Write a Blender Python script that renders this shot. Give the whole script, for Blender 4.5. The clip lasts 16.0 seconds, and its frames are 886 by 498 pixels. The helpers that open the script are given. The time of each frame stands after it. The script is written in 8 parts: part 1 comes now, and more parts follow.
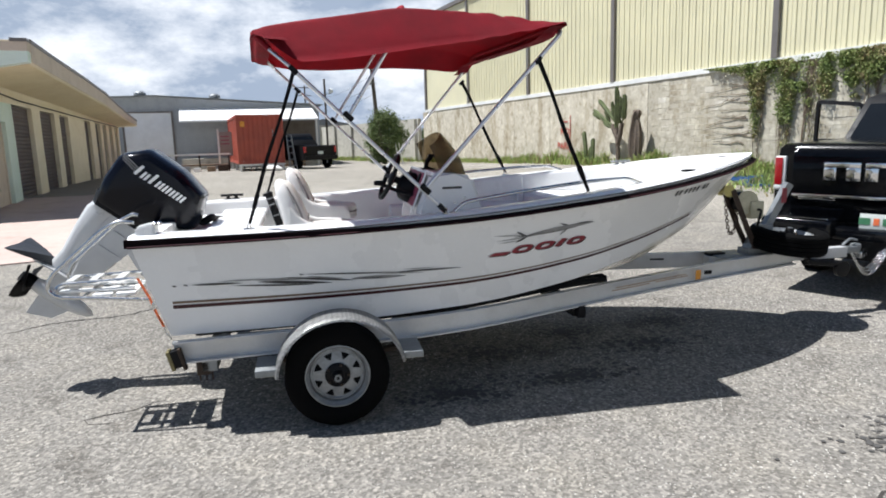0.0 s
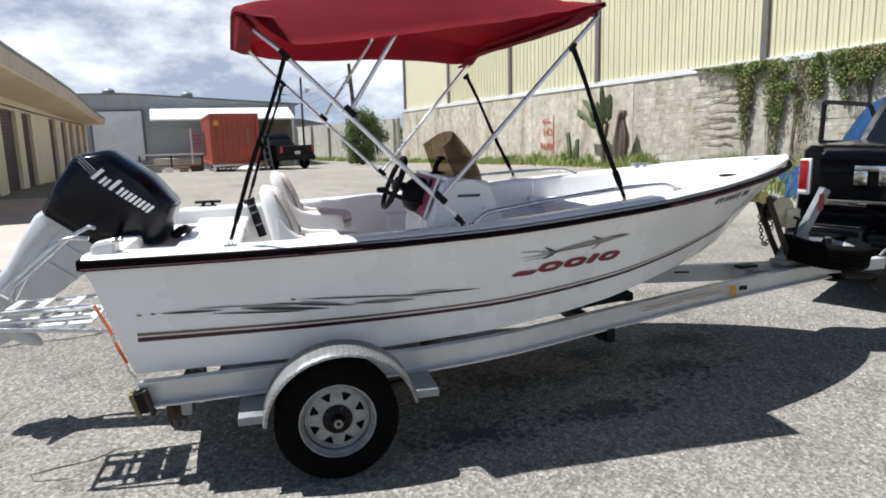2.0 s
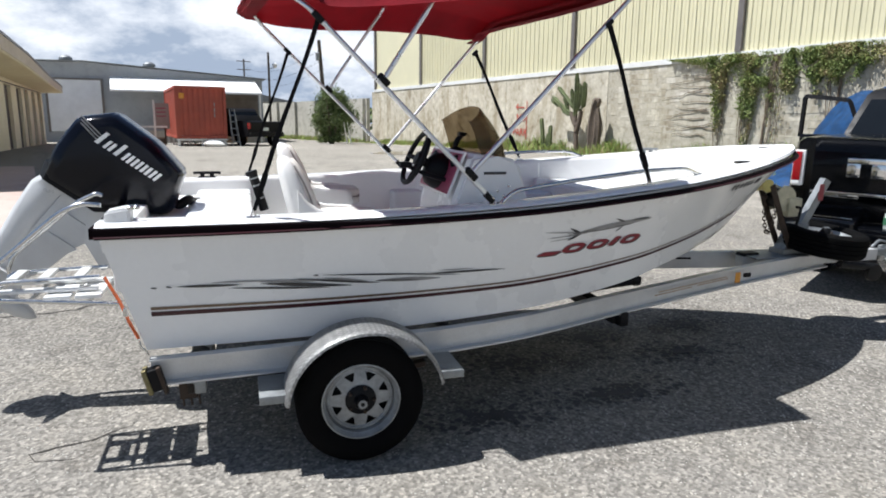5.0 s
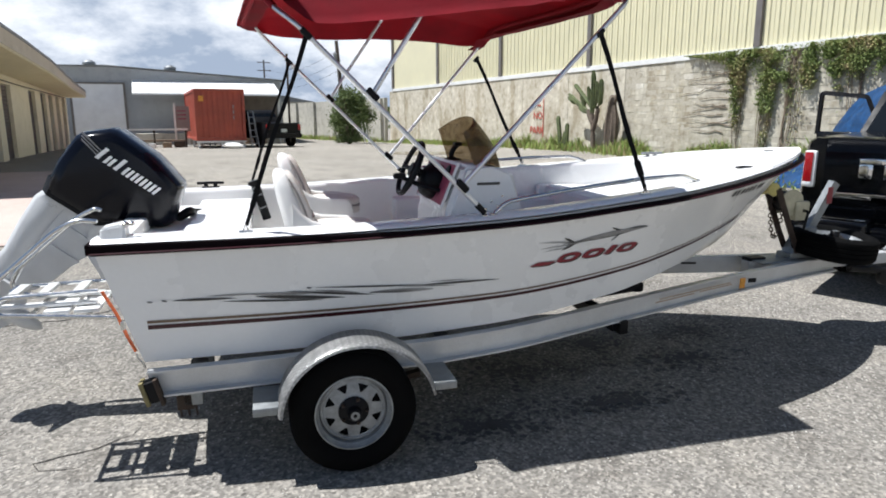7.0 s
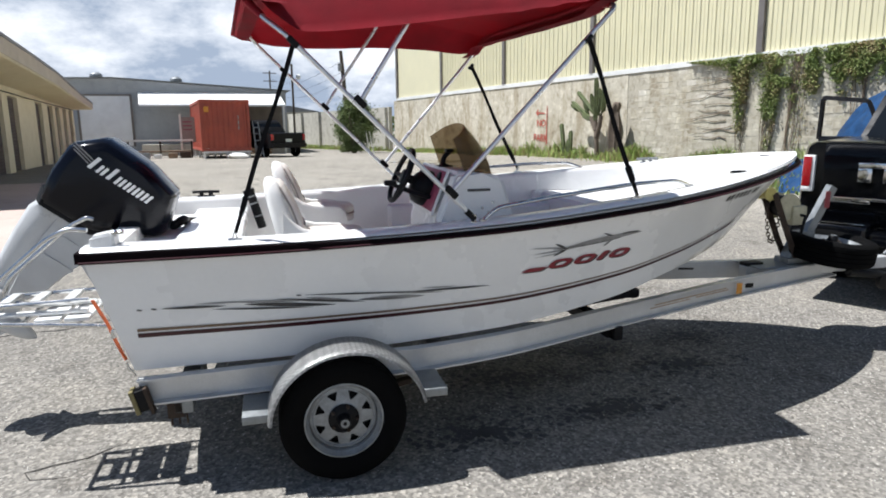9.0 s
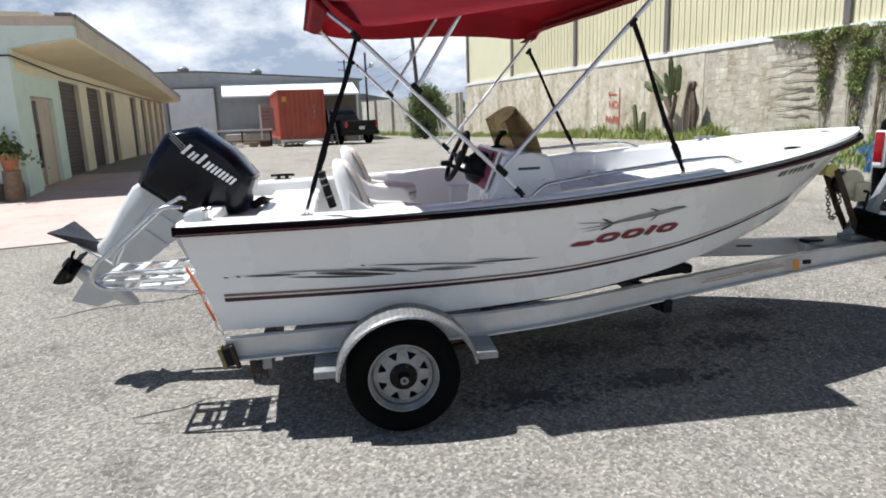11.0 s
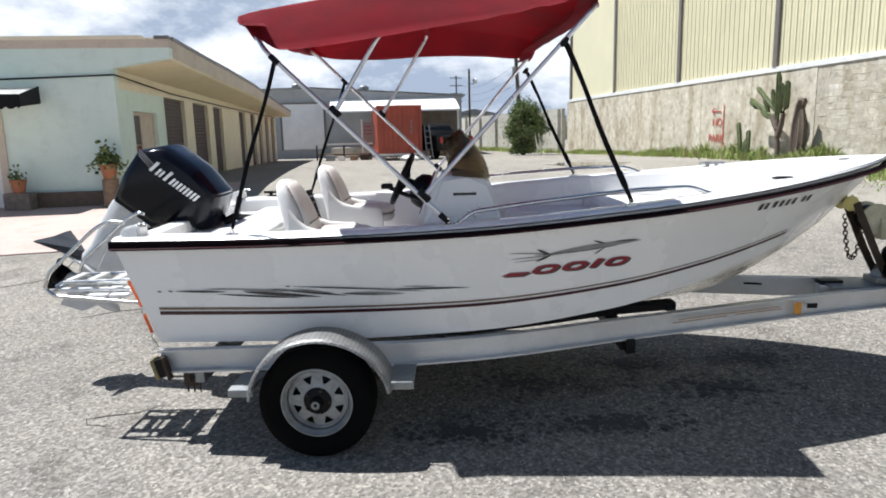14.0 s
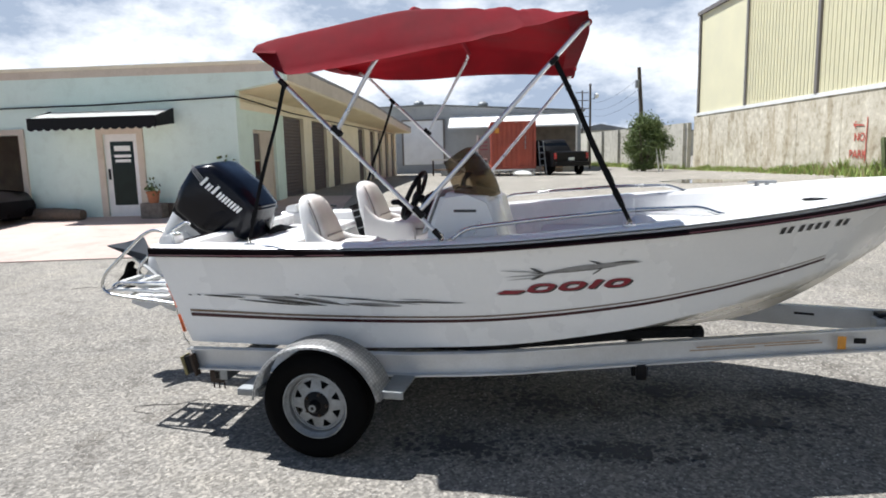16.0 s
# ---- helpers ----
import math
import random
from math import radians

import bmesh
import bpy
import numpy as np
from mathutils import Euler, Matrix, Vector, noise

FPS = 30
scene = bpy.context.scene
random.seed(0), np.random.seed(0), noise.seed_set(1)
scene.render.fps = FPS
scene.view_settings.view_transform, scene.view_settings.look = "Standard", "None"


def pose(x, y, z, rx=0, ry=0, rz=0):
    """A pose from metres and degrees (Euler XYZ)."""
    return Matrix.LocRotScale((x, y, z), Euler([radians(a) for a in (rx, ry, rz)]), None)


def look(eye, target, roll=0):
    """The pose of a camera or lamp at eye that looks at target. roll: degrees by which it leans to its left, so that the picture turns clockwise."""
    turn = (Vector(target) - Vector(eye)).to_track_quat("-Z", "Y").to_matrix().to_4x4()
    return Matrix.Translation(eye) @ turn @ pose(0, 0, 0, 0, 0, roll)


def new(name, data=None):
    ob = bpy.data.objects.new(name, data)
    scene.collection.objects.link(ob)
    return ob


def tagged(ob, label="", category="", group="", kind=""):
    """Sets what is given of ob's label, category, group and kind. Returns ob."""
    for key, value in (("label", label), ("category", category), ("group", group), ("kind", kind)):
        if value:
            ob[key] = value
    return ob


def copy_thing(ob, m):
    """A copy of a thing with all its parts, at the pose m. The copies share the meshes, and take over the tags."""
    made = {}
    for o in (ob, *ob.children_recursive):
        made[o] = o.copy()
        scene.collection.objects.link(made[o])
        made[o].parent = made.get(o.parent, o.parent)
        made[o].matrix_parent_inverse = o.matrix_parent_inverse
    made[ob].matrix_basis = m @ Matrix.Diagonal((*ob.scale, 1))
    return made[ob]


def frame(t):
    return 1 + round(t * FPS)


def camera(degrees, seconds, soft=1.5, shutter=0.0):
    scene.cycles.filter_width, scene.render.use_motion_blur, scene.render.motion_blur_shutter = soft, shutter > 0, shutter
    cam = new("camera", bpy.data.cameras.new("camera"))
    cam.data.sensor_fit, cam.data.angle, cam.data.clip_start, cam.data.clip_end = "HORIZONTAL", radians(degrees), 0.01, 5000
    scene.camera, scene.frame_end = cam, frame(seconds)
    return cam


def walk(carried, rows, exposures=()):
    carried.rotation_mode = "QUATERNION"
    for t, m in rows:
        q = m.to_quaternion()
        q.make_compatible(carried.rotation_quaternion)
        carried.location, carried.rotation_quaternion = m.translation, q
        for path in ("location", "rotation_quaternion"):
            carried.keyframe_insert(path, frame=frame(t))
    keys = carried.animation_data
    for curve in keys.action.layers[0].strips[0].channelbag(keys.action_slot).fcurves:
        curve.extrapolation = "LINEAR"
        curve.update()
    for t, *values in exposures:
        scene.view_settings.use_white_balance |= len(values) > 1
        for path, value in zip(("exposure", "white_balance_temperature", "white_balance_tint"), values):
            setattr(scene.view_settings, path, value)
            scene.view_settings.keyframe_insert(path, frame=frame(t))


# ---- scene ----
cam = camera(68.8, 16.0, 1.85)
PATH = [
    (0, (1.1199, -5.3288, 1.7770), (1.5134, -3.3953, 1.4480), -1.70),
    (0.5, (1.0011, -5.1614, 1.7850), (1.4914, -3.2537, 1.4380), -1.90),
    (1, (1.0390, -4.9732, 1.7880), (1.5780, -3.0819, 1.4250), -0.70),
    (1.5, (1.1182, -4.8029, 1.8140), (1.5765, -2.8822, 1.4950), -1.50),
    (2, (1.0235, -4.6325, 1.7820), (1.4893, -2.7155, 1.4520), -1.50),
    (2.5, (0.8191, -4.4930, 1.7270), (1.4767, -2.6351, 1.3840), -0.60),
    (3, (0.7297, -4.4515, 1.7210), (1.3494, -2.5845, 1.3560), 0.90),
    (3.5, (0.7059, -4.4434, 1.7250), (1.2918, -2.5672, 1.3560), 0.50),
    (4, (0.6900, -4.4410, 1.7110), (1.2816, -2.5670, 1.3430), 0.20),
    (6.5, (0.7680, -4.4688, 1.8030), (1.2965, -2.5835, 1.3970), 0.60),
    (7, (0.8460, -4.4864, 1.8140), (1.3609, -2.5931, 1.4260), -0.20),
    (7.5, (0.8830, -4.4902, 1.8140), (1.3888, -2.5919, 1.4370), 0.00),
    (8, (0.8997, -4.4937, 1.8160), (1.3946, -2.5931, 1.4390), 0.00),
    (8.5, (0.9055, -4.5001, 1.8110), (1.4016, -2.5987, 1.4390), -0.10),
    (9, (0.9354, -4.5085, 1.8020), (1.4318, -2.6061, 1.4400), -0.70),
    (9.5, (0.9735, -4.5554, 1.8020), (1.3981, -2.6347, 1.4410), 0.40),
    (10, (0.9087, -4.6725, 1.7910), (1.2500, -2.7444, 1.3870), -1.90),
    (12.5, (1.3497, -4.8920, 1.7890), (1.5489, -2.9398, 1.4030), -0.90),
    (13, (1.5474, -4.7746, 1.7950), (1.7340, -2.8196, 1.4150), -1.30),
    (13.5, (1.8189, -4.7914, 1.7930), (1.9078, -2.8290, 1.4190), 0.30),
    (14, (2.0918, -4.7819, 1.8050), (2.0257, -2.8131, 1.4580), -1.40),
    (14.5, (2.3405, -4.6221, 1.7870), (2.3130, -2.6493, 1.4550), 1.30),
    (15, (2.5224, -4.5309, 1.8060), (2.4699, -2.5559, 1.4980), -0.40),
    (15.5, (2.7141, -4.6248, 1.8070), (2.4858, -2.6543, 1.5500), 1.70),
    (16, (2.8563, -4.7634, 1.8030), (2.4083, -2.8362, 1.5110), -1.40),
]
walk(cam, [(t, look(eye, target, roll)) for t, eye, target, roll in PATH], [(0, 0.64, 6230, 10), (10, 0.64, 6230, 10), (13, 0.65, 6230, 10), (14, 0.72, 6230, 10), (16, 0.76, 6230, 10)])

# ---- world, sun ----
SUN_DIR = Vector((-0.46, 0.133, 1.0)).normalized()
SUN_ELEV = math.asin(SUN_DIR.z)

world = bpy.data.worlds.new("sky_world")
scene.world = world
world.use_nodes = True
wn, wl = world.node_tree.nodes, world.node_tree.links
wn.clear()
w_out = wn.new("ShaderNodeOutputWorld")
w_bg = wn.new("ShaderNodeBackground")
w_sky = wn.new("ShaderNodeTexSky")
w_sky.sky_type = "NISHITA"
w_sky.sun_disc = False
w_sky.sun_elevation = SUN_ELEV
w_sky.sun_rotation = math.atan2(SUN_DIR.x, SUN_DIR.y)
w_sky.air_density, w_sky.dust_density, w_sky.ozone_density = 1.0, 0.3, 2.5
# broken cumulus cover: dome direction flattened onto a cloud sheet
w_tc = wn.new("ShaderNodeTexCoord")
w_map = wn.new("ShaderNodeMapping")
w_map.inputs["Scale"].default_value = (1.0, 1.0, 2.1)
w_map.inputs["Location"].default_value = (2.3, 1.1, 0.5)
w_n1 = wn.new("ShaderNodeTexNoise")
w_n1.inputs["Scale"].default_value = 1.9
w_n1.inputs["Detail"].default_value = 9.0
w_n1.inputs["Roughness"].default_value = 0.55
w_n1.inputs["Distortion"].default_value = 0.1
w_r1 = wn.new("ShaderNodeValToRGB")
w_r1.color_ramp.elements[0].position, w_r1.color_ramp.elements[0].color = 0.455, (0, 0, 0, 1)
w_r1.color_ramp.elements[1].position, w_r1.color_ramp.elements[1].color = 0.575, (1, 1, 1, 1)
w_n2 = wn.new("ShaderNodeTexNoise")
w_n2.inputs["Scale"].default_value = 3.0
w_n2.inputs["Detail"].default_value = 9.0
w_n2.inputs["Roughness"].default_value = 0.62
w_r2 = wn.new("ShaderNodeValToRGB")
w_r2.color_ramp.elements[0].position, w_r2.color_ramp.elements[0].color = 0.46, (5.4, 6.4, 8.0, 1)
w_r2.color_ramp.elements[1].position, w_r2.color_ramp.elements[1].color = 0.62, (15.0, 15.2, 15.5, 1)
w_mix = wn.new("ShaderNodeMixRGB")
wl.new(w_tc.outputs["Generated"], w_map.inputs["Vector"])
wl.new(w_map.outputs["Vector"], w_n1.inputs["Vector"])
wl.new(w_map.outputs["Vector"], w_n2.inputs["Vector"])
# cover is dense towards the horizon and thins out overhead
w_sep = wn.new("ShaderNodeSeparateXYZ")
w_mr = wn.new("ShaderNodeMapRange")
w_mr.inputs["From Min"].default_value, w_mr.inputs["From Max"].default_value = 0.10, 0.62
w_mr.inputs["To Min"].default_value, w_mr.inputs["To Max"].default_value = 0.06, -0.20
w_add = wn.new("ShaderNodeMath")
w_add.operation = "ADD"
wl.new(w_tc.outputs["Generated"], w_sep.inputs["Vector"])
wl.new(w_sep.outputs["Z"], w_mr.inputs["Value"])
wl.new(w_n1.outputs["Fac"], w_add.inputs[0])
wl.new(w_mr.outputs["Result"], w_add.inputs[1])
wl.new(w_add.outputs["Value"], w_r1.inputs["Fac"])
wl.new(w_n2.outputs["Fac"], w_r2.inputs["Fac"])
wl.new(w_r1.outputs["Color"], w_mix.inputs["Fac"])
wl.new(w_sky.outputs["Color"], w_mix.inputs["Color1"])
wl.new(w_r2.outputs["Color"], w_mix.inputs["Color2"])
wl.new(w_mix.outputs["Color"], w_bg.inputs["Color"])
wl.new(w_bg.outputs["Background"], w_out.inputs["Surface"])
w_bg.inputs["Strength"].default_value = 0.05
scene.view_settings.exposure = 0.55

sun_data = bpy.data.lights.new("sun", "SUN")
sun_data.energy, sun_data.angle, sun_data.color = 5.0, radians(0.55), (1.0, 0.98, 0.955)
sun = new("sun", sun_data)
sun.matrix_world = look(SUN_DIR * 60, (0, 0, 0))

# ---- materials ----
def nodes_of(name):
    m = bpy.data.materials.new(name)
    m.use_nodes = True
    nt = m.node_tree
    return m, nt.nodes, nt.links, nt.nodes["Principled BSDF"]


def noise_node(n, l, scale, detail=4.0, rough=0.55, coord="Object", stretch=None):
    tc = n.new("ShaderNodeTexCoord")
    mp = n.new("ShaderNodeMapping")
    if stretch:
        mp.inputs["Scale"].default_value = stretch
    tx = n.new("ShaderNodeTexNoise")
    tx.inputs["Scale"].default_value, tx.inputs["Detail"].default_value, tx.inputs["Roughness"].default_value = scale, detail, rough
    l.new(tc.outputs[coord], mp.inputs["Vector"])
    l.new(mp.outputs["Vector"], tx.inputs["Vector"])
    return tx


def ramp_node(n, l, src, stops):
    r = n.new("ShaderNodeValToRGB")
    els = r.color_ramp.elements
    while len(els) < len(stops):
        els.new(0.5)
    for e, (p, c) in zip(els, stops):
        e.position = p
        e.color = (*c, 1) if len(c) == 3 else c
    l.new(src, r.inputs["Fac"])
    return r


def mix_node(n, l, fac, a, b, mode="MIX"):
    m = n.new("ShaderNodeMixRGB")
    m.blend_type = mode
    for sock, v in (("Fac", fac), ("Color1", a), ("Color2", b)):
        if isinstance(v, (int, float)):
            m.inputs[sock].default_value = v
        elif isinstance(v, tuple):
            m.inputs[sock].default_value = (*v, 1)
        else:
            l.new(v, m.inputs[sock])
    return m


def bump_node(n, l, p, height, strength=0.3, dist=0.01):
    b = n.new("ShaderNodeBump")
    b.inputs["Strength"].default_value, b.inputs["Distance"].default_value = strength, dist
    l.new(height, b.inputs["Height"])
    l.new(b.outputs["Normal"], p.inputs["Normal"])
    return b


def plain(name, col, rough=0.5, metal=0.0, vary=0.12, scale=9.0, fine=120.0, bump=0.15, coat=0.0, rvary=0.12, coord="Object", spec=0.5):
    """A surface with blotches at two scales, uneven gloss and fine relief."""
    m, n, l, p = nodes_of(name)
    a = noise_node(n, l, scale, 5, 0.6, coord)
    f = noise_node(n, l, fine, 3, 0.6, coord)
    lo = tuple(c * (1 - vary) for c in col)
    hi = tuple(min(1, c * (1 + vary)) for c in col)
    r = ramp_node(n, l, a.outputs["Fac"], [(0.3, lo), (0.7, hi)])
    r2 = ramp_node(n, l, f.outputs["Fac"], [(0.3, (1 - vary * 0.6,) * 3), (0.7, (1, 1, 1))])
    mx = mix_node(n, l, 1.0, r.outputs["Color"], r2.outputs["Color"], "MULTIPLY")
    l.new(mx.outputs["Color"], p.inputs["Base Color"])
    rr = ramp_node(n, l, a.outputs["Fac"], [(0.25, (max(0.02, rough - rvary),) * 3), (0.75, (min(1, rough + rvary),) * 3)])
    l.new(rr.outputs["Color"], p.inputs["Roughness"])
    p.inputs["Metallic"].default_value = metal
    p.inputs["Coat Weight"].default_value = coat
    p.inputs["Specular IOR Level"].default_value = spec
    if bump:
        bump_node(n, l, p, f.outputs["Fac"], bump, 0.004)
    return m


def asphalt_mat():
    m, n, l, p = nodes_of("old_asphalt")
    big = noise_node(n, l, 0.22, 5, 0.6)
    mid = noise_node(n, l, 1.6, 6, 0.65)
    fine = noise_node(n, l, 38, 4, 0.7)
    tc = n.new("ShaderNodeTexCoord")
    vo = n.new("ShaderNodeTexVoronoi")
    vo.inputs["Scale"].default_value = 54
    l.new(tc.outputs["Object"], vo.inputs["Vector"])
    base = ramp_node(n, l, big.outputs["Fac"], [(0.3, (0.188, 0.179, 0.164)), (0.7, (0.252, 0.24, 0.221))])
    st = ramp_node(n, l, mid.outputs["Fac"], [(0.28, (0.62, 0.6, 0.58)), (0.45, (1, 1, 1)), (0.8, (1.12, 1.1, 1.05))])
    c1 = mix_node(n, l, 1.0, base.outputs["Color"], st.outputs["Color"], "MULTIPLY")
    ston = ramp_node(n, l, vo.outputs["Color"], [(0.0, (0.30, 0.29, 0.28)), (0.45, (0.85, 0.84, 0.82)), (0.8, (1.5, 1.47, 1.42)), (1.0, (2.3, 2.25, 2.15))])
    c2 = mix_node(n, l, 0.66, c1.outputs["Color"], ston.outputs["Color"], "MULTIPLY")
    fr = ramp_node(n, l, fine.outputs["Fac"], [(0.33, (0.55, 0.54, 0.53)), (0.6, (1.1, 1.1, 1.08))])
    c3 = mix_node(n, l, 0.65, c2.outputs["Color"], fr.outputs["Color"], "MULTIPLY")
    # colour grows up to 1.3 times paler towards the buildings, edge broken by noise
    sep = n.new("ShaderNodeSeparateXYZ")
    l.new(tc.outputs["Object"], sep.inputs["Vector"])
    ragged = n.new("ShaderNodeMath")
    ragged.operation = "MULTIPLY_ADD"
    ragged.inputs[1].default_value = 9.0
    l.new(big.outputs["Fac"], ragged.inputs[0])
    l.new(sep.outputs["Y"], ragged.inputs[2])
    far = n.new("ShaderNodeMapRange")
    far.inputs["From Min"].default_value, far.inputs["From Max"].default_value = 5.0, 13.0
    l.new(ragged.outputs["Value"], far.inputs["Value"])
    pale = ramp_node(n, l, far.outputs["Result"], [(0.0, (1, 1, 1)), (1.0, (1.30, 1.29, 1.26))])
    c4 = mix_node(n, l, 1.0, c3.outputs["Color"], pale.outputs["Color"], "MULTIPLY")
    l.new(c4.outputs["Color"], p.inputs["Base Color"])
    p.inputs["Roughness"].default_value = 0.95
    p.inputs["Specular IOR Level"].default_value = 0.06
    mh = mix_node(n, l, 0.5, vo.outputs["Distance"], fine.outputs["Fac"])
    bump_node(n, l, p, mh.outputs["Color"], 0.55, 0.012)
    return m


def concrete_mat(name, lo, hi, scale=1.2, streak=(1, 1, 1), bump=0.3, stain=(0.55, 0.53, 0.5)):
    m, n, l, p = nodes_of(name)
    a = noise_node(n, l, scale, 7, 0.68, stretch=streak)
    b = noise_node(n, l, scale * 3.7, 6, 0.7)
    f = noise_node(n, l, 60, 3, 0.6)
    r = ramp_node(n, l, a.outputs["Fac"], [(0.32, lo), (0.68, hi)])
    s = ramp_node(n, l, b.outputs["Fac"], [(0.3, stain), (0.5, (1, 1, 1))])
    c = mix_node(n, l, 0.8, r.outputs["Color"], s.outputs["Color"], "MULTIPLY")
    g = ramp_node(n, l, f.outputs["Fac"], [(0.3, (0.85, 0.85, 0.85)), (0.7, (1.08, 1.08, 1.08))])
    c2 = mix_node(n, l, 1.0, c.outputs["Color"], g.outputs["Color"], "MULTIPLY")
    l.new(c2.outputs["Color"], p.inputs["Base Color"])
    p.inputs["Roughness"].default_value = 0.88
    p.inputs["Specular IOR Level"].default_value = 0.3
    bump_node(n, l, p, f.outputs["Fac"], bump, 0.006)
    return m


def block_mat():
    m, n, l, p = nodes_of("concrete_block")
    oi = n.new("ShaderNodeObjectInfo")
    geo = n.new("ShaderNodeNewGeometry")
    add = n.new("ShaderNodeMath")
    add.operation = "ADD"
    l.new(oi.outputs["Random"], add.inputs[0])
    l.new(geo.outputs["Random Per Island"], add.inputs[1])
    fr = n.new("ShaderNodeMath")
    fr.operation = "FRACT"
    l.new(add.outputs[0], fr.inputs[0])
    base = ramp_node(n, l, fr.outputs[0], [(0.0, (0.49, 0.465, 0.395)), (0.5, (0.51, 0.485, 0.41)), (0.92, (0.53, 0.505, 0.43)), (1.0, (0.62, 0.60, 0.54))])
    a = noise_node(n, l, 0.9, 7, 0.7, "Generated", (1, 1, 1))
    tc = n.new("ShaderNodeTexCoord")
    b = n.new("ShaderNodeTexNoise")
    b.inputs["Scale"].default_value, b.inputs["Detail"].default_value, b.inputs["Roughness"].default_value = 2.1, 9, 0.72
    l.new(geo.outputs["Position"], b.inputs["Vector"])
    s = ramp_node(n, l, b.outputs["Fac"], [(0.30, (0.62, 0.58, 0.52)), (0.46, (0.92, 0.90, 0.87)), (0.64, (1.12, 1.11, 1.08))])
    c = mix_node(n, l, 1.0, base.outputs["Color"], s.outputs["Color"], "MULTIPLY")
    l.new(c.outputs["Color"], p.inputs["Base Color"])
    p.inputs["Roughness"].default_value = 0.95
    p.inputs["Specular IOR Level"].default_value = 0.2
    f = n.new("ShaderNodeTexNoise")
    f.inputs["Scale"].default_value = 45
    l.new(geo.outputs["Position"], f.inputs["Vector"])
    bump_node(n, l, p, f.outputs["Fac"], 0.4, 0.01)
    return m


def tread_plate_mat():
    m, n, l, p = nodes_of("aluminium_tread_plate")
    tc = n.new("ShaderNodeTexCoord")
    mp = n.new("ShaderNodeMapping")
    mp.inputs["Rotation"].default_value = (0, radians(45), radians(45))
    ch = n.new("ShaderNodeTexVoronoi")
    ch.inputs["Scale"].default_value = 46
    ch.inputs["Randomness"].default_value = 0.15
    l.new(tc.outputs["Object"], mp.inputs["Vector"])
    l.new(mp.outputs["Vector"], ch.inputs["Vector"])
    r = ramp_node(n, l, ch.outputs["Distance"], [(0.25, (1, 1, 1)), (0.5, (0, 0, 0))])
    a = noise_node(n, l, 8, 5, 0.6)
    c = ramp_node(n, l, a.outputs["Fac"], [(0.3, (0.50, 0.50, 0.49)), (0.7, (0.62, 0.62, 0.61))])
    dia = ramp_node(n, l, ch.outputs["Distance"], [(0.2, (1.10, 1.10, 1.10)), (0.55, (0.72, 0.72, 0.72))])
    cd = mix_node(n, l, 1.0, c.outputs["Color"], dia.outputs["Color"], "MULTIPLY")
    l.new(cd.outputs["Color"], p.inputs["Base Color"])
    p.inputs["Metallic"].default_value = 0.5
    p.inputs["Roughness"].default_value = 0.45
    bump_node(n, l, p, r.outputs["Color"], 0.40, 0.003)
    return m


def leaf_mat(name, lo, hi, mid=None):
    m, n, l, p = nodes_of(name)
    geo = n.new("ShaderNodeNewGeometry")
    r = ramp_node(n, l, geo.outputs["Random Per Island"], [(0.0, lo), (1.0, hi)] if mid is None else [(0.0, lo), (0.22, lo), (0.30, mid), (1.0, hi)])
    l.new(r.outputs["Color"], p.inputs["Base Color"])
    p.inputs["Roughness"].default_value = 0.55
    p.inputs["Subsurface Weight"].default_value = 0.0
    p.inputs["Specular IOR Level"].default_value = 0.3
    return m


M_ASPHALT = asphalt_mat()
M_APRON = concrete_mat("pink_concrete", (0.45, 0.345, 0.30), (0.55, 0.43, 0.375), 0.5, bump=0.2, stain=(0.78, 0.76, 0.74))
def rain_streaks(m, depth=0.75):
    """Brown runs of dirt down a wall and pale scoured patches, over what the material already has."""
    n, l = m.node_tree.nodes, m.node_tree.links
    p = [q for q in n if q.type == "BSDF_PRINCIPLED"][0]
    old = p.inputs["Base Color"].links[0].from_socket
    geo = n.new("ShaderNodeNewGeometry")
    mp = n.new("ShaderNodeMapping")
    mp.inputs["Scale"].default_value = (1.5, 1.5, 0.42)
    l.new(geo.outputs["Position"], mp.inputs["Vector"])
    runs = n.new("ShaderNodeTexNoise")
    runs.inputs["Scale"].default_value, runs.inputs["Detail"].default_value, runs.inputs["Roughness"].default_value = 1.0, 6, 0.66
    l.new(mp.outputs["Vector"], runs.inputs["Vector"])
    spots = n.new("ShaderNodeTexNoise")
    spots.inputs["Scale"].default_value, spots.inputs["Detail"].default_value, spots.inputs["Roughness"].default_value = 3.4, 5, 0.6
    l.new(geo.outputs["Position"], spots.inputs["Vector"])
    a = ramp_node(n, l, runs.outputs["Fac"], [(0.36, (0.62, 0.56, 0.46)), (0.50, (0.97, 0.96, 0.93)), (0.66, (1.05, 1.05, 1.05))])
    b = ramp_node(n, l, spots.outputs["Fac"], [(0.33, (0.60, 0.56, 0.50)), (0.46, (0.97, 0.96, 0.95)), (0.56, (1.0, 1.0, 1.0)), (0.64, (1.26, 1.27, 1.28))])
    c1 = mix_node(n, l, depth, old, a.outputs["Color"], "MULTIPLY")
    c2 = mix_node(n, l, depth, c1.outputs["Color"], b.outputs["Color"], "MULTIPLY")
    l.new(c2.outputs["Color"], p.inputs["Base Color"])
    return m


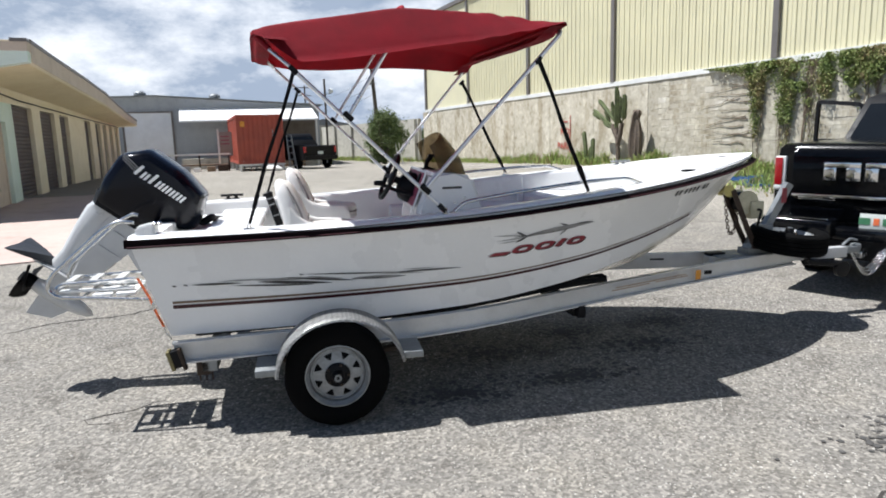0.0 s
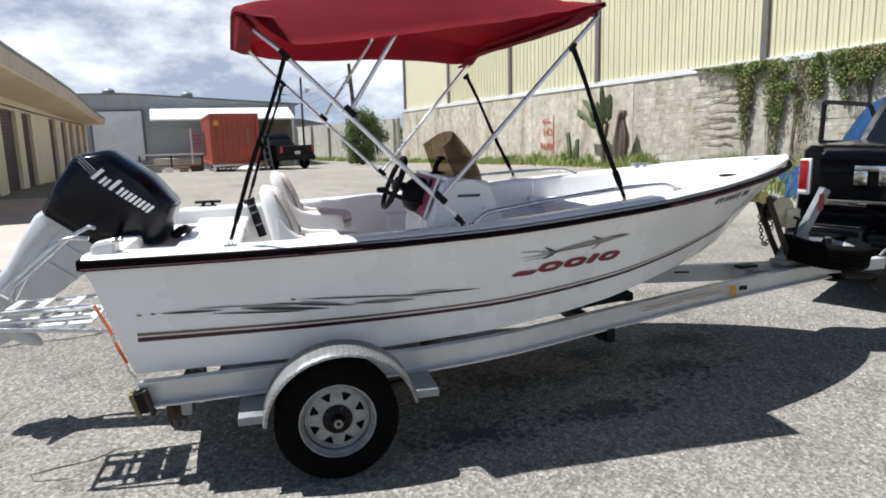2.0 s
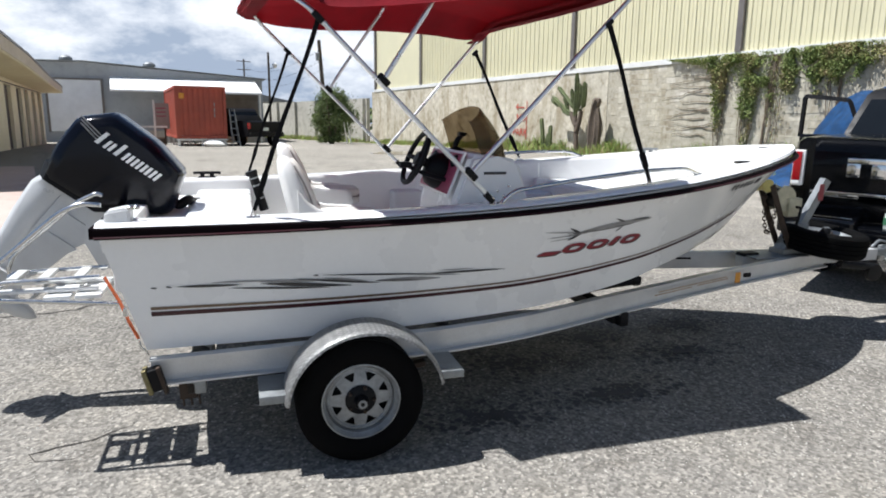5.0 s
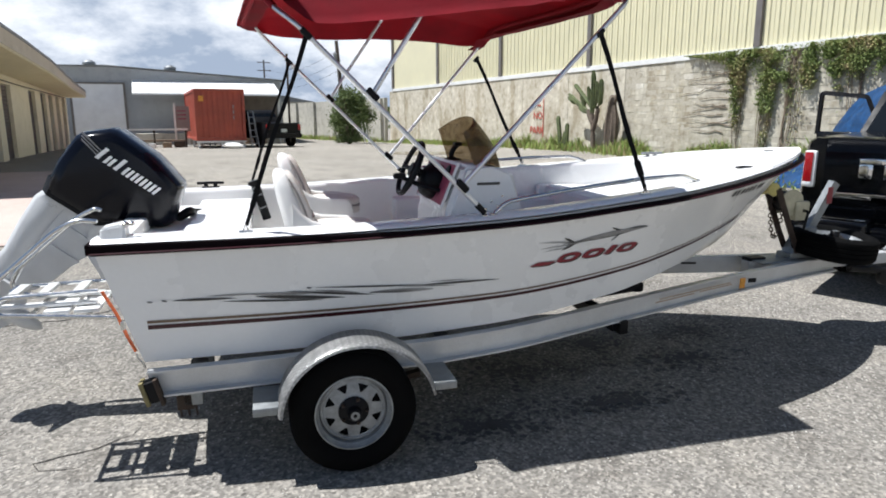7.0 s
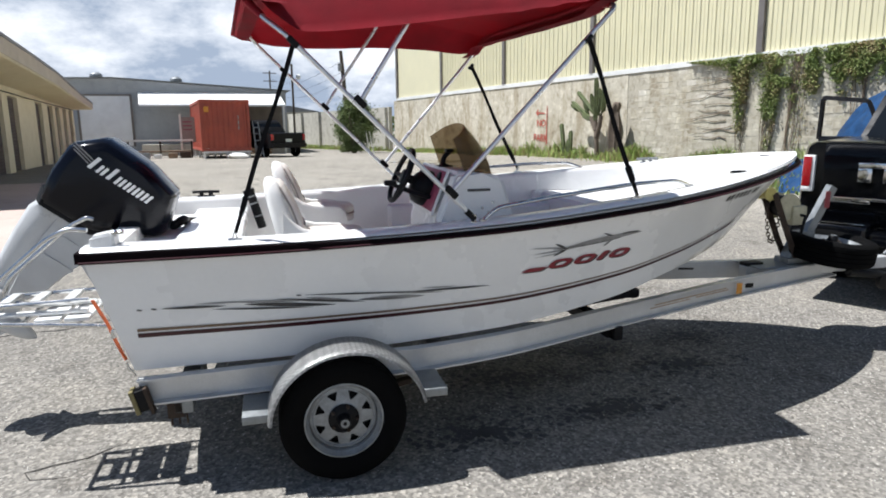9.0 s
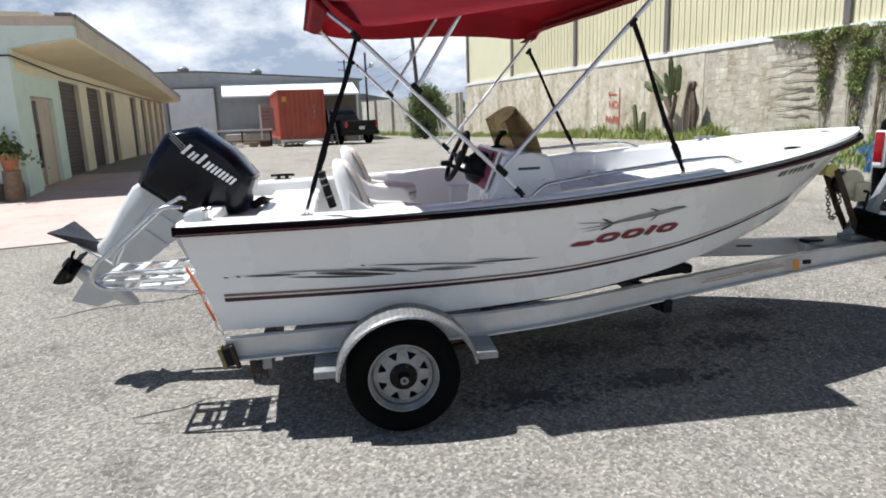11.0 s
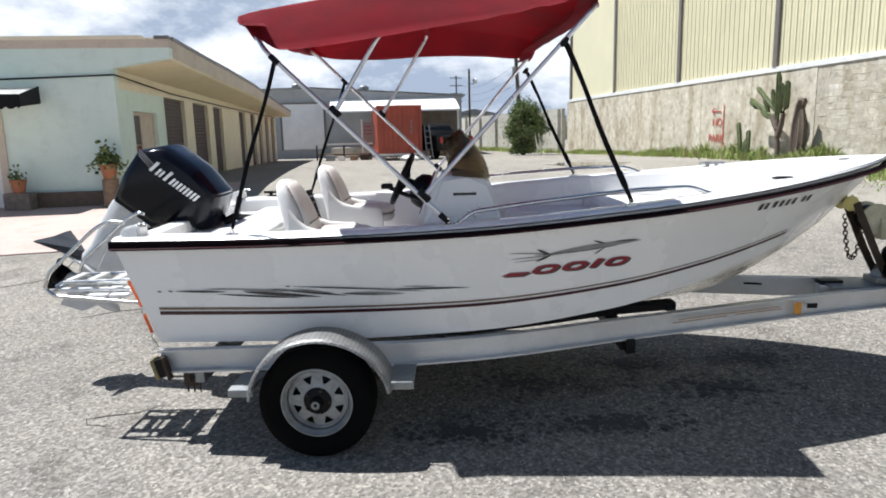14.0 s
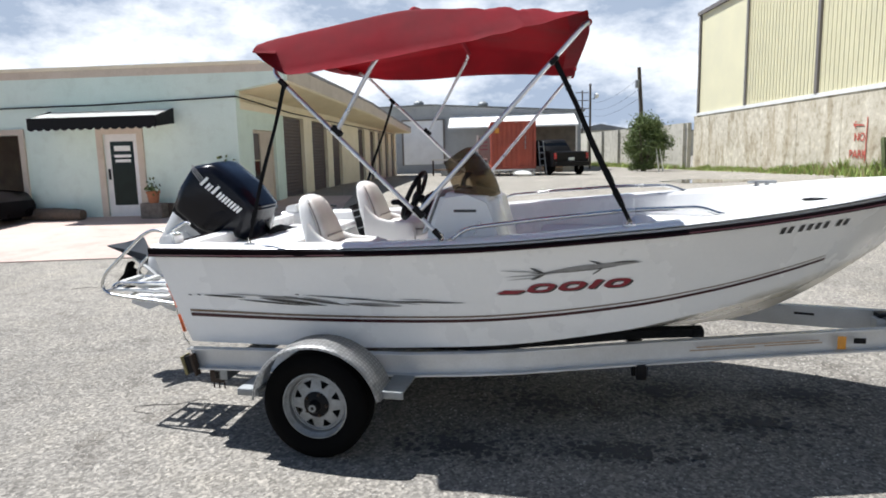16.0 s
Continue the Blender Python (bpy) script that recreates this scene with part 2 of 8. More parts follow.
M_STUCCO_WALL = rain_streaks(concrete_mat("stained_render", (0.49, 0.45, 0.36), (0.64, 0.60, 0.50), 1.1, (1, 1, 0.5), 0.5, (0.72, 0.68, 0.60)))
M_BLOCK = rain_streaks(block_mat(), 0.65)
M_MORTAR = concrete_mat("mortar", (0.42, 0.385, 0.305), (0.52, 0.48, 0.39), 2.0, bump=0.4)
M_FAR_WALL = concrete_mat("pale_concrete_panel", (0.42, 0.40, 0.34), (0.55, 0.53, 0.46), 0.6, (1, 1, 0.4), 0.3)
M_SIDING = plain("cream_metal_siding", (0.66, 0.62, 0.42), 0.42, 0.0, 0.05, 0.8, 60, 0.03)
M_TRIM_DARK = plain("grey_brown_metal_trim", (0.17, 0.155, 0.145), 0.5, 0.2, 0.15, 3)
M_WHITE_TRIM = plain("white_painted_trim", (0.74, 0.74, 0.71), 0.5, 0, 0.08, 2.0)
M_SHED = concrete_mat("pale_green_render", (0.665, 0.80, 0.72), (0.735, 0.86, 0.785), 0.6, bump=0.12, stain=(0.86, 0.86, 0.84))
M_SHED_CREAM = concrete_mat("cream_render", (0.78, 0.71, 0.53), (0.85, 0.78, 0.62), 0.7, bump=0.12, stain=(0.84, 0.82, 0.78))
M_SOFFIT = concrete_mat("soffit_paint", (0.78, 0.67, 0.43), (0.84, 0.74, 0.51), 0.8, bump=0.1, stain=(0.88, 0.85, 0.8))
M_FASCIA = concrete_mat("tan_fascia", (0.58, 0.50, 0.41), (0.66, 0.58, 0.48), 0.8, bump=0.1, stain=(0.85, 0.84, 0.8))
M_SHUTTER = plain("dark_rolling_shutter", (0.10, 0.08, 0.072), 0.6, 0.1, 0.2, 4)
# dark base colour that carries the dimness of interiors
M_INSIDE = plain("interior_dimness_paint", (0.16, 0.14, 0.12), 0.8, 0, 0.3, 2)
M_BLDG_GREY = concrete_mat("grey_blue_metal_wall", (0.33, 0.36, 0.39), (0.41, 0.44, 0.47), 0.5, (1, 1, 0.2), 0.1, (0.8, 0.8, 0.8))
M_BLDG_DOOR = plain("pale_grey_roller_door", (0.74, 0.76, 0.79), 0.5, 0.1, 0.08, 1.5)
M_ROOF_GREY = plain("weathered_roof_sheet", (0.22, 0.23, 0.23), 0.6, 0.2, 0.2, 1.0)
M_RUST_RED = plain("rust_red_container_paint", (0.36, 0.075, 0.045), 0.6, 0, 0.2, 1.2, 40)
M_GEL = plain("white_gelcoat", (0.83, 0.83, 0.815), 0.28, 0, 0.035, 1.5, 40, 0.02, 0.25)


def hull_mat():
    """Gelcoat with a yellow-brown scum stain left by the water along the forefoot."""
    m = plain("stained_hull_gelcoat", (0.83, 0.83, 0.815), 0.28, 0, 0.035, 1.5, 40, 0.02, 0.25)
    n, l = m.node_tree.nodes, m.node_tree.links
    p = [q for q in n if q.type == "BSDF_PRINCIPLED"][0]
    old = p.inputs["Base Color"].links[0].from_socket
    tc = n.new("ShaderNodeTexCoord")
    sep = n.new("ShaderNodeSeparateXYZ")
    l.new(tc.outputs["Object"], sep.inputs[0])
    rise = n.new("ShaderNodeMath")
    rise.operation = "MULTIPLY_ADD"
    l.new(sep.outputs["X"], rise.inputs[0])
    rise.inputs[1].default_value = -0.28
    l.new(sep.outputs["Z"], rise.inputs[2])
    ns = noise_node(n, l, 2.2, 6, 0.65, stretch=(1, 1, 3))
    wob = n.new("ShaderNodeMath")
    wob.operation = "MULTIPLY_ADD"
    l.new(ns.outputs["Fac"], wob.inputs[0])
    wob.inputs[1].default_value = 0.16
    l.new(rise.outputs[0], wob.inputs[2])
    band = n.new("ShaderNodeMapRange")
    band.inputs["From Min"].default_value, band.inputs["From Max"].default_value = -0.07, -0.16
    l.new(wob.outputs[0], band.inputs["Value"])
    fore = n.new("ShaderNodeMapRange")
    fore.inputs["From Min"].default_value, fore.inputs["From Max"].default_value = 2.7, 3.6
    l.new(sep.outputs["X"], fore.inputs["Value"])
    k = n.new("ShaderNodeMath")
    k.operation = "MULTIPLY"
    l.new(band.outputs["Result"], k.inputs[0])
    l.new(fore.outputs["Result"], k.inputs[1])
    mx = n.new("ShaderNodeMixRGB")
    l.new(k.outputs[0], mx.inputs["Fac"])
    l.new(old, mx.inputs["Color1"])
    mx.inputs["Color2"].default_value = (0.46, 0.42, 0.30, 1)
    l.new(mx.outputs["Color"], p.inputs["Base Color"])
    return m


M_HULL = hull_mat()
M_DECK = plain("white_nonskid_deck", (0.76, 0.76, 0.75), 0.6, 0, 0.05, 4, 220, 0.35)
M_RUB_DARK = plain("dark_maroon_rub_rail", (0.006, 0.003, 0.004), 0.85, 0, 0.2, 6, spec=0.08)
M_RUB_RED = plain("maroon_rub_insert", (0.024, 0.004, 0.007), 0.85, 0, 0.2, 6, spec=0.2)
M_STRIPE_TAN = plain("tan_vinyl_stripe", (0.16, 0.105, 0.062), 0.4, 0, 0.15, 8)
M_STRIPE_RED = plain("dark_red_vinyl_stripe", (0.042, 0.005, 0.008), 0.4, 0, 0.15, 8)
M_DECAL_GREY = plain("dark_grey_vinyl", (0.05, 0.048, 0.047), 0.4, 0, 0.3, 10)
M_DECAL_LIGHT = plain("light_grey_vinyl", (0.27, 0.265, 0.26), 0.4, 0, 0.2, 10)
M_DECAL_RED = plain("red_vinyl", (0.24, 0.018, 0.03), 0.4, 0, 0.15, 10)
M_CANVAS = plain("red_canvas", (0.275, 0.018, 0.028), 0.85, 0, 0.22, 2.5, 260, 0.35, spec=0.2)
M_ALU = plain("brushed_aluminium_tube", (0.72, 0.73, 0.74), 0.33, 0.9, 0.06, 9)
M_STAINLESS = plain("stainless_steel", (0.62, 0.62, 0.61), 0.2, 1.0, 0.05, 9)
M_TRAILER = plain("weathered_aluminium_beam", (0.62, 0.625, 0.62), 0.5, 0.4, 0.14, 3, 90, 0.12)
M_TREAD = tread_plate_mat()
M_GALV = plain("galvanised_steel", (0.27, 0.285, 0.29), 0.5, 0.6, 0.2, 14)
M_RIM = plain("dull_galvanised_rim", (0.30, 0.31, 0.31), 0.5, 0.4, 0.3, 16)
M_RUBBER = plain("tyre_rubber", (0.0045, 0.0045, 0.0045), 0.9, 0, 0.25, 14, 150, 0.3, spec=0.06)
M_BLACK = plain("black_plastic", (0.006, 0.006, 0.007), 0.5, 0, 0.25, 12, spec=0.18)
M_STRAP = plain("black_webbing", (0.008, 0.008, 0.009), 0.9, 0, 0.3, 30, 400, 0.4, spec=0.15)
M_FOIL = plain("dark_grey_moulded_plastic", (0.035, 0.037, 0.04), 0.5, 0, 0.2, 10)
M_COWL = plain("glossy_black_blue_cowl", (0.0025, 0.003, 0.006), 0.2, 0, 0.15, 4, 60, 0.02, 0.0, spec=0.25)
M_LEG = plain("silver_grey_paint", (0.56, 0.565, 0.56), 0.38, 0.1, 0.06, 6)
M_SEAT = plain("white_moulded_plastic", (0.74, 0.73, 0.70), 0.45, 0, 0.05, 5)
M_VINYL = plain("off_white_vinyl", (0.66, 0.62, 0.57), 0.5, 0, 0.08, 7, 200, 0.2)
M_PIPING = plain("grey_piping", (0.28, 0.25, 0.23), 0.6, 0, 0.1, 8)
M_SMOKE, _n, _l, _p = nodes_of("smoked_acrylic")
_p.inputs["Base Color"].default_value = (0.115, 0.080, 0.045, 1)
_p.inputs["Roughness"].default_value = 0.16
_clear = _n.new("ShaderNodeBsdfTransparent")
_clear.inputs["Color"].default_value = (0.42, 0.34, 0.235, 1)
_haze = ramp_node(_n, _l, noise_node(_n, _l, 5, 4, 0.6).outputs["Fac"], [(0.3, (0.44,) * 3), (0.75, (0.56,) * 3)])
_sheet = _n.new("ShaderNodeMixShader")
_l.new(_haze.outputs["Color"], _sheet.inputs["Fac"])
_l.new(_clear.outputs["BSDF"], _sheet.inputs[1])
_l.new(_p.outputs["BSDF"], _sheet.inputs[2])
_l.new(_sheet.outputs["Shader"], [q for q in _n if q.type == "OUTPUT_MATERIAL"][0].inputs["Surface"])
M_PINK = plain("faded_red_dash_panel", (0.30, 0.05, 0.10), 0.5, 0, 0.15, 8)
M_ORANGE = plain("orange_ratchet_strap", (0.75, 0.16, 0.05), 0.7, 0, 0.15, 30)
M_AMBER = plain("amber_reflector", (0.72, 0.30, 0.03), 0.25, 0, 0.1, 20)
M_RUSTY = plain("rusty_steel", (0.065, 0.045, 0.032), 0.75, 0.4, 0.4, 18)
M_BUNK = plain("black_bunk_carpet", (0.014, 0.014, 0.015), 0.95, 0, 0.3, 40, 300, 0.6)
M_TRUCK = plain("black_truck_paint", (0.003, 0.0035, 0.005), 0.12, 0, 0.1, 2, 30, 0.0, 0.0, 0.04, spec=0.4)
M_CHROME = plain("chrome", (0.8, 0.8, 0.8), 0.09, 1.0, 0.04, 5, 60, 0.0, 0.0, 0.04)
M_TINT = plain("dark_tinted_glass", (0.008, 0.010, 0.012), 0.06, 0, 0.1, 3, 30, 0, 0.0, 0.02, spec=0.4)
M_TAIL = plain("red_tail_lamp_lens", (0.33, 0.008, 0.012), 0.12, 0, 0.1, 20, 90, 0.05, 0.6, 0.04)
M_PLATE = plain("licence_plate_white", (0.62, 0.66, 0.62), 0.4, 0, 0.06, 20)
M_PLATE_INK = plain("plate_green_ink", (0.06, 0.2, 0.1), 0.4, 0, 0.1, 20)
M_TARP = plain("blue_tarpaulin", (0.009, 0.045, 0.125), 0.6, 0, 0.4, 5, 40, 0.3, spec=0.2)
M_CACTUS = plain("olive_cactus", (0.105, 0.128, 0.050), 0.75, 0, 0.45, 5)
M_BARK = plain("grey_brown_bark", (0.13, 0.10, 0.075), 0.9, 0, 0.3, 10, 60, 0.6)
M_LEAF = leaf_mat("bush_leaf", (0.05, 0.08, 0.024), (0.165, 0.21, 0.07))
def vine_mat():
    """Leaves that turn from deep green to olive and dry brown in patches."""
    m, n, l, p = nodes_of("vine_leaf")
    geo = n.new("ShaderNodeNewGeometry")
    tx = n.new("ShaderNodeTexNoise")
    tx.inputs["Scale"].default_value, tx.inputs["Detail"].default_value = 1.5, 4
    l.new(geo.outputs["Position"], tx.inputs["Vector"])
    k = n.new("ShaderNodeMath")
    k.operation = "MULTIPLY_ADD"
    l.new(geo.outputs["Random Per Island"], k.inputs[0])
    k.inputs[1].default_value = 0.22
    l.new(tx.outputs["Fac"], k.inputs[2])
    r = ramp_node(n, l, k.outputs[0], [(0.40, (0.12, 0.165, 0.05)), (0.58, (0.19, 0.24, 0.07)), (0.70, (0.25, 0.24, 0.095)), (0.82, (0.26, 0.185, 0.10))])
    l.new(r.outputs["Color"], p.inputs["Base Color"])
    p.inputs["Roughness"].default_value = 0.6
    p.inputs["Specular IOR Level"].default_value = 0.25
    return m


M_VINE = vine_mat()
M_GRASS = leaf_mat("weed_grass", (0.32, 0.27, 0.13), (0.42, 0.50, 0.16), (0.18, 0.27, 0.06))
M_DRYVINE = plain("dry_vine_stem", (0.17, 0.125, 0.085), 0.9, 0, 0.3, 10)
M_GRAFFITI = plain("red_spray_paint", (0.48, 0.10, 0.07), 0.85, 0, 0.3, 6)
M_TERRACOTTA = plain("terracotta", (0.40, 0.16, 0.08), 0.85, 0, 0.2, 10)
M_WOOD = plain("weathered_timber", (0.24, 0.17, 0.11), 0.85, 0, 0.3, 8)
M_STONE = plain("rough_grey_stone", (0.20, 0.17, 0.14), 0.95, 0, 0.35, 6, 40, 0.6)
M_POLE = plain("creosoted_pole", (0.09, 0.075, 0.06), 0.9, 0, 0.2, 6)
# bare tar and oil; also strewn under the boat to deepen its shade
M_TAR_SHADE = plain("dark_tar_and_shade", (0.085, 0.081, 0.076), 0.85, 0, 0.35, 5, 70, 0.5)
M_CRACK = plain("crack_dirt", (0.045, 0.04, 0.035), 0.95, 0, 0.3, 10)
M_GLASSDOOR = plain("door_glass", (0.010, 0.020, 0.018), 0.06, 0, 0.2, 2, 30, 0, 0.0, 0.03, spec=0.3)
M_WHITE = plain("white_enamel", (0.78, 0.78, 0.76), 0.4, 0, 0.05, 6)
M_CANOPY_METAL = plain("white_corrugated_sheet", (0.80, 0.80, 0.78), 0.5, 0, 0.05, 2)
M_TEAK = plain("grey_plastic_tread", (0.5, 0.5, 0.48), 0.6, 0, 0.1, 10)
M_YELLOW = plain("yellow_rubber_roller", (0.55, 0.48, 0.16), 0.6, 0, 0.15, 14)
M_STICKER = plain("faded_tan_sticker", (0.42, 0.30, 0.20), 0.6, 0, 0.3, 30)
M_CAR = plain("dusty_black_car_paint", (0.006, 0.005, 0.006), 0.3, 0, 0.2, 2, 30, 0.0, 0.0, 0.06, spec=0.12)
M_BRASS = plain("tarnished_brass_paint", (0.22, 0.185, 0.08), 0.6, 0.2, 0.35, 16)
M_WINCH = plain("cream_winch_paint", (0.50, 0.47, 0.33), 0.5, 0.1, 0.2, 14)
M_WATER = plain("shallow_puddle", (0.075, 0.066, 0.055), 0.03, 0, 0.2, 2.0, 30, 0.0, 0.0, 0.02, spec=0.5)
M_GRIT = plain("pale_shell_grit", (0.5, 0.48, 0.43), 0.9, 0, 0.3, 3, 60, 0.0)

# ---- mesh tools ----
SITE = pose(0, 0, 0, 1.4, 0, 0)        # the lot falls slightly towards the street


def box(bm, c, s, m=None, bevel=0.0, seg=2):
    ret = bmesh.ops.create_cube(bm, size=1.0)
    vs = ret["verts"]
    bmesh.ops.scale(bm, vec=s, verts=vs)
    if bevel:
        es = list({e for v in vs for e in v.link_edges})
        r = bmesh.ops.bevel(bm, geom=es, offset=min(bevel, 0.45 * min(s)), segments=seg, profile=0.6, affect="EDGES")
        vs = list({v for f in r["faces"] for v in f.verts} | {v for v in vs if v.is_valid})
    bmesh.ops.translate(bm, vec=c, verts=vs)
    if m is not None:
        bmesh.ops.transform(bm, matrix=m, verts=vs)
    return vs


def grid_faces(bm, rings, closed=False, cap=False):
    """Quads between successive rings of points."""
    rows = [[bm.verts.new(p) for p in r] for r in rings]
    k = len(rows[0])
    for a, b in zip(rows, rows[1:]):
        for i in range(k if closed else k - 1):
            j = (i + 1) % k
            try:
                bm.faces.new((a[i], a[j], b[j], b[i]))
            except ValueError:
                pass
    if cap:
        for r in (rows[0], rows[-1]):
            try:
                bm.faces.new(r)
            except ValueError:
                pass
    return rows


def tube(bm, pts, r, seg=8, cap=True, flat=None):
    """A round bar along pts; flat=(w, h) makes it a strap of that section. r may be a list."""
    pts = [Vector(p) for p in pts]
    n = len(pts)
    rings = []
    up = None
    for i, p in enumerate(pts):
        d = (pts[min(i + 1, n - 1)] - pts[max(i - 1, 0)]).normalized()
        if up is None:
            up = Vector((0, 0, 1)) if abs(d.z) < 0.9 else Vector((0, 1, 0))
        side = d.cross(up)
        if side.length < 1e-5:
            side = d.orthogonal()
        side.normalize()
        up = side.cross(d).normalized()
        rad = r[i] if isinstance(r, (list, tuple)) else r
        if flat:
            w, h = flat
            rings.append([p + side * a * w / 2 + up * b * h / 2 for a, b in ((-1, -1), (1, -1), (1, 1), (-1, 1))])
        else:
            rings.append([p + (side * math.cos(2 * math.pi * k / seg) + up * math.sin(2 * math.pi * k / seg)) * rad for k in range(seg)])
    grid_faces(bm, rings, True, cap)


def arc_pts(pts, radius=0.06, steps=5):
    """Rounds the inner corners of a polyline."""
    pts = [Vector(p) for p in pts]
    out = [pts[0]]
    for a, b, c in zip(pts, pts[1:], pts[2:]):
        u, v = (a - b), (c - b)
        ra = min(radius, 0.45 * u.length, 0.45 * v.length)
        p, q = b + u.normalized() * ra, b + v.normalized() * ra
        for k in range(steps + 1):
            t = k / steps
            out.append((1 - t) ** 2 * p + 2 * t * (1 - t) * b + t * t * q)
    return out + [pts[-1]]


def lathe(bm, profile, seg=32, m=None, close=True):
    """profile: (radius, height) pairs, turned about z."""
    rings = [[(r * math.cos(2 * math.pi * k / seg), r * math.sin(2 * math.pi * k / seg), z) for k in range(seg)] for r, z in profile]
    if m is not None:
        rings = [[m @ Vector(p) for p in r] for r in rings]
    grid_faces(bm, rings, True, close)


def prism(bm, poly, thick, m=None):
    """A flat outline in the xz plane, thick along y (centred)."""
    a = [Vector((x, -thick / 2, z)) for x, z in poly]
    b = [Vector((x, thick / 2, z)) for x, z in poly]
    if m is not None:
        a, b = [m @ p for p in a], [m @ p for p in b]
    va, vb = [bm.verts.new(p) for p in a], [bm.verts.new(p) for p in b]
    bm.faces.new(va)
    bm.faces.new(vb[::-1])
    k = len(poly)
    for i in range(k):
        j = (i + 1) % k
        bm.faces.new((va[j], va[i], vb[i], vb[j]))


def curve_at(xs, ys, x):
    """A smooth curve through (xs, ys), monotone between its points."""
    xs, ys = list(xs), list(ys)
    if x <= xs[0]:
        return ys[0]
    if x >= xs[-1]:
        return ys[-1]
    k = next(i for i in range(len(xs) - 1) if xs[i] <= x <= xs[i + 1])
    d = [(ys[i + 1] - ys[i]) / (xs[i + 1] - xs[i]) for i in range(len(xs) - 1)]

    def slope(i):
        if i == 0:
            return d[0]
        if i == len(d):
            return d[-1]
        return 0.0 if d[i - 1] * d[i] <= 0 else 2 * d[i - 1] * d[i] / (d[i - 1] + d[i])

    h = xs[k + 1] - xs[k]
    t = (x - xs[k]) / h
    m0, m1 = slope(k), slope(k + 1)
    return ((2 * t ** 3 - 3 * t ** 2 + 1) * ys[k] + (t ** 3 - 2 * t ** 2 + t) * h * m0
            + (-2 * t ** 3 + 3 * t ** 2) * ys[k + 1] + (t ** 3 - t ** 2) * h * m1)


def finish(name, bm, mat, smooth=40.0):
    bmesh.ops.recalc_face_normals(bm, faces=bm.faces[:])
    me = bpy.data.meshes.new(name)
    bm.to_mesh(me)
    bm.free()
    me.materials.append(mat)
    if smooth:
        for p in me.polygons:
            p.use_smooth = True
        me.set_sharp_from_angle(angle=radians(smooth))
    return me


def part(name, bm, mat, parent, label="", smooth=40.0, m=None):
    ob = new(name, finish(name, bm, mat, smooth))
    ob.parent = parent
    if m is not None:
        ob.matrix_local = m
    if label:
        ob["label"] = label
    return ob


def thing(name, m, label, category, group="", kind=""):
    ob = new(name)
    ob.empty_display_size = 0.2
    ob.matrix_world = m
    return tagged(ob, label, category, group, kind)


def solid(name, bm, mat, label, category, group="", kind="", smooth=40.0, m=None):
    ob = new(name, finish(name, bm, mat, smooth))
    if m is not None:
        ob.matrix_world = m
    return tagged(ob, label, category, group, kind)


def one(fn, *a, **k):
    bm = bmesh.new()
    fn(bm, *a, **k)
    return bm

# ---- ground ----
G_Y = (-30, -6, -2, 0, 2, 5, 9.6, 14, 20, 30, 45, 80)
G_Z = (-0.10, -0.08, -0.05, 0.0, 0.05, 0.16, 0.40, 0.58, 0.64, 0.55, 0.42, 0.42)


def ground_z(x, y):
    return curve_at(G_Y, G_Z, y)


bm = bmesh.new()
gx = [-900, -400, -150, -60] + [x * 2.0 for x in range(-20, 21)] + [60, 150, 400, 900]
gy = [-400, -120, -40, -20] + [-12 + 0.8 * k for k in range(60)] + [40, 50, 65, 80, 150, 400, 1200]
grid_faces(bm, [[(x, y, ground_z(x, y)) for x in gx] for y in gy])
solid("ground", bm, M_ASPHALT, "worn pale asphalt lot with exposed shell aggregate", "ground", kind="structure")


def drape(name, outline, mat, lift, label, category, nx=14, ny=10, kind="structure"):
    """A thin slab between two edges, lying on the ground. outline: near-left, near-right, far-right, far-left."""
    a, b, c, d = [Vector((*p, 0)) for p in outline]
    top, low = [], []
    for j in range(ny + 1):
        v = j / ny
        row = [(a.lerp(b, i / nx)).lerp(d.lerp(c, i / nx), v) for i in range(nx + 1)]
        top.append([(p.x, p.y, ground_z(p.x, p.y) + lift) for p in row])
    bm = bmesh.new()
    rows = grid_faces(bm, top)
    rim = rows[0] + [r[-1] for r in rows[1:]] + rows[-1][-2::-1] + [r[0] for r in rows[-2:0:-1]]
    lowv = [bm.verts.new((v.co.x, v.co.y, v.co.z - lift - 0.05)) for v in rim]
    for i in range(len(rim)):
        j = (i + 1) % len(rim)
        bm.faces.new((rim[i], rim[j], lowv[j], lowv[i]))
    return solid(name, bm, mat, label, category, kind=kind)


drape("pavement", [(-30, -1.6), (-1.9, 5.48), (-4.3, 14.0), (-30, 12.0)], M_APRON, 0.02, "sunlit pinkish concrete apron before the garage building", "pavement")


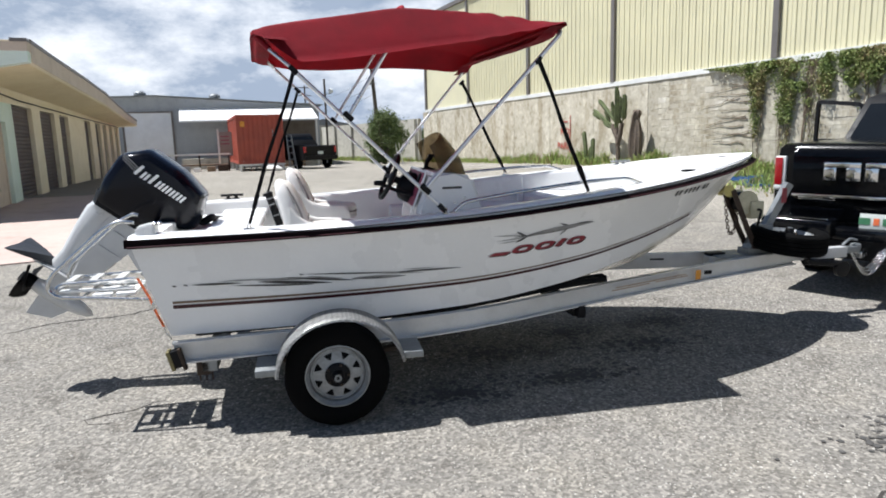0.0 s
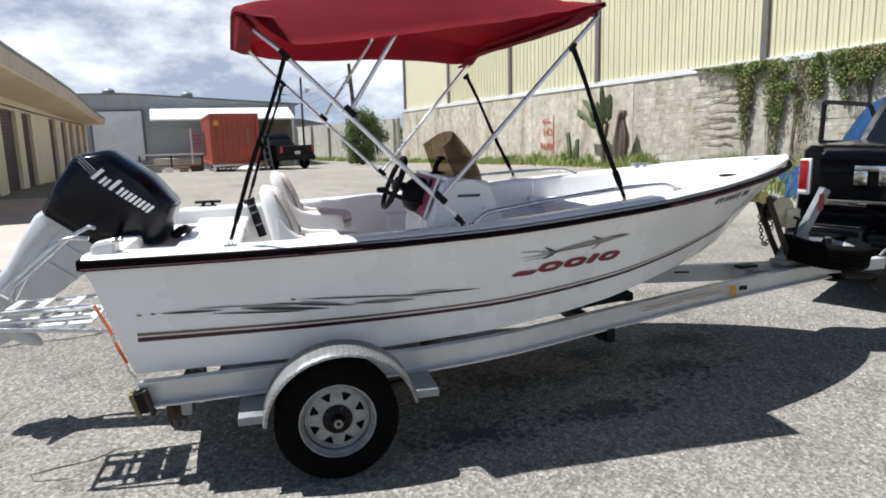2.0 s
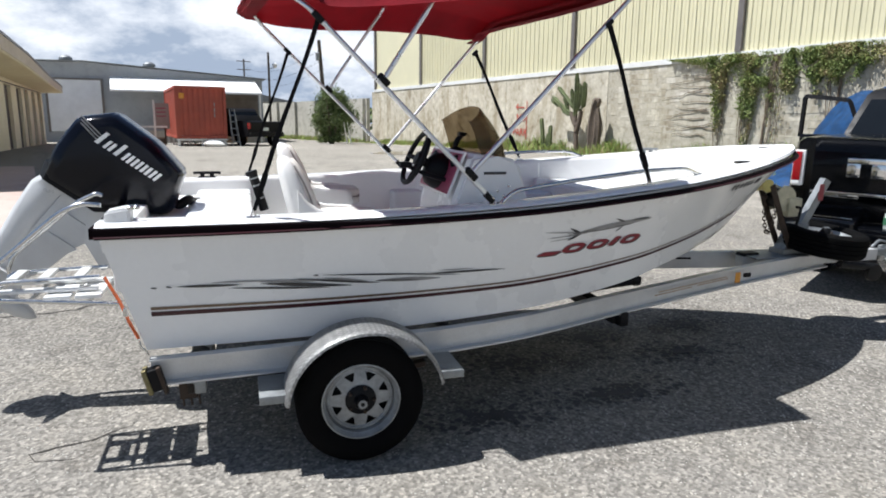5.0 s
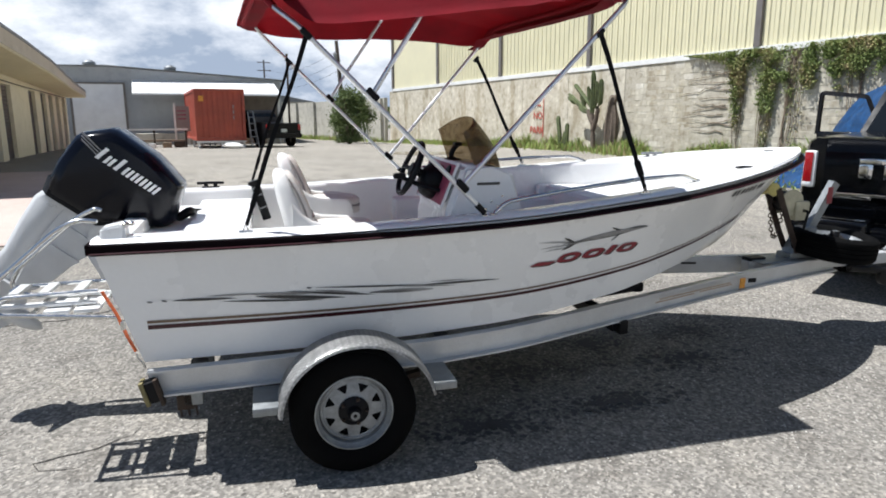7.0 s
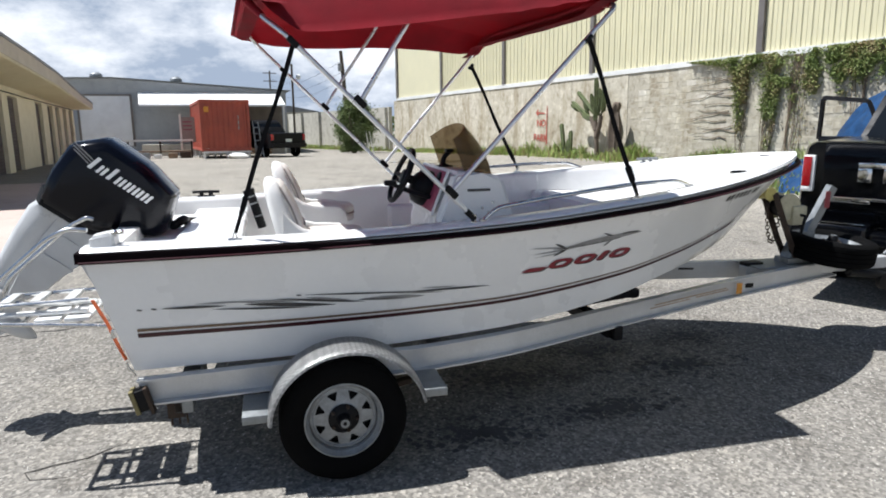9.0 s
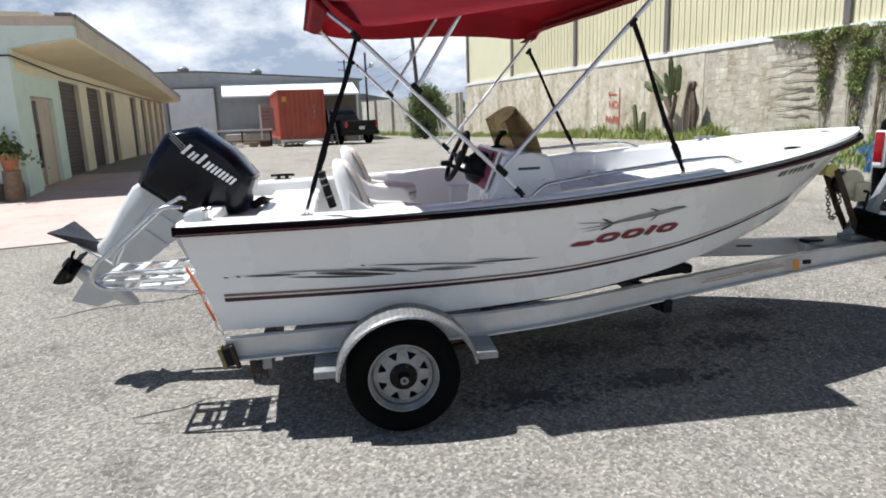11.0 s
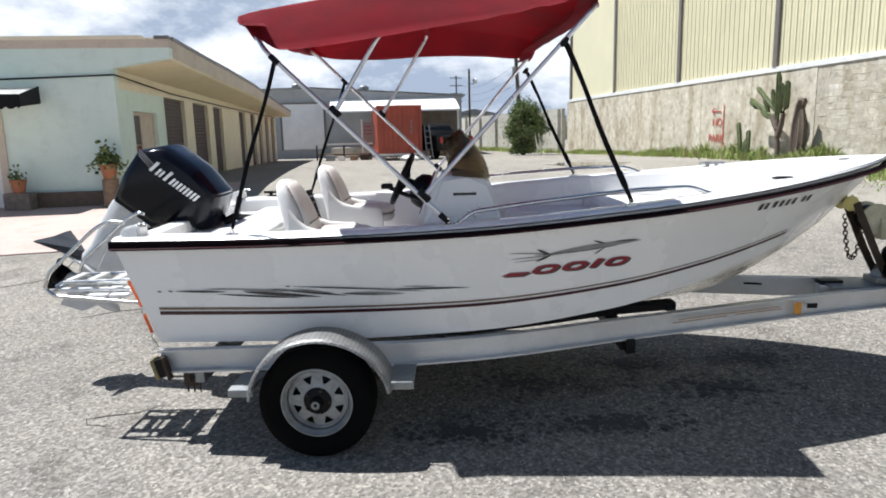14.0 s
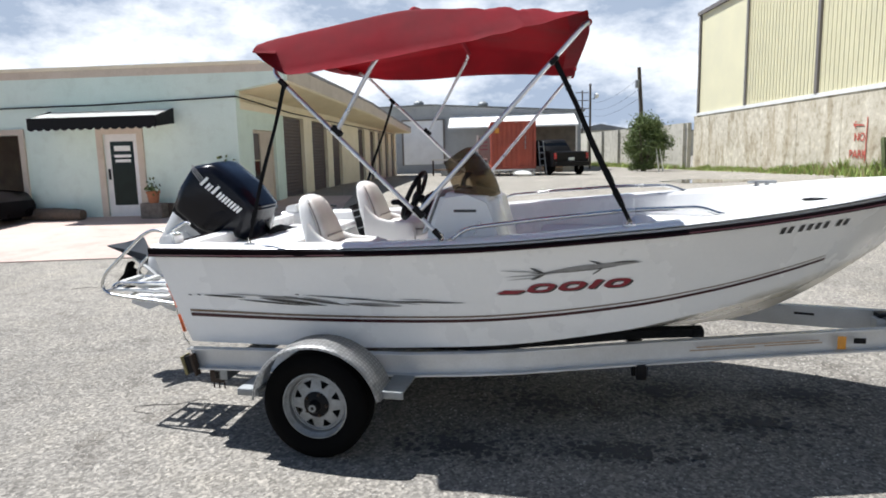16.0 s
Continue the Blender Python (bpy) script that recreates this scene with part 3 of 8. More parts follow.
def ribbon(name, pts, w, mat, label, category, wobble=0.0):
    """A thin irregular strip on the ground."""
    rnd = random.Random(len(pts) * 7 + int(pts[0][0] * 10))
    dense = []
    for (x0, y0), (x1, y1) in zip(pts, pts[1:]):
        k = max(2, int(math.hypot(x1 - x0, y1 - y0) / 0.05))
        for i in range(k):
            t = i / k
            dense.append((x0 + (x1 - x0) * t + rnd.uniform(-1, 1) * wobble, y0 + (y1 - y0) * t + rnd.uniform(-1, 1) * wobble))
    dense.append(pts[-1])
    left, right = [], []
    n = len(dense)
    for i, (x, y) in enumerate(dense):
        ax, ay = dense[max(0, i - 1)]
        bx, by = dense[min(n - 1, i + 1)]
        d = Vector((bx - ax, by - ay, 0))
        d = d.normalized() if d.length > 1e-6 else Vector((1, 0, 0))
        s = w * rnd.uniform(0.35, 1.0) * min(1, 4 * i / n + 0.15, 4 * (n - 1 - i) / n + 0.15)
        z = ground_z(x, y) + 0.004
        left.append((x - d.y * s, y + d.x * s, z))
        right.append((x + d.y * s, y - d.x * s, z))
    bm = bmesh.new()
    grid_faces(bm, [left, right])
    return solid(name, bm, mat, label, category, kind="structure", smooth=0)


# ---- warehouse on its block wall ----
WD = Vector((-math.sin(radians(11.9)), math.cos(radians(11.9)), 0))     # along the wall, away from the street
WN = Vector((-math.cos(radians(11.9)), -math.sin(radians(11.9)), 0))    # out of the wall, towards the lot
W0 = Vector((13.2, 19.2, 0))
WALL_TOP = 3.72


def wall_pt(s, out, z):
    """A point s metres along the wall from the cactus post, out metres in front of its face."""
    return W0 + WD * s + WN * out + Vector((0, 0, z))


def wall_box(bm, s0, s1, o0, o1, z0, z1):
    vs = [bm.verts.new(wall_pt(s, o, z)) for s in (s0, s1) for o in (o0, o1) for z in (z0, z1)]
    for f in ((0, 1, 3, 2), (4, 6, 7, 5), (0, 4, 5, 1), (2, 3, 7, 6), (0, 2, 6, 4), (1, 5, 7, 3)):
        bm.faces.new([vs[i] for i in f])


S_END, S_NEAR = 19.75, -34.0
bm = bmesh.new()
wall_box(bm, -2.0, S_END + 0.45, -0.35, 0.0, -0.3, WALL_TOP)
wall_east = solid("wall_east", bm, M_STUCCO_WALL, "stained grey-tan rendered block retaining wall", "wall", kind="structure", smooth=0)
bm = bmesh.new()
wall_box(bm, S_NEAR, -2.0, -0.35, -0.007, -0.3, WALL_TOP)
wall_south = solid("wall_south", bm, M_MORTAR, "grey mortar bed of the concrete block wall", "wall", kind="structure", smooth=0)
for s in [x for x in np.arange(-1.9, S_END, 3.3)]:
    bm = bmesh.new()
    wall_box(bm, s - 0.17, s + 0.17, 0.0, 0.010, -0.2, WALL_TOP - 0.01)
    ob = part("pilaster", bm, M_STUCCO_WALL, wall_east, smooth=0)

warehouse = thing("warehouse", Matrix(), "large cream ribbed-metal warehouse standing behind a block wall", "building")
bm = bmesh.new()
wall_box(bm, S_NEAR, S_END, -0.6, 0.035, WALL_TOP, WALL_TOP + 0.17)
part("ledge", bm, M_WHITE_TRIM, warehouse, "white painted ledge on the wall head", smooth=0)
SID_OUT, WH_TOP = -0.05, 9.65
POSTS = [-27.6, -21.0, -14.3, -7.45, 0.0, 6.45, 13.1, 19.6]


def siding_bay(s0, s1):
    """Ribbed sheet: raised ribs every 0.3 m with sloping flanks."""
    bm = bmesh.new()
    prof = [(s0, 0)]
    s = s0 + 0.12 if s0 < 13 else s1      # the end bay is flat sheet
    while s < s1 - 0.1:
        prof += [(s, 0), (s + 0.022, 0.034), (s + 0.05, 0.034), (s + 0.072, 0)]
        if s + 0.24 < s1 - 0.1:
            prof += [(s + 0.170, 0), (s + 0.180, 0.012), (s + 0.197, 0.012), (s + 0.207, 0)]
        s += 0.305
    prof.append((s1, 0))
    grid_faces(bm, [[wall_pt(a, SID_OUT + o, z) for a, o in prof] for z in (WALL_TOP + 0.17, WH_TOP)])
    part("siding", bm, M_SIDING, warehouse, "cream ribbed metal siding", smooth=0)


for a, b in zip(POSTS, POSTS[1:]):
    siding_bay(a, b)
for s in POSTS:
    bm = bmesh.new()
    wall_box(bm, s - 0.10, s + 0.10, SID_OUT - 0.05, SID_OUT + 0.11, WALL_TOP + 0.17, WH_TOP)
    part("downpipe", bm, M_TRIM_DARK, warehouse, "dark downpipe trim", smooth=0)
bm = bmesh.new()
wall_box(bm, S_NEAR + 6, S_END + 0.1, SID_OUT - 0.2, SID_OUT + 0.16, WH_TOP, WH_TOP + 0.22)
part("eave_trim", bm, M_TRIM_DARK, warehouse, smooth=0)
bm = bmesh.new()
wall_box(bm, -27.6, 19.6, -22.0, SID_OUT - 0.08, 0.0, WH_TOP + 0.1)
part("body", bm, M_SIDING, warehouse, smooth=0)

# lower wall that runs on behind
bm = bmesh.new()
FWA, FWB = Vector((8.7, 39.2, 0)), Vector((-0.5, 66.0, 0))
fd = (FWB - FWA).normalized()
fn = Vector((fd.y, -fd.x, 0))
vs = [bm.verts.new(p + fn * o + Vector((0, 0, z))) for p in (FWA, FWB) for o in (0, 0.25) for z in (0, 3.35)]
for f in ((0, 1, 3, 2), (4, 6, 7, 5), (0, 4, 5, 1), (2, 3, 7, 6), (0, 2, 6, 4), (1, 5, 7, 3)):
    bm.faces.new([vs[i] for i in f])
far_wall = solid("wall_north", bm, M_FAR_WALL, "pale concrete panel boundary wall", "wall", kind="structure", smooth=0)
flen = (FWB - FWA).length
for k in range(8):
    bm = bmesh.new()
    p = FWA + fd * (0.3 + k * flen / 7.6) - fn * 0.06
    box(bm, (p.x, p.y, 1.66), (0.22, 0.22, 3.32))
    part("post", bm, M_FAR_WALL, far_wall, smooth=0)

# ---- garage building ----
SH = pose(-5.66, 9.88, 0, 0, 0, 8.0)     # x: along the front (negative away), y: back along the side
shed = thing("garage_building", SH, "single-storey pale green and cream rendered garage building", "building")
SH_L, SH_B = 24.8, 15.0     # length of the side, breadth of the front
WT = 0.25
F0 = 0.15


def shed_box(name, mat, x0, x1, y0, y1, z0, z1, label="", parent=None):
    bm = bmesh.new()
    box(bm, ((x0 + x1) / 2, (y0 + y1) / 2, (z0 + z1) / 2), (x1 - x0, y1 - y0, z1 - z0))
    return part(name, bm, mat, parent or shed, label, smooth=0)


# front wall with a glazed door and a vehicle opening
DX0, DX1, DZ = -3.50, -2.60, 2.48     # door opening
VX0, VX1, VZ = -9.2, -5.72, 2.52     # vehicle opening
shed_box("wall", M_SHED, DX1, 0, 0, WT, F0, 3.62)
shed_box("wall", M_SHED, VX1, DX0, 0, WT, F0, 3.62)
shed_box("wall", M_SHED, -SH_B, VX0, 0, WT, F0, 3.62)
shed_box("wall", M_SHED, DX0, DX1, 0, WT, DZ, 3.62)
shed_box("wall", M_SHED, VX0, VX1, 0, WT, VZ, 3.62)
shed_box("wall", M_SHED, -SH_B, 0, 0, WT, 3.62, 3.88)
bm = bmesh.new()
prism(bm, [(0.0, 3.45), (1.24, 3.66), (1.24, 3.88), (0.0, 3.88)], WT, pose(0, WT / 2, 0))
part("gable_end", bm, M_SHED, shed, smooth=0)
shed_box("fascia", M_FASCIA, -SH_B, 1.25, -0.02, WT, 3.88, 4.06, "tan front fascia band")
shed_box("coping", M_SHED_CREAM, -SH_B, 0.66, -0.05, WT + 0.1, 4.06, 4.14)
shed_box("coping", M_TRIM_DARK, 0.95, 1.26, -0.05, WT + 0.1, 4.06, 4.13)
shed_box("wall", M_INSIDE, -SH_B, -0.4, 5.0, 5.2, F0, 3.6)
shed_box("door_surround", M_FASCIA, DX0 - 0.16, DX0, -0.05, 0.0, F0, DZ + 0.16)
shed_box("door_surround", M_FASCIA, DX1, DX1 + 0.16, -0.05, 0.0, F0, DZ + 0.16)
shed_box("door_surround", M_FASCIA, DX0, DX1, -0.05, 0.0, DZ, DZ + 0.16)
shed_box("edging", M_BARK, DX1 + 0.2, -0.08, -0.24, -0.01, F0, 0.74, "dark timber edging along the wall foot")
shed_box("opening_trim", M_FASCIA, VX1, VX1 + 0.14, -0.05, 0.0, F0, VZ + 0.14)
shed_box("opening_trim", M_FASCIA, VX0, VX1, -0.05, 0.0, VZ, VZ + 0.14)
# glazed entrance door
door = thing("door_1", SH, "white-framed glazed entrance door with white lettering", "door", kind="structure")
for x0, x1, z0, z1 in ((DX0, DX0 + 0.14, F0, DZ), (DX1 - 0.14, DX1, F0, DZ), (DX0 + 0.14, DX1 - 0.14, F0, 0.70), (DX0 + 0.14, DX1 - 0.14, DZ - 0.18, DZ)):
    shed_box("door_frame", M_WHITE, x0, x1, 0.03, 0.09, z0, z1, parent=door).matrix_world = SH
shed_box("door_pane", M_GLASSDOOR, DX0 + 0.14, DX1 - 0.14, 0.05, 0.07, 0.70, DZ - 0.18, parent=door).matrix_world = SH
for k, (w, z) in enumerate(((0.42, 2.06), (0.44, 1.90), (0.40, 1.78))):
    shed_box("sign_bar", M_WHITE, (DX0 + DX1) / 2 - w / 2, (DX0 + DX1) / 2 + w / 2, 0.042, 0.049, z, z + (0.13 if k == 0 else 0.07), parent=door).matrix_world = SH
shed_box("handle", M_BLACK, DX0 + 0.06, DX0 + 0.11, 0.0, 0.03, 1.35, 1.62, parent=door).matrix_world = SH
# awning
awn = thing("awning", SH, "dark scalloped fabric awning with a pale top over the door", "awning")
ax0, ax1 = -4.8, -1.6
bm = bmesh.new()
grid_faces(bm, [[(x, y, z) for x in np.linspace(ax0, ax1, 8)] for y, z in ((-0.02, 3.05), (-0.45, 2.96), (-0.9, 2.84))])
bmesh.ops.solidify(bm, geom=bm.faces[:], thickness=0.02)
part("top_cloth", bm, M_WHITE_TRIM, awn, "sun-bleached pale awning cloth", m=Matrix())
bm = bmesh.new()
k = 46
grid_faces(bm, [[(ax0 + (ax1 - ax0) * i / k, -0.91, 2.86) for i in range(k + 1)], [(ax0 + (ax1 - ax0) * i / k, -0.915, 2.60 - 0.05 * abs(math.sin(i * math.pi / 3))) for i in range(k + 1)]])
part("valance", bm, M_BLACK, awn, "black scalloped valance")
for x in (ax0, ax1):
    bm = bmesh.new()
    prism(bm, [(-0.9, 2.60), (-0.9, 2.85), (-0.02, 3.08), (-0.02, 2.70)], 0.02, pose(x, 0, 0, 0, 0, 0) @ Matrix(((0, 1, 0, 0), (1, 0, 0, 0), (0, 0, 1, 0), (0, 0, 0, 1))))
    part("end_cloth", bm, M_BLACK, awn)

# side wall: window, door, then bays between piers
PIER_TOP, SIDE_TOP = 3.02, 3.2
bays = [(3.47, 5.5), (6.45, 8.4), (9.2, 10.65), (13.9, 15.3), (16.6, 17.95), (18.75, 19.9), (20.9, 22.0), (23.0, 24.2)]
edges = [0.0] + [v for b in bays for v in b] + [SH_L]
solid_spans = [(edges[i], edges[i + 1]) for i in range(0, len(edges), 2)]
WX0, WX1 = 1.0, 2.75       # window and side door recess along y
for y0, y1 in solid_spans:
    if y0 == 0.0:
        shed_box("wall", M_SHED, -WT, 0, WT, WX0, F0, PIER_TOP)
        shed_box("wall", M_SHED, -WT, 0, WX1, y1, F0, PIER_TOP)
        shed_box("wall", M_SHED, -WT, 0, WX0, WX1, 2.55, PIER_TOP)
        shed_box("wall", M_SHED_CREAM, -WT, -0.16, WX0, WX1, F0, 2.55)
    else:
        shed_box("wall", M_SHED_CREAM, -WT, 0.0, y0, y1, F0, PIER_TOP)
shed_box("wall", M_SHED_CREAM, -WT, 0.0, WT, SH_L, PIER_TOP, SIDE_TOP)
shed_box("wall", M_SHED_CREAM, -SH_B, -WT - 0.2, SH_L - WT, SH_L, F0, SIDE_TOP)
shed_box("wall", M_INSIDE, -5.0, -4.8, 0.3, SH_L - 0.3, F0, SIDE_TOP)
win = thing("window_1", SH, "dark two-light window beside a tan panelled door", "window", kind="structure")
for args in ((-0.15, -0.09, WX0, WX0 + 0.09, F0 + 0.4, 2.55, M_FASCIA), (-0.15, -0.09, WX1 - 0.09, WX1, F0 + 0.4, 2.55, M_FASCIA), (-0.15, -0.09, WX0 + 0.09, WX1 - 0.09, 2.46, 2.55, M_FASCIA), (-0.15, -0.09, WX0 + 0.72, WX0 + 0.82, F0 + 0.4, 2.46, M_FASCIA)):
    shed_box("window_frame", args[6], *args[:6], parent=win).matrix_world = SH
shed_box("pane", M_GLASSDOOR, -0.14, -0.12, WX0 + 0.09, WX0 + 0.72, 0.95, 1.72, parent=win).matrix_world = SH
shed_box("pane", M_SHUTTER, -0.14, -0.12, WX0 + 0.09, WX0 + 0.72, 1.75, 2.46, parent=win).matrix_world = SH
shed_box("door_leaf", M_FASCIA, -0.14, -0.11, WX0 + 0.82, WX1 - 0.09, F0, 2.46, parent=win).matrix_world = SH
for i, (y0, y1) in enumerate(bays):
    sh = thing("roller_door", SH, "dark rolling garage door set back between cream piers", "garage door", "garage bay doors", "structure")
    bm = bmesh.new()
    k = 28
    prof = []
    for j in range(k):
        z = F0 + (PIER_TOP - F0) * j / k
        prof += [(-0.13, z), (-0.11, z + 0.04), (-0.11, z + 0.08)]
    grid_faces(bm, [[(x, y, z) for x, z in prof] for y in (y0, y1)])
    part("curtain", bm, M_SHUTTER, sh, smooth=0)
# cantilevered roof edge with sloping soffit
bm = bmesh.new()
# the eave sags towards its far end
EAVE = ((0.26, 1.25, 4.13, 3.66, 3.45), (3, 1.2, 4.10, 3.63, 3.40), (7, 1.15, 4.07, 3.58, 3.36), (12, 1.1, 3.97, 3.50, 3.30), (16.5, 1.03, 3.76, 3.36, 3.24), (20, 0.98, 3.61, 3.26, 3.18), (SH_L + 0.2, 0.93, 3.45, 3.13, 3.10))
grid_faces(bm, [[(-0.05, y, zj), (x - 0.05, y, zl - 0.02), (x, y, zl + 0.02), (x, y, zt - 0.05), (x - 0.08, y, zt), (-SH_B, y, zt + 0.05), (-SH_B, y, 3.0), (-0.05, y, 3.05)] for y, x, zt, zl, zj in EAVE], True, True)
part("roof", bm, M_SHED_CREAM, shed, "cream cantilevered roof with sloping soffit", smooth=0)
bm = bmesh.new()
grid_faces(bm, [[(x - 0.03, y, zt - 0.07), (x + 0.025, y, zt - 0.07), (x + 0.025, y, zt + 0.015), (x - 0.03, y, zt + 0.015)] for y, x, zt, zl, zj in EAVE], True, True)
part("drip_edge", bm, M_TRIM_DARK, shed, "rusty dark drip edge", smooth=0)
bm = bmesh.new()
grid_faces(bm, [[(0.0, y, zj - 0.008), (x - 0.06, y, zl - 0.028), (x - 0.06, y, zl - 0.016), (0.0, y, zj + 0.004)] for y, x, zt, zl, zj in EAVE], True, True)
part("soffit", bm, M_SOFFIT, shed, "yellowish cream painted soffit", smooth=0)
bm = bmesh.new()
grid_faces(bm, [[(x - 0.004, y, zl + 0.012), (x + 0.010, y, zl + 0.012), (x + 0.010, y, zt - 0.075), (x - 0.004, y, zt - 0.075)] for y, x, zt, zl, zj in EAVE], True, True)
part("fascia", bm, M_FASCIA, shed, "weathered tan fascia board", smooth=0)
# wire along the walls
bm = bmesh.new()
tube(bm, [(-SH_B, -0.04, 3.02), (-9, -0.04, 3.16), (-3.5, -0.04, 3.2), (0.04, -0.04, 3.30)], 0.018, 5)
tube(bm, [(0.04, -0.04, 3.30), (0.05, 4, 3.14), (0.05, 12, 3.08), (0.05, 24, 3.04)], 0.018, 5)
part("cable", bm, M_BLACK, shed, "dark cable strung along the wall")

# ---- far warehouse with loading canopy ----
FB = pose(-8.1, 39.6, 0.72, 0, 0, 4.0)
far_b = thing("industrial_building", FB, "low grey metal industrial building with a roller door and loading canopy", "building")


def fb_box(name, mat, x0, x1, y0, y1, z0, z1, label="", parent=None):
    bm = bmesh.new()
    box(bm, ((x0 + x1) / 2, (y0 + y1) / 2, (z0 + z1) / 2), (x1 - x0, y1 - y0, z1 - z0))
    return part(name, bm, mat, parent or far_b, label, smooth=0)


bm = bmesh.new()
prism(bm, [(-12, -0.6), (10.2, -0.6), (10.2, 3.68), (0.0, 4.36), (-5.0, 4.28), (-12, 3.95)], 0.3, pose(0, 0.15, 0))
part("wall", bm, M_BLDG_GREY, far_b, "grey-blue metal gable wall", smooth=0)
bm = bmesh.new()
grid_faces(bm, [[(-12.3, y, 4.0), (-5.0, y, 4.36), (0.0, y, 4.45), (10.5, y, 3.74)] for y in (-0.35, 14)])
bmesh.ops.solidify(bm, geom=bm.faces[:], thickness=0.10)
part("roof", bm, M_ROOF_GREY, far_b, "weathered grey sheet roof", smooth=0)
fb_box("roller_door", M_BLDG_DOOR, -1.95, 0.85, -0.08, -0.02, 0.35, 3.35, "pale grey roller door")
for k in range(14):
    fb_box("slat", M_BLDG_DOOR, -1.93, 0.83, -0.10, -0.08, 0.4 + k * 0.21, 0.58 + k * 0.21)
fb_box("door_trim", M_TRIM_DARK, -2.07, -1.95, -0.12, -0.02, 0.3, 3.45)
fb_box("door_trim", M_TRIM_DARK, 0.85, 0.97, -0.12, -0.02, 0.3, 3.45)
fb_box("door_trim", M_TRIM_DARK, -1.95, 0.85, -0.12, -0.02, 3.35, 3.45)
# thin dark slab on the wall, painted in place of the bay's shade
fb_box("loading_bay", M_INSIDE, 5.4, 9.9, -0.06, -0.01, 0.2, 2.7, "dark panel painted as the shade of an open loading bay")
bm = bmesh.new()
prof = []
for i in range(60):
    x = 1.6 + i * 0.14
    prof += [(x, 0.0), (x + 0.05, 0.015), (x + 0.09, 0.015)]
grid_faces(bm, [[(x - sk, y, z + dz) for x, dz in prof] for y, z, sk in ((-0.05, 3.60, 0.24), (-2.5, 2.74, 0.03), (-2.52, 2.64, 0.03))])
part("canopy", bm, M_CANOPY_METAL, far_b, "white corrugated loading canopy", smooth=0)
for x in (5.2, 9.8):
    fb_box("canopy_post", M_WHITE_TRIM, x - 0.05, x + 0.05, -2.45, -2.35, -0.35, 2.7)
fb_box("loading_dock", M_FAR_WALL, 1.5, 10.0, -2.2, -0.06, -0.35, 0.42)
for x in (-1.0, 3.6):
    bm = bmesh.new()
    lathe(bm, [(0.30, 0), (0.30, 0.18), (0.38, 0.2), (0.36, 0.34), (0.2, 0.46), (0.02, 0.5)], 16, pose(x - 0.1, 1.5, 4.38 if x < 0 else 4.16))
    part("roof_vent", bm, M_GALV, far_b, "round metal roof vent")

# ---- boat ----
BOAT = SITE
boat = thing("motor_boat", BOAT, "white open centre-cockpit motor boat with maroon rub rail on a trailer", "boat")

U = [i / 40 for i in range(41)]
SH_X = (0, 0.2, 0.4, 0.6, 0.72, 0.82, 0.90, 0.96, 1.0)
S_XS = (0.0, 1.04, 2.08, 3.10, 3.70, 4.20, 4.62, 4.93, 5.11)
S_YS = (1.02, 1.10, 1.13, 1.04, 0.885, 0.685, 0.455, 0.21, 0.0)
S_ZS = (1.245, 1.26, 1.30, 1.375, 1.425, 1.475, 1.52, 1.55, 1.565)
C_XS = (0.17, 1.15, 2.15, 3.0, 3.5, 3.92, 4.28, 4.54, 4.68)
C_YS = (0.915, 0.93, 0.91, 0.81, 0.66, 0.48, 0.28, 0.10, 0.0)
C_ZS = (0.585, 0.592, 0.632, 0.730, 0.822, 0.900, 0.982, 1.07, 1.12)
K_ZS = (0.47, 0.45, 0.45, 0.49, 0.553, 0.642, 0.825, 1.01, 1.12)


def hull_curves(u):
    f = lambda a: curve_at(SH_X, a, u)
    return Vector((f(S_XS), f(S_YS), f(S_ZS))), Vector((f(C_XS), f(C_YS), f(C_ZS))), Vector((f(C_XS), 0.0, f(K_ZS)))


def hull_side(u, v):
    """Point on the topsides (positive y): v 0 at the sheer, 1 at the chine."""
    s, c, k = hull_curves(u)
    p = s.lerp(c, v)
    flare = 0.11 * max(0.0, (u - 0.45) / 0.55) * (1 - u) * 2.2
    p.y = max(0.0, p.y - flare * math.sin(math.pi * v))
    return p


def hull_at(x, z, lift=0.004, side=-1):
    """Point of the topsides at length x and height z."""
    lo, hi = 0.0, 1.0
    for _ in range(40):
        u = (lo + hi) / 2
        s, c, k = hull_curves(u)
        v = min(1.0, max(0.0, (s.z - z) / max(1e-6, s.z - c.z)))
        p = hull_side(u, v)
        if p.x < x:
            lo = u
        else:
            hi = u
    return Vector((p.x, side * (p.y + lift), z))


V = [i / 8 for i in range(9)]
bm = bmesh.new()
rings = []
for u in U:
    s, c, k = hull_curves(u)
    port = [hull_side(u, v) for v in V]
    # small chine flat, then the vee bottom with a spray rail along its middle
    bottom = [c.lerp(k, t) for t in (0.04, 0.36, 0.40, 0.7, 1.0)]
    bottom[1].z -= 0.016 * (1 - u)
    half = port + bottom
    rings.append(half + [Vector((p.x, -p.y, p.z)) for p in reversed(half[:-1])])
rows = grid_faces(bm, rings)
bm.faces.new(rows[0])
bmesh.ops.remove_doubles(bm, verts=bm.verts[:], dist=0.0006)
part("hull", bm, M_HULL, boat, "white gelcoat hull", smooth=35)

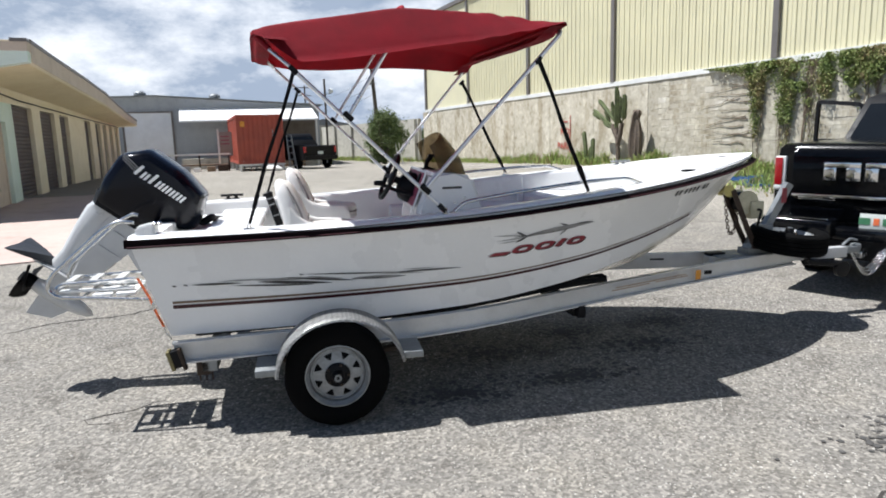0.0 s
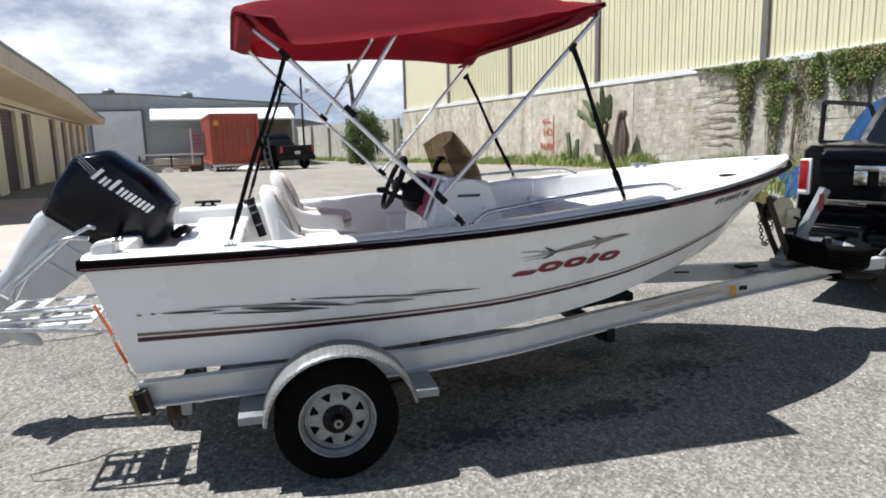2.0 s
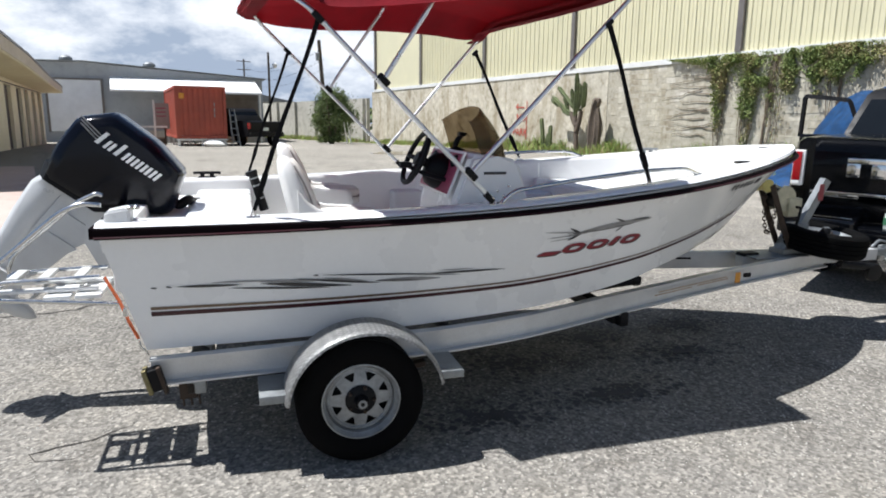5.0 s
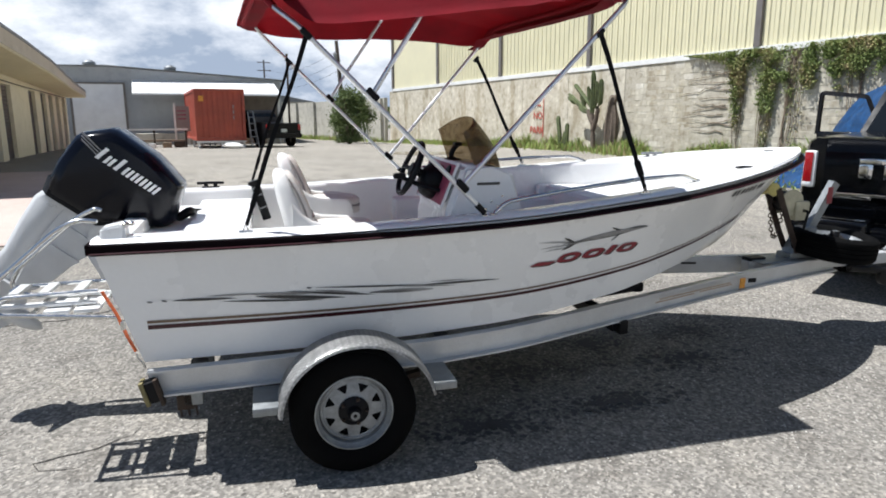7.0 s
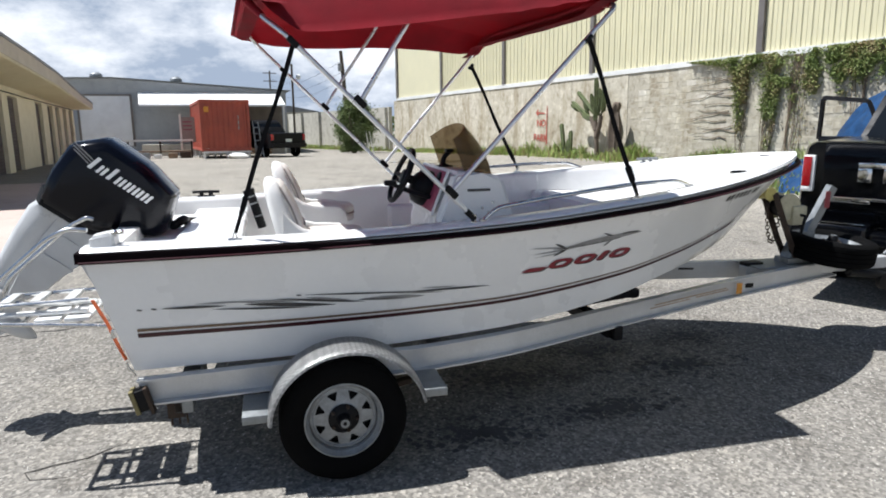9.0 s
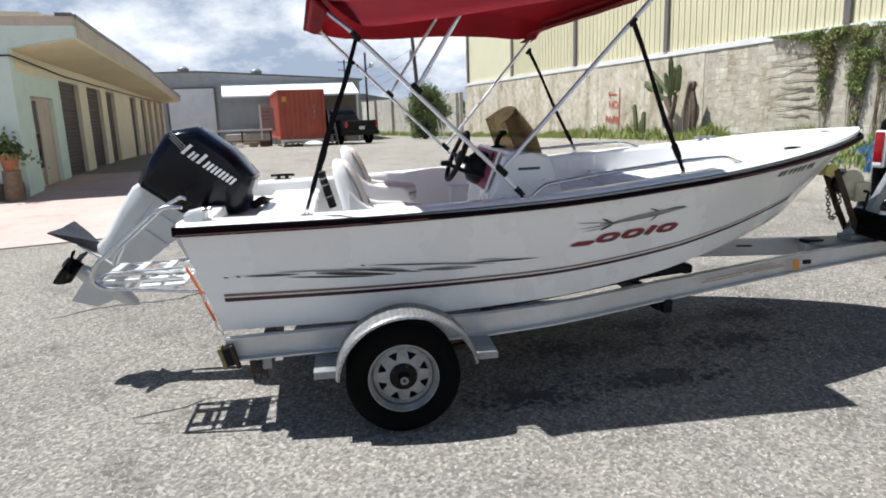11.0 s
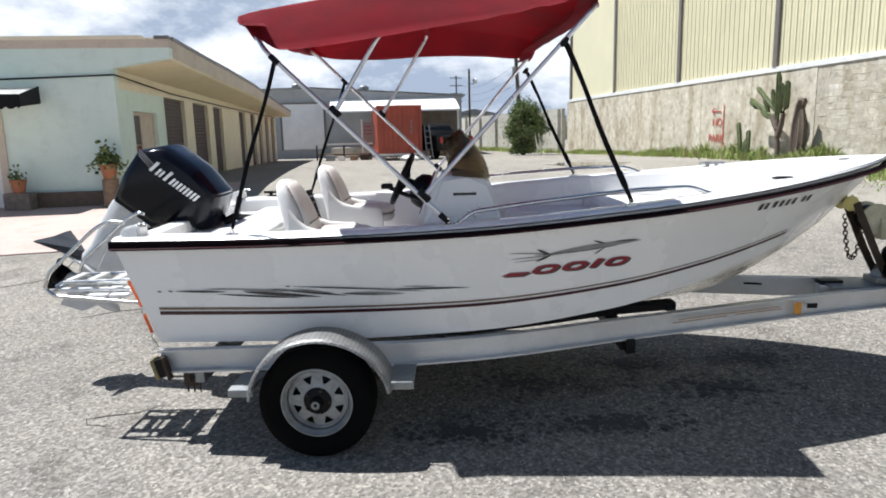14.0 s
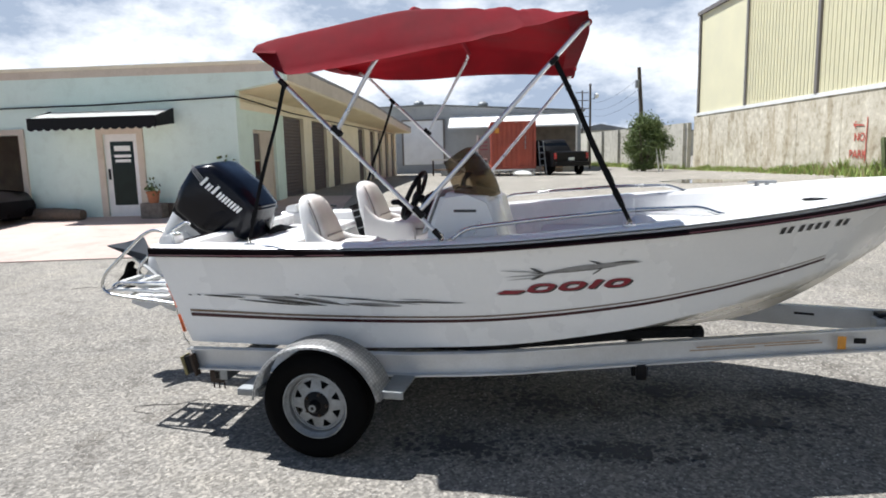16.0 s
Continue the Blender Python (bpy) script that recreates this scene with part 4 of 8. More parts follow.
# rub rail: dark band with a maroon insert, both sides
def rail_band(z_off, h, out, mat, name, label, taper=1.0):
    bm = bmesh.new()
    for sd in (-1, 1):
        pts = []
        for u in [i / 60 for i in range(61)]:
            s = hull_curves(u)[0]
            a = hull_curves(min(1, u + 0.01))[0] - hull_curves(max(0, u - 0.01))[0]
            nrm = Vector((a.y * 1.0, -a.x, 0)).normalized() * -1
            pts.append((s, Vector((nrm.x, nrm.y, 0)), curve_at((0, 0.12, 0.35, 1), (1, 0.85 + 0.15 * taper, taper, taper), u), curve_at((0, 0.3, 0.6, 1), (0.0, 0.008, 0.004, 0.0), u)))
        rings = []
        for s, nr, tp, lift in pts:
            low, hh = z_off - h + lift, h * tp
            o = Vector((s.x, s.y, s.z)) + nr * 0.0
            ring = []
            for dz, q in ((low + hh, 0.0), (low + hh, out), (low + hh * 0.5, out * 1.25), (low, out), (low, 0.0)):
                p = o + nr * q
                ring.append((p.x, sd * max(0.0, p.y), p.z + dz))
            rings.append(ring)
        grid_faces(bm, rings, True, True)
    for sd in (0,):
        s = hull_curves(0)[0]
        box(bm, (-0.012, 0, s.z + z_off - h / 2), (0.03, 2 * s.y, h))
    part(name, bm, mat, boat, label, smooth=40)


rail_band(0.006, 0.052, 0.024, M_RUB_DARK, "rub_rail", "dark maroon rubber rub rail", 0.58)
rail_band(-0.030, 0.011, 0.031, M_RUB_RED, "rub_rail_insert", "maroon rub rail insert")

# gunwale cap, inner liner, decks
CAP = 0.17
FORE_X, FLOOR_Z = 4.30, 0.86
RAMP_X, RAMP_Z = 3.18, 1.245      # aft edge and height of the bow platform


def inner_y(x):
    """Half width of the cockpit opening, closing in a round end at the bow."""
    y = curve_at(S_XS, S_YS, x) - CAP
    if x > 3.30:
        y *= max(0.0, 1 - ((x - 3.30) / (FORE_X - 3.30)) ** 3.6) ** 0.5
    return max(0.0, y)


bm = bmesh.new()
us = [i / 300 for i in range(301)]
for sd in (-1, 1):
    rings = []
    for u in us:
        s = hull_curves(u)[0]
        if s.x > FORE_X + 0.004:
            break
        iy = inner_y(s.x)
        e = min(1.0, iy / 0.05)
        if s.x < RAMP_X + 0.02:
            foot = (max(s.x, 0.16), sd * min(iy - 0.05, abs(hull_at(max(s.x, 0.2), FLOOR_Z + 0.02).y) - 0.05), FLOOR_Z)
        else:
            foot = (s.x - 0.02 * (1 - e), sd * max(0.0, iy - 0.004), RAMP_Z - 0.004)
        rings.append([(s.x, sd * (s.y + 0.004), s.z + 0.010), (s.x, sd * (s.y - 0.02), s.z + 0.028), (s.x, sd * (iy + 0.02 * e), s.z + 0.028), (s.x, sd * (iy + 0.004 * e), s.z + 0.018), (s.x, sd * iy, s.z - 0.004), foot])
    grid_faces(bm, rings)
part("gunwale", bm, M_GEL, boat, "white gunwale and inner liner", smooth=50)
# foredeck, crowned, flush with the gunwale
bm = bmesh.new()
rings = []
for u in us:
    s = hull_curves(u)[0]
    if s.x < FORE_X - 0.012:
        continue
    w = max(0.002, s.y + 0.004)
    rings.append([(s.x, w * t, s.z + (0.010 if abs(t) == 1 else 0.028)) for t in (-1, -0.97, -0.85, -0.5, 0, 0.5, 0.85, 0.97, 1)])
rows = grid_faces(bm, rings)
# bow platform with its aft face
ramp = []
for x in np.linspace(RAMP_X, FORE_X, 24):
    w = max(0.004, inner_y(x) - 0.01)
    ramp.append([(x, t * w, RAMP_Z + 0.006 * (1 - t * t)) for t in (-1, -0.6, -0.2, 0.2, 0.6, 1)])
ramp.insert(0, [(RAMP_X - 0.025, y, z - 0.025) for x, y, z in ramp[0]])
ramp.insert(0, [(RAMP_X - 0.03, y * 0.9, FLOOR_Z) for x, y, z in ramp[0]])
grid_faces(bm, ramp)
part("foredeck", bm, M_DECK, boat, "white moulded foredeck", smooth=40)
bm = bmesh.new()
k = 26
grid_faces(bm, [[(x, t * min(curve_at(S_XS, S_YS, x) - CAP - 0.03, abs(hull_at(max(float(x), 0.25), FLOOR_Z + 0.02).y) - 0.03), FLOOR_Z + 0.002) for t in (-1, -0.5, 0, 0.5, 1)] for x in np.linspace(0.15, RAMP_X, k)])
part("cockpit_floor", bm, M_DECK, boat, "white cockpit sole")
# aft deck with splash well and corner boxes
bm = bmesh.new()
box(bm, (0.33, 0.0, 1.02), (0.62, 1.62, 0.30), bevel=0.03)
part("aft_deck", bm, M_DECK, boat, "white aft deck box")
bm = bmesh.new()
box(bm, (0.07, 0.0, 1.18), (0.13, 1.9, 0.14), bevel=0.02)
part("transom_top", bm, M_GEL, boat)
for sd in (-1, 1):
    bm = bmesh.new()
    prism(bm, [(0.0, 1.20), (0.125, 1.20), (0.125, 1.335), (0.11, 1.345), (0.01, 1.325)], 0.12, pose(0.03, sd * 0.93, 0))
    bmesh.ops.bevel(bm, geom=bm.edges[:], offset=0.012, segments=2, affect="EDGES")
    part("corner_box", bm, M_GEL, boat)
    for x in (0.155, 0.185):
        part("fitting", one(lathe, [(0.016, 0), (0.016, 0.012), (0.008, 0.02), (0.001, 0.022)], 12, pose(x, sd * 0.97, 1.335)), M_STAINLESS, boat, "stainless deck fitting")
# full-width stern bench: overhanging lid on a recessed base
part("bench_base", one(box, (0.53, 0.0, 1.00), (0.30, 1.66, 0.28), None, 0.02), M_GEL, boat, "white moulded bench base")
part("bench_lid", one(box, (0.545, 0.0, 1.168), (0.39, 1.76, 0.065), None, 0.028, 3), M_GEL, boat, "white moulded stern bench lid")
# pocket on the liner, hatch in the platform
part("side_pocket", one(box, (3.15, 0.74, 1.21), (0.085, 0.08, 0.10), None, 0.012), M_GEL, boat, "small white moulded pocket")
part("side_bench", one(box, (2.82, 0.66, 1.01), (0.74, 0.36, 0.31), None, 0.02), M_DECK, boat, "white moulded side bench")
part("step_box", one(box, (1.99, 0.88, 1.01), (0.25, 0.22, 0.31), None, 0.02), M_DECK, boat, "white moulded step box")


# vinyl graphics on the topsides
def strip(bm, pts, side=-1, lift=0.004):
    """pts: x, z centre, height"""
    a = [hull_at(x, z + h / 2, lift, side) for x, z, h in pts]
    b = [hull_at(x, z - h / 2, lift, side) for x, z, h in pts]
    grid_faces(bm, [a, b])


ST_X = (0.20, 0.8, 1.4, 2.0, 2.6, 3.1, 3.6, 4.0, 4.32)
ST_Z = (0.795, 0.795, 0.80, 0.815, 0.855, 0.91, 0.985, 1.065, 1.14)
xs = np.linspace(0.21, 4.25, 60)


def taper(x, a, b, w0, w1):
    t = (x - a) / (b - a)
    return w0 + (w1 - w0) * t


bm = bmesh.new()
strip(bm, [(x, curve_at(ST_X, ST_Z, x) + taper(x, 0.2, 4.3, 0.024, 0.018), taper(x, 0.2, 4.3, 0.016, 0.005)) for x in xs])
part("stripe", bm, M_STRIPE_TAN, boat, "tan waterline stripe", smooth=0)
bm = bmesh.new()
strip(bm, [(x, curve_at(ST_X, ST_Z, x) - 0.006, taper(x, 0.2, 4.3, 0.025, 0.016)) for x in xs])
part("stripe", bm, M_STRIPE_RED, boat, "dark red waterline stripe", smooth=0)


def swoosh(x0, x1, z0, z1, w, mat, bow=0.0, n=30):
    bm = bmesh.new()
    pts = []
    for i in range(n + 1):
        t = i / n
        pts.append((x0 + (x1 - x0) * t, z0 + (z1 - z0) * t + bow * math.sin(math.pi * t), max(0.0015, w * math.sin(math.pi * t) ** 0.7)))
    strip(bm, pts, lift=0.005)
    part("decal", bm, mat, boat, smooth=0)


for a in ((0.22, 0.25, 0.933, 0.931, 0.008, M_DECAL_GREY, 0.0), (0.29, 0.32, 0.937, 0.932, 0.009, M_DECAL_GREY, 0.0), (0.34, 0.66, 0.934, 0.930, 0.015, M_DECAL_GREY, 0.0),
          (0.51, 0.82, 0.949, 0.947, 0.009, M_DECAL_LIGHT, 0.0), (0.59, 1.11, 0.914, 0.888, 0.012, M_DECAL_GREY, 0.0), (0.75, 1.23, 0.931, 0.893, 0.022, M_DECAL_GREY, 0.0),
          (0.72, 1.07, 0.945, 0.932, 0.016, M_DECAL_LIGHT, 0.0), (0.92, 1.39, 0.950, 0.898, 0.015, M_DECAL_GREY, 0.0), (1.07, 1.31, 0.947, 0.916, 0.012, M_DECAL_LIGHT, 0.0),
          (1.36, 1.73, 0.913, 0.906, 0.025, M_DECAL_LIGHT, 0.0), (1.36, 1.61, 0.910, 0.904, 0.011, M_DECAL_GREY, 0.0), (1.07, 1.71, 0.963, 0.933, 0.010, M_DECAL_GREY, 0.0),
          (1.50, 1.85, 0.940, 0.919, 0.010, M_DECAL_LIGHT, 0.0), (1.66, 2.12, 0.936, 0.936, 0.013, M_DECAL_GREY, 0.0), (1.71, 1.92, 0.953, 0.951, 0.006, M_DECAL_LIGHT, 0.0),
          (1.02, 1.05, 0.965, 0.963, 0.009, M_DECAL_GREY, 0.0),
          (2.55, 3.14, 1.125, 1.190, 0.030, M_DECAL_LIGHT, 0.006), (2.50, 3.0, 1.128, 1.165, 0.012, M_DECAL_GREY, -0.006), (2.90, 3.12, 1.168, 1.196, 0.014, M_DECAL_GREY, 0.006),
          (2.34, 2.62, 1.148, 1.133, 0.007, M_DECAL_LIGHT, 0.0), (2.36, 2.66, 1.108, 1.126, 0.007, M_DECAL_LIGHT, 0.0), (2.51, 2.60, 1.165, 1.125, 0.016, M_DECAL_GREY, 0.0), (2.51, 2.60, 1.088, 1.125, 0.016, M_DECAL_GREY, 0.0),
          (2.84, 2.96, 1.205, 1.165, 0.012, M_DECAL_GREY, 0.0), (2.86, 2.92, 1.115, 1.155, 0.010, M_DECAL_GREY, 0.0), (2.38, 2.58, 1.088, 1.106, 0.005, M_DECAL_LIGHT, 0.0)):
    swoosh(*a[:6], bow=a[6])


def slant_plate(x0, x1, z0, h, mat, lean=0.05, lift=0.006):
    """A slanted plain badge on the topsides."""
    bm = bmesh.new()
    cols = [x0 + (x1 - x0) * i / 4 for i in range(5)]
    grid_faces(bm, [[hull_at(x + lean * (z - z0) / h, z, lift) for x in cols] for z in (z0, z0 + h / 2, z0 + h)])
    part("badge", bm, mat, boat, smooth=0)


def slant_ring(x0, x1, z0, h, mat, lean=0.05, lift=0.006, wall=0.034, low=0.015):
    """A slanted rounded ring: plain badge shape on the topsides."""
    bm = bmesh.new()
    cx, cz, rx, rz = (x0 + x1) / 2, z0 + h / 2, (x1 - x0) / 2, h / 2
    rings = []
    for k in range(29):
        a = 2 * math.pi * k / 28
        c, q = math.cos(a), math.sin(a)
        c, q = math.copysign(abs(c) ** 0.7, c), math.copysign(abs(q) ** 0.7, q)
        row = []
        for ax, az in ((rx, rz), (rx - wall, rz - low)):
            z = cz + az * q
            row.append(hull_at(cx + ax * c + lean * (z - z0) / h, z, lift))
        rings.append(row)
    grid_faces(bm, rings)
    part("badge", bm, mat, boat, smooth=0)


for k, (x0, x1, ring) in enumerate(((2.305, 2.43, False), (2.47, 2.615, True), (2.65, 2.79, True), (2.83, 2.872, False), (2.91, 3.045, True))):
    z = 0.998 + (x0 - 2.305) * 0.052
    h = 0.058 if k else 0.024
    for dx, dz, mat, lift in ((0.012, -0.007, M_DECAL_GREY, 0.0045), (0.0, 0.0, M_DECAL_RED, 0.006)):
        if ring:
            slant_ring(x0 + dx, x1 + dx, z + dz, h, mat, 0.055, lift)
        else:
            slant_plate(x0 + dx, x1 + dx, z + dz, h, mat, 0.055, lift)
for k, x in enumerate((3.90, 3.945, 4.01, 4.06, 4.11, 4.16, 4.24, 4.285)):
    slant_plate(x, x + 0.026, 1.318 + (x - 3.90) * 0.07, 0.042, M_DECAL_GREY, 0.012)

# deck hardware
def cleat(x, y, z):
    bm = bmesh.new()
    tube(bm, arc_pts([(x - 0.10, y, z + 0.034), (x - 0.05, y, z + 0.036), (x + 0.05, y, z + 0.036), (x + 0.10, y, z + 0.034)], 0.02), 0.011, 8)
    for d in (-0.035, 0.035):
        tube(bm, [(x + d, y, z), (x + d, y, z + 0.036)], 0.016, 8)
    box(bm, (x, y, z + 0.004), (0.13, 0.035, 0.008))
    part("cleat", bm, M_BLACK if x < 1 else M_RIM, boat, "black deck cleat" if x < 1 else "dull grey deck cleat")


cleat(4.10, 0.575, 1.485)
bm = bmesh.new()
lathe(bm, [(0.075, 0), (0.075, 0.006), (0.05, 0.012), (0.001, 0.012)], 20, pose(4.13, -0.55, 1.496) @ Matrix.Diagonal((1.0, 0.42, 1, 1)))
part("chock", bm, M_BLACK, boat, "flat black oval deck fitting")
cleat(0.42, 0.95, 1.285)
bm = bmesh.new()
lathe(bm, [(0.045, 0), (0.045, 0.008), (0.03, 0.012), (0.001, 0.012)], 16, pose(4.82, 0.0, 1.56))
part("deck_plate", bm, M_BLACK, boat, "black round deck fitting")


def grab_rail(sd):
    """Low bent tube, straight in plan, from the console's edge to the foredeck."""
    line = lambda x: sd * (1.07 - 0.187 * (x - 2.07))
    deck = lambda x: curve_at(S_XS, S_ZS, x) + 0.028
    pts = [(x, line(x), z) for x, z in ((2.055, deck(2.055)), (2.14, 1.395), (2.54, 1.436), (3.10, 1.479), (3.46, 1.484), (3.572, deck(3.57)))]
    bm = bmesh.new()
    tube(bm, arc_pts(pts, 0.07, 6), 0.0125, 10)
    for x in (2.055, 3.572):
        lathe(bm, [(0.024, 0), (0.024, 0.008), (0.014, 0.012)], 12, pose(x, line(x), deck(x)))
    part("grab_rail", bm, M_STAINLESS, boat, "bent stainless grab rail")


grab_rail(-1)
grab_rail(1)

# ---- helm console, on the near side of the cockpit ----
console = thing("helm_console", BOAT, "white fibreglass helm console with smoked windscreen in the boat", "console")
CY0, CY1 = -0.86, -0.16
bm = bmesh.new()
side_prof = [(1.81, 0.86), (2.44, 0.86), (2.36, 1.18), (2.255, 1.548), (2.12, 1.572), (1.95, 1.585), (1.835, 1.29)]
prism(bm, side_prof, CY1 - CY0, pose(0, (CY0 + CY1) / 2, 0))
bmesh.ops.bevel(bm, geom=bm.edges[:], offset=0.03, segments=3, affect="EDGES")
part("body", bm, M_GEL, console, "white moulded console body", smooth=65)
bm = bmesh.new()
DASH = pose(1.885, (CY0 + CY1) / 2, 1.459, 0, 22.2, 0)
box(bm, (-0.010, 0, 0), (0.014, 0.635, 0.285), DASH, 0.02)
part("dash_rim", bm, M_GEL, console, "white moulded dash rim")
bm = bmesh.new()
box(bm, (-0.016, 0, 0), (0.014, 0.60, 0.25), DASH, 0.016)
part("dash_panel", bm, M_PINK, console, "dark pink-red dash panel")
bm = bmesh.new()
lathe(bm, [(0.112, 0.0), (0.112, 0.03), (0.10, 0.075), (0.06, 0.105), (0.001, 0.112)], 28, DASH @ pose(-0.02, -0.05, -0.012, 0, -90, 0))
part("helm_housing", bm, M_BLACK, console, "black helm housing")
for yy, zz in ((-0.22, 0.075), (0.20, 0.07)):
    bm = bmesh.new()
    lathe(bm, [(0.04, 0), (0.04, 0.012), (0.034, 0.016), (0.001, 0.014)], 16, DASH @ pose(-0.018, yy, zz, 0, -90, 0))
    part("gauge", bm, M_BLACK, console)
WHEEL = pose(1.70, -0.555, 1.545, 0, -65, 0)
bm = bmesh.new()
rings = []
for a in np.linspace(0, 2 * math.pi, 33):
    c = Vector((0.165 * math.cos(a), 0.165 * math.sin(a), 0))
    o = c.normalized()
    rings.append([WHEEL @ (c + o * 0.016 * math.cos(b) + Vector((0, 0, 0.016 * math.sin(b)))) for b in np.linspace(0, 2 * math.pi, 9)[:-1]])
grid_faces(bm, rings, True)
for a in (90, 210, 330):
    r = radians(a)
    tube(bm, [WHEEL @ Vector((0, 0, -0.03)), WHEEL @ Vector((0.16 * math.cos(r), 0.16 * math.sin(r), 0))], 0.016, 8)
lathe(bm, [(0.05, -0.04), (0.055, -0.02), (0.04, 0.0), (0.001, 0.005)], 16, WHEEL)
tube(bm, [WHEEL @ Vector((0, 0, -0.03)), WHEEL @ Vector((0, 0, -0.16))], 0.028, 10)
part("steering_wheel", bm, M_BLACK, console, "black steering wheel")
bm = bmesh.new()
tube(bm, arc_pts([(1.85, -0.70, 1.42), (1.72, -0.68, 1.46), (1.63, -0.66, 1.50)], 0.03), 0.014, 8)
box(bm, (1.61, -0.66, 1.512), (0.075, 0.05, 0.035), None, 0.015)
part("throttle", bm, M_BLACK, console, "black throttle lever")
# curved smoked screen
bm = bmesh.new()
rings = []
for f in (0.0, 0.2, 0.4, 0.6, 0.8, 0.92, 1.0):
    ring = []
    for k in range(33):
        a = math.pi * (k / 32 - 0.5)
        c = max(0.0, math.cos(a))
        aft, fwd = 2.04 - 0.075 * f, 2.268 - 0.183 * f + 0.035 * math.sin(math.pi * f)
        top = 1.76 + 0.094 * c ** 0.8
        ring.append((aft + (fwd - aft) * c ** 0.7, (CY0 + CY1) / 2 + math.sin(a) * (0.30 - 0.02 * f), 1.545 + (top - 1.545) * f))
    rings.append(ring)
# rolled lip along the top edge
rings.append([(x - 0.012, y, z + 0.002) for x, y, z in rings[-1]])
grid_faces(bm, rings)
bmesh.ops.solidify(bm, geom=bm.faces[:], thickness=0.005)
part("windscreen", bm, M_SMOKE, console, "curved smoked acrylic windscreen", smooth=60)
bm = bmesh.new()
lathe(bm, [(0.06, 0), (0.058, 0.012), (0.03, 0.02), (0.02, 0.026)], 14, pose(2.01, -0.40, 1.572))
tube(bm, arc_pts([(2.0, -0.40, 1.58), (2.01, -0.40, 1.64), (2.045, -0.40, 1.675)], 0.03), 0.017, 8)
box(bm, (2.045, -0.40, 1.68), (0.05, 0.06, 0.025), None, 0.01)
part("bracket", bm, M_BLACK, console, "black bracket on a bent stalk")
for x, z in ((2.12, 1.37), (2.19, 1.40), (2.16, 1.34)):
    bm = bmesh.new()
    lathe(bm, [(0.009, 0), (0.009, 0.005), (0.001, 0.007)], 10, pose(x, CY0 + 0.001, z, 90, 0, 0))
    part("screw", bm, M_STAINLESS, console)
bm = bmesh.new()
box(bm, (2.10, CY0 - 0.002, 1.475), (0.14, 0.008, 0.016), None, 0.003)
part("badge", bm, M_DECAL_GREY, console)


# ---- seats ----
SEAT_Z = (1.575, 1.565, 1.54, 1.48, 1.40, 1.32, 1.24, 1.16, 1.08, 0.98, 0.87)
SEAT_B = (0.900, 0.888, 0.880, 0.884, 0.900, 0.918, 0.936, 0.945, 0.952, 0.958, 0.96)
SEAT_F = (0.930, 0.955, 0.975, 1.00, 1.03, 1.06, 1.095, 1.15, 1.25, 1.40, 1.50)
SEAT_W = (0.06, 0.098, 0.13, 0.155, 0.172, 0.185, 0.195, 0.20, 0.20, 0.20, 0.20)


def seat_loft(bm, zs, back, front, half, n=28, k=0.55):
    """Upright loft with rounded oblong sections."""
    rings = []
    for z, a, b, w in zip(zs, back, front, half):
        cx, hx = (a + b) / 2, (b - a) / 2
        ring = []
        for i in range(n):
            t = 2 * math.pi * i / n
            c, q = math.cos(t), math.sin(t)
            ring.append((cx + hx * math.copysign(abs(c) ** k, c), w * math.copysign(abs(q) ** k, q), z))
        rings.append(ring)
    grid_faces(bm, rings, True, True)


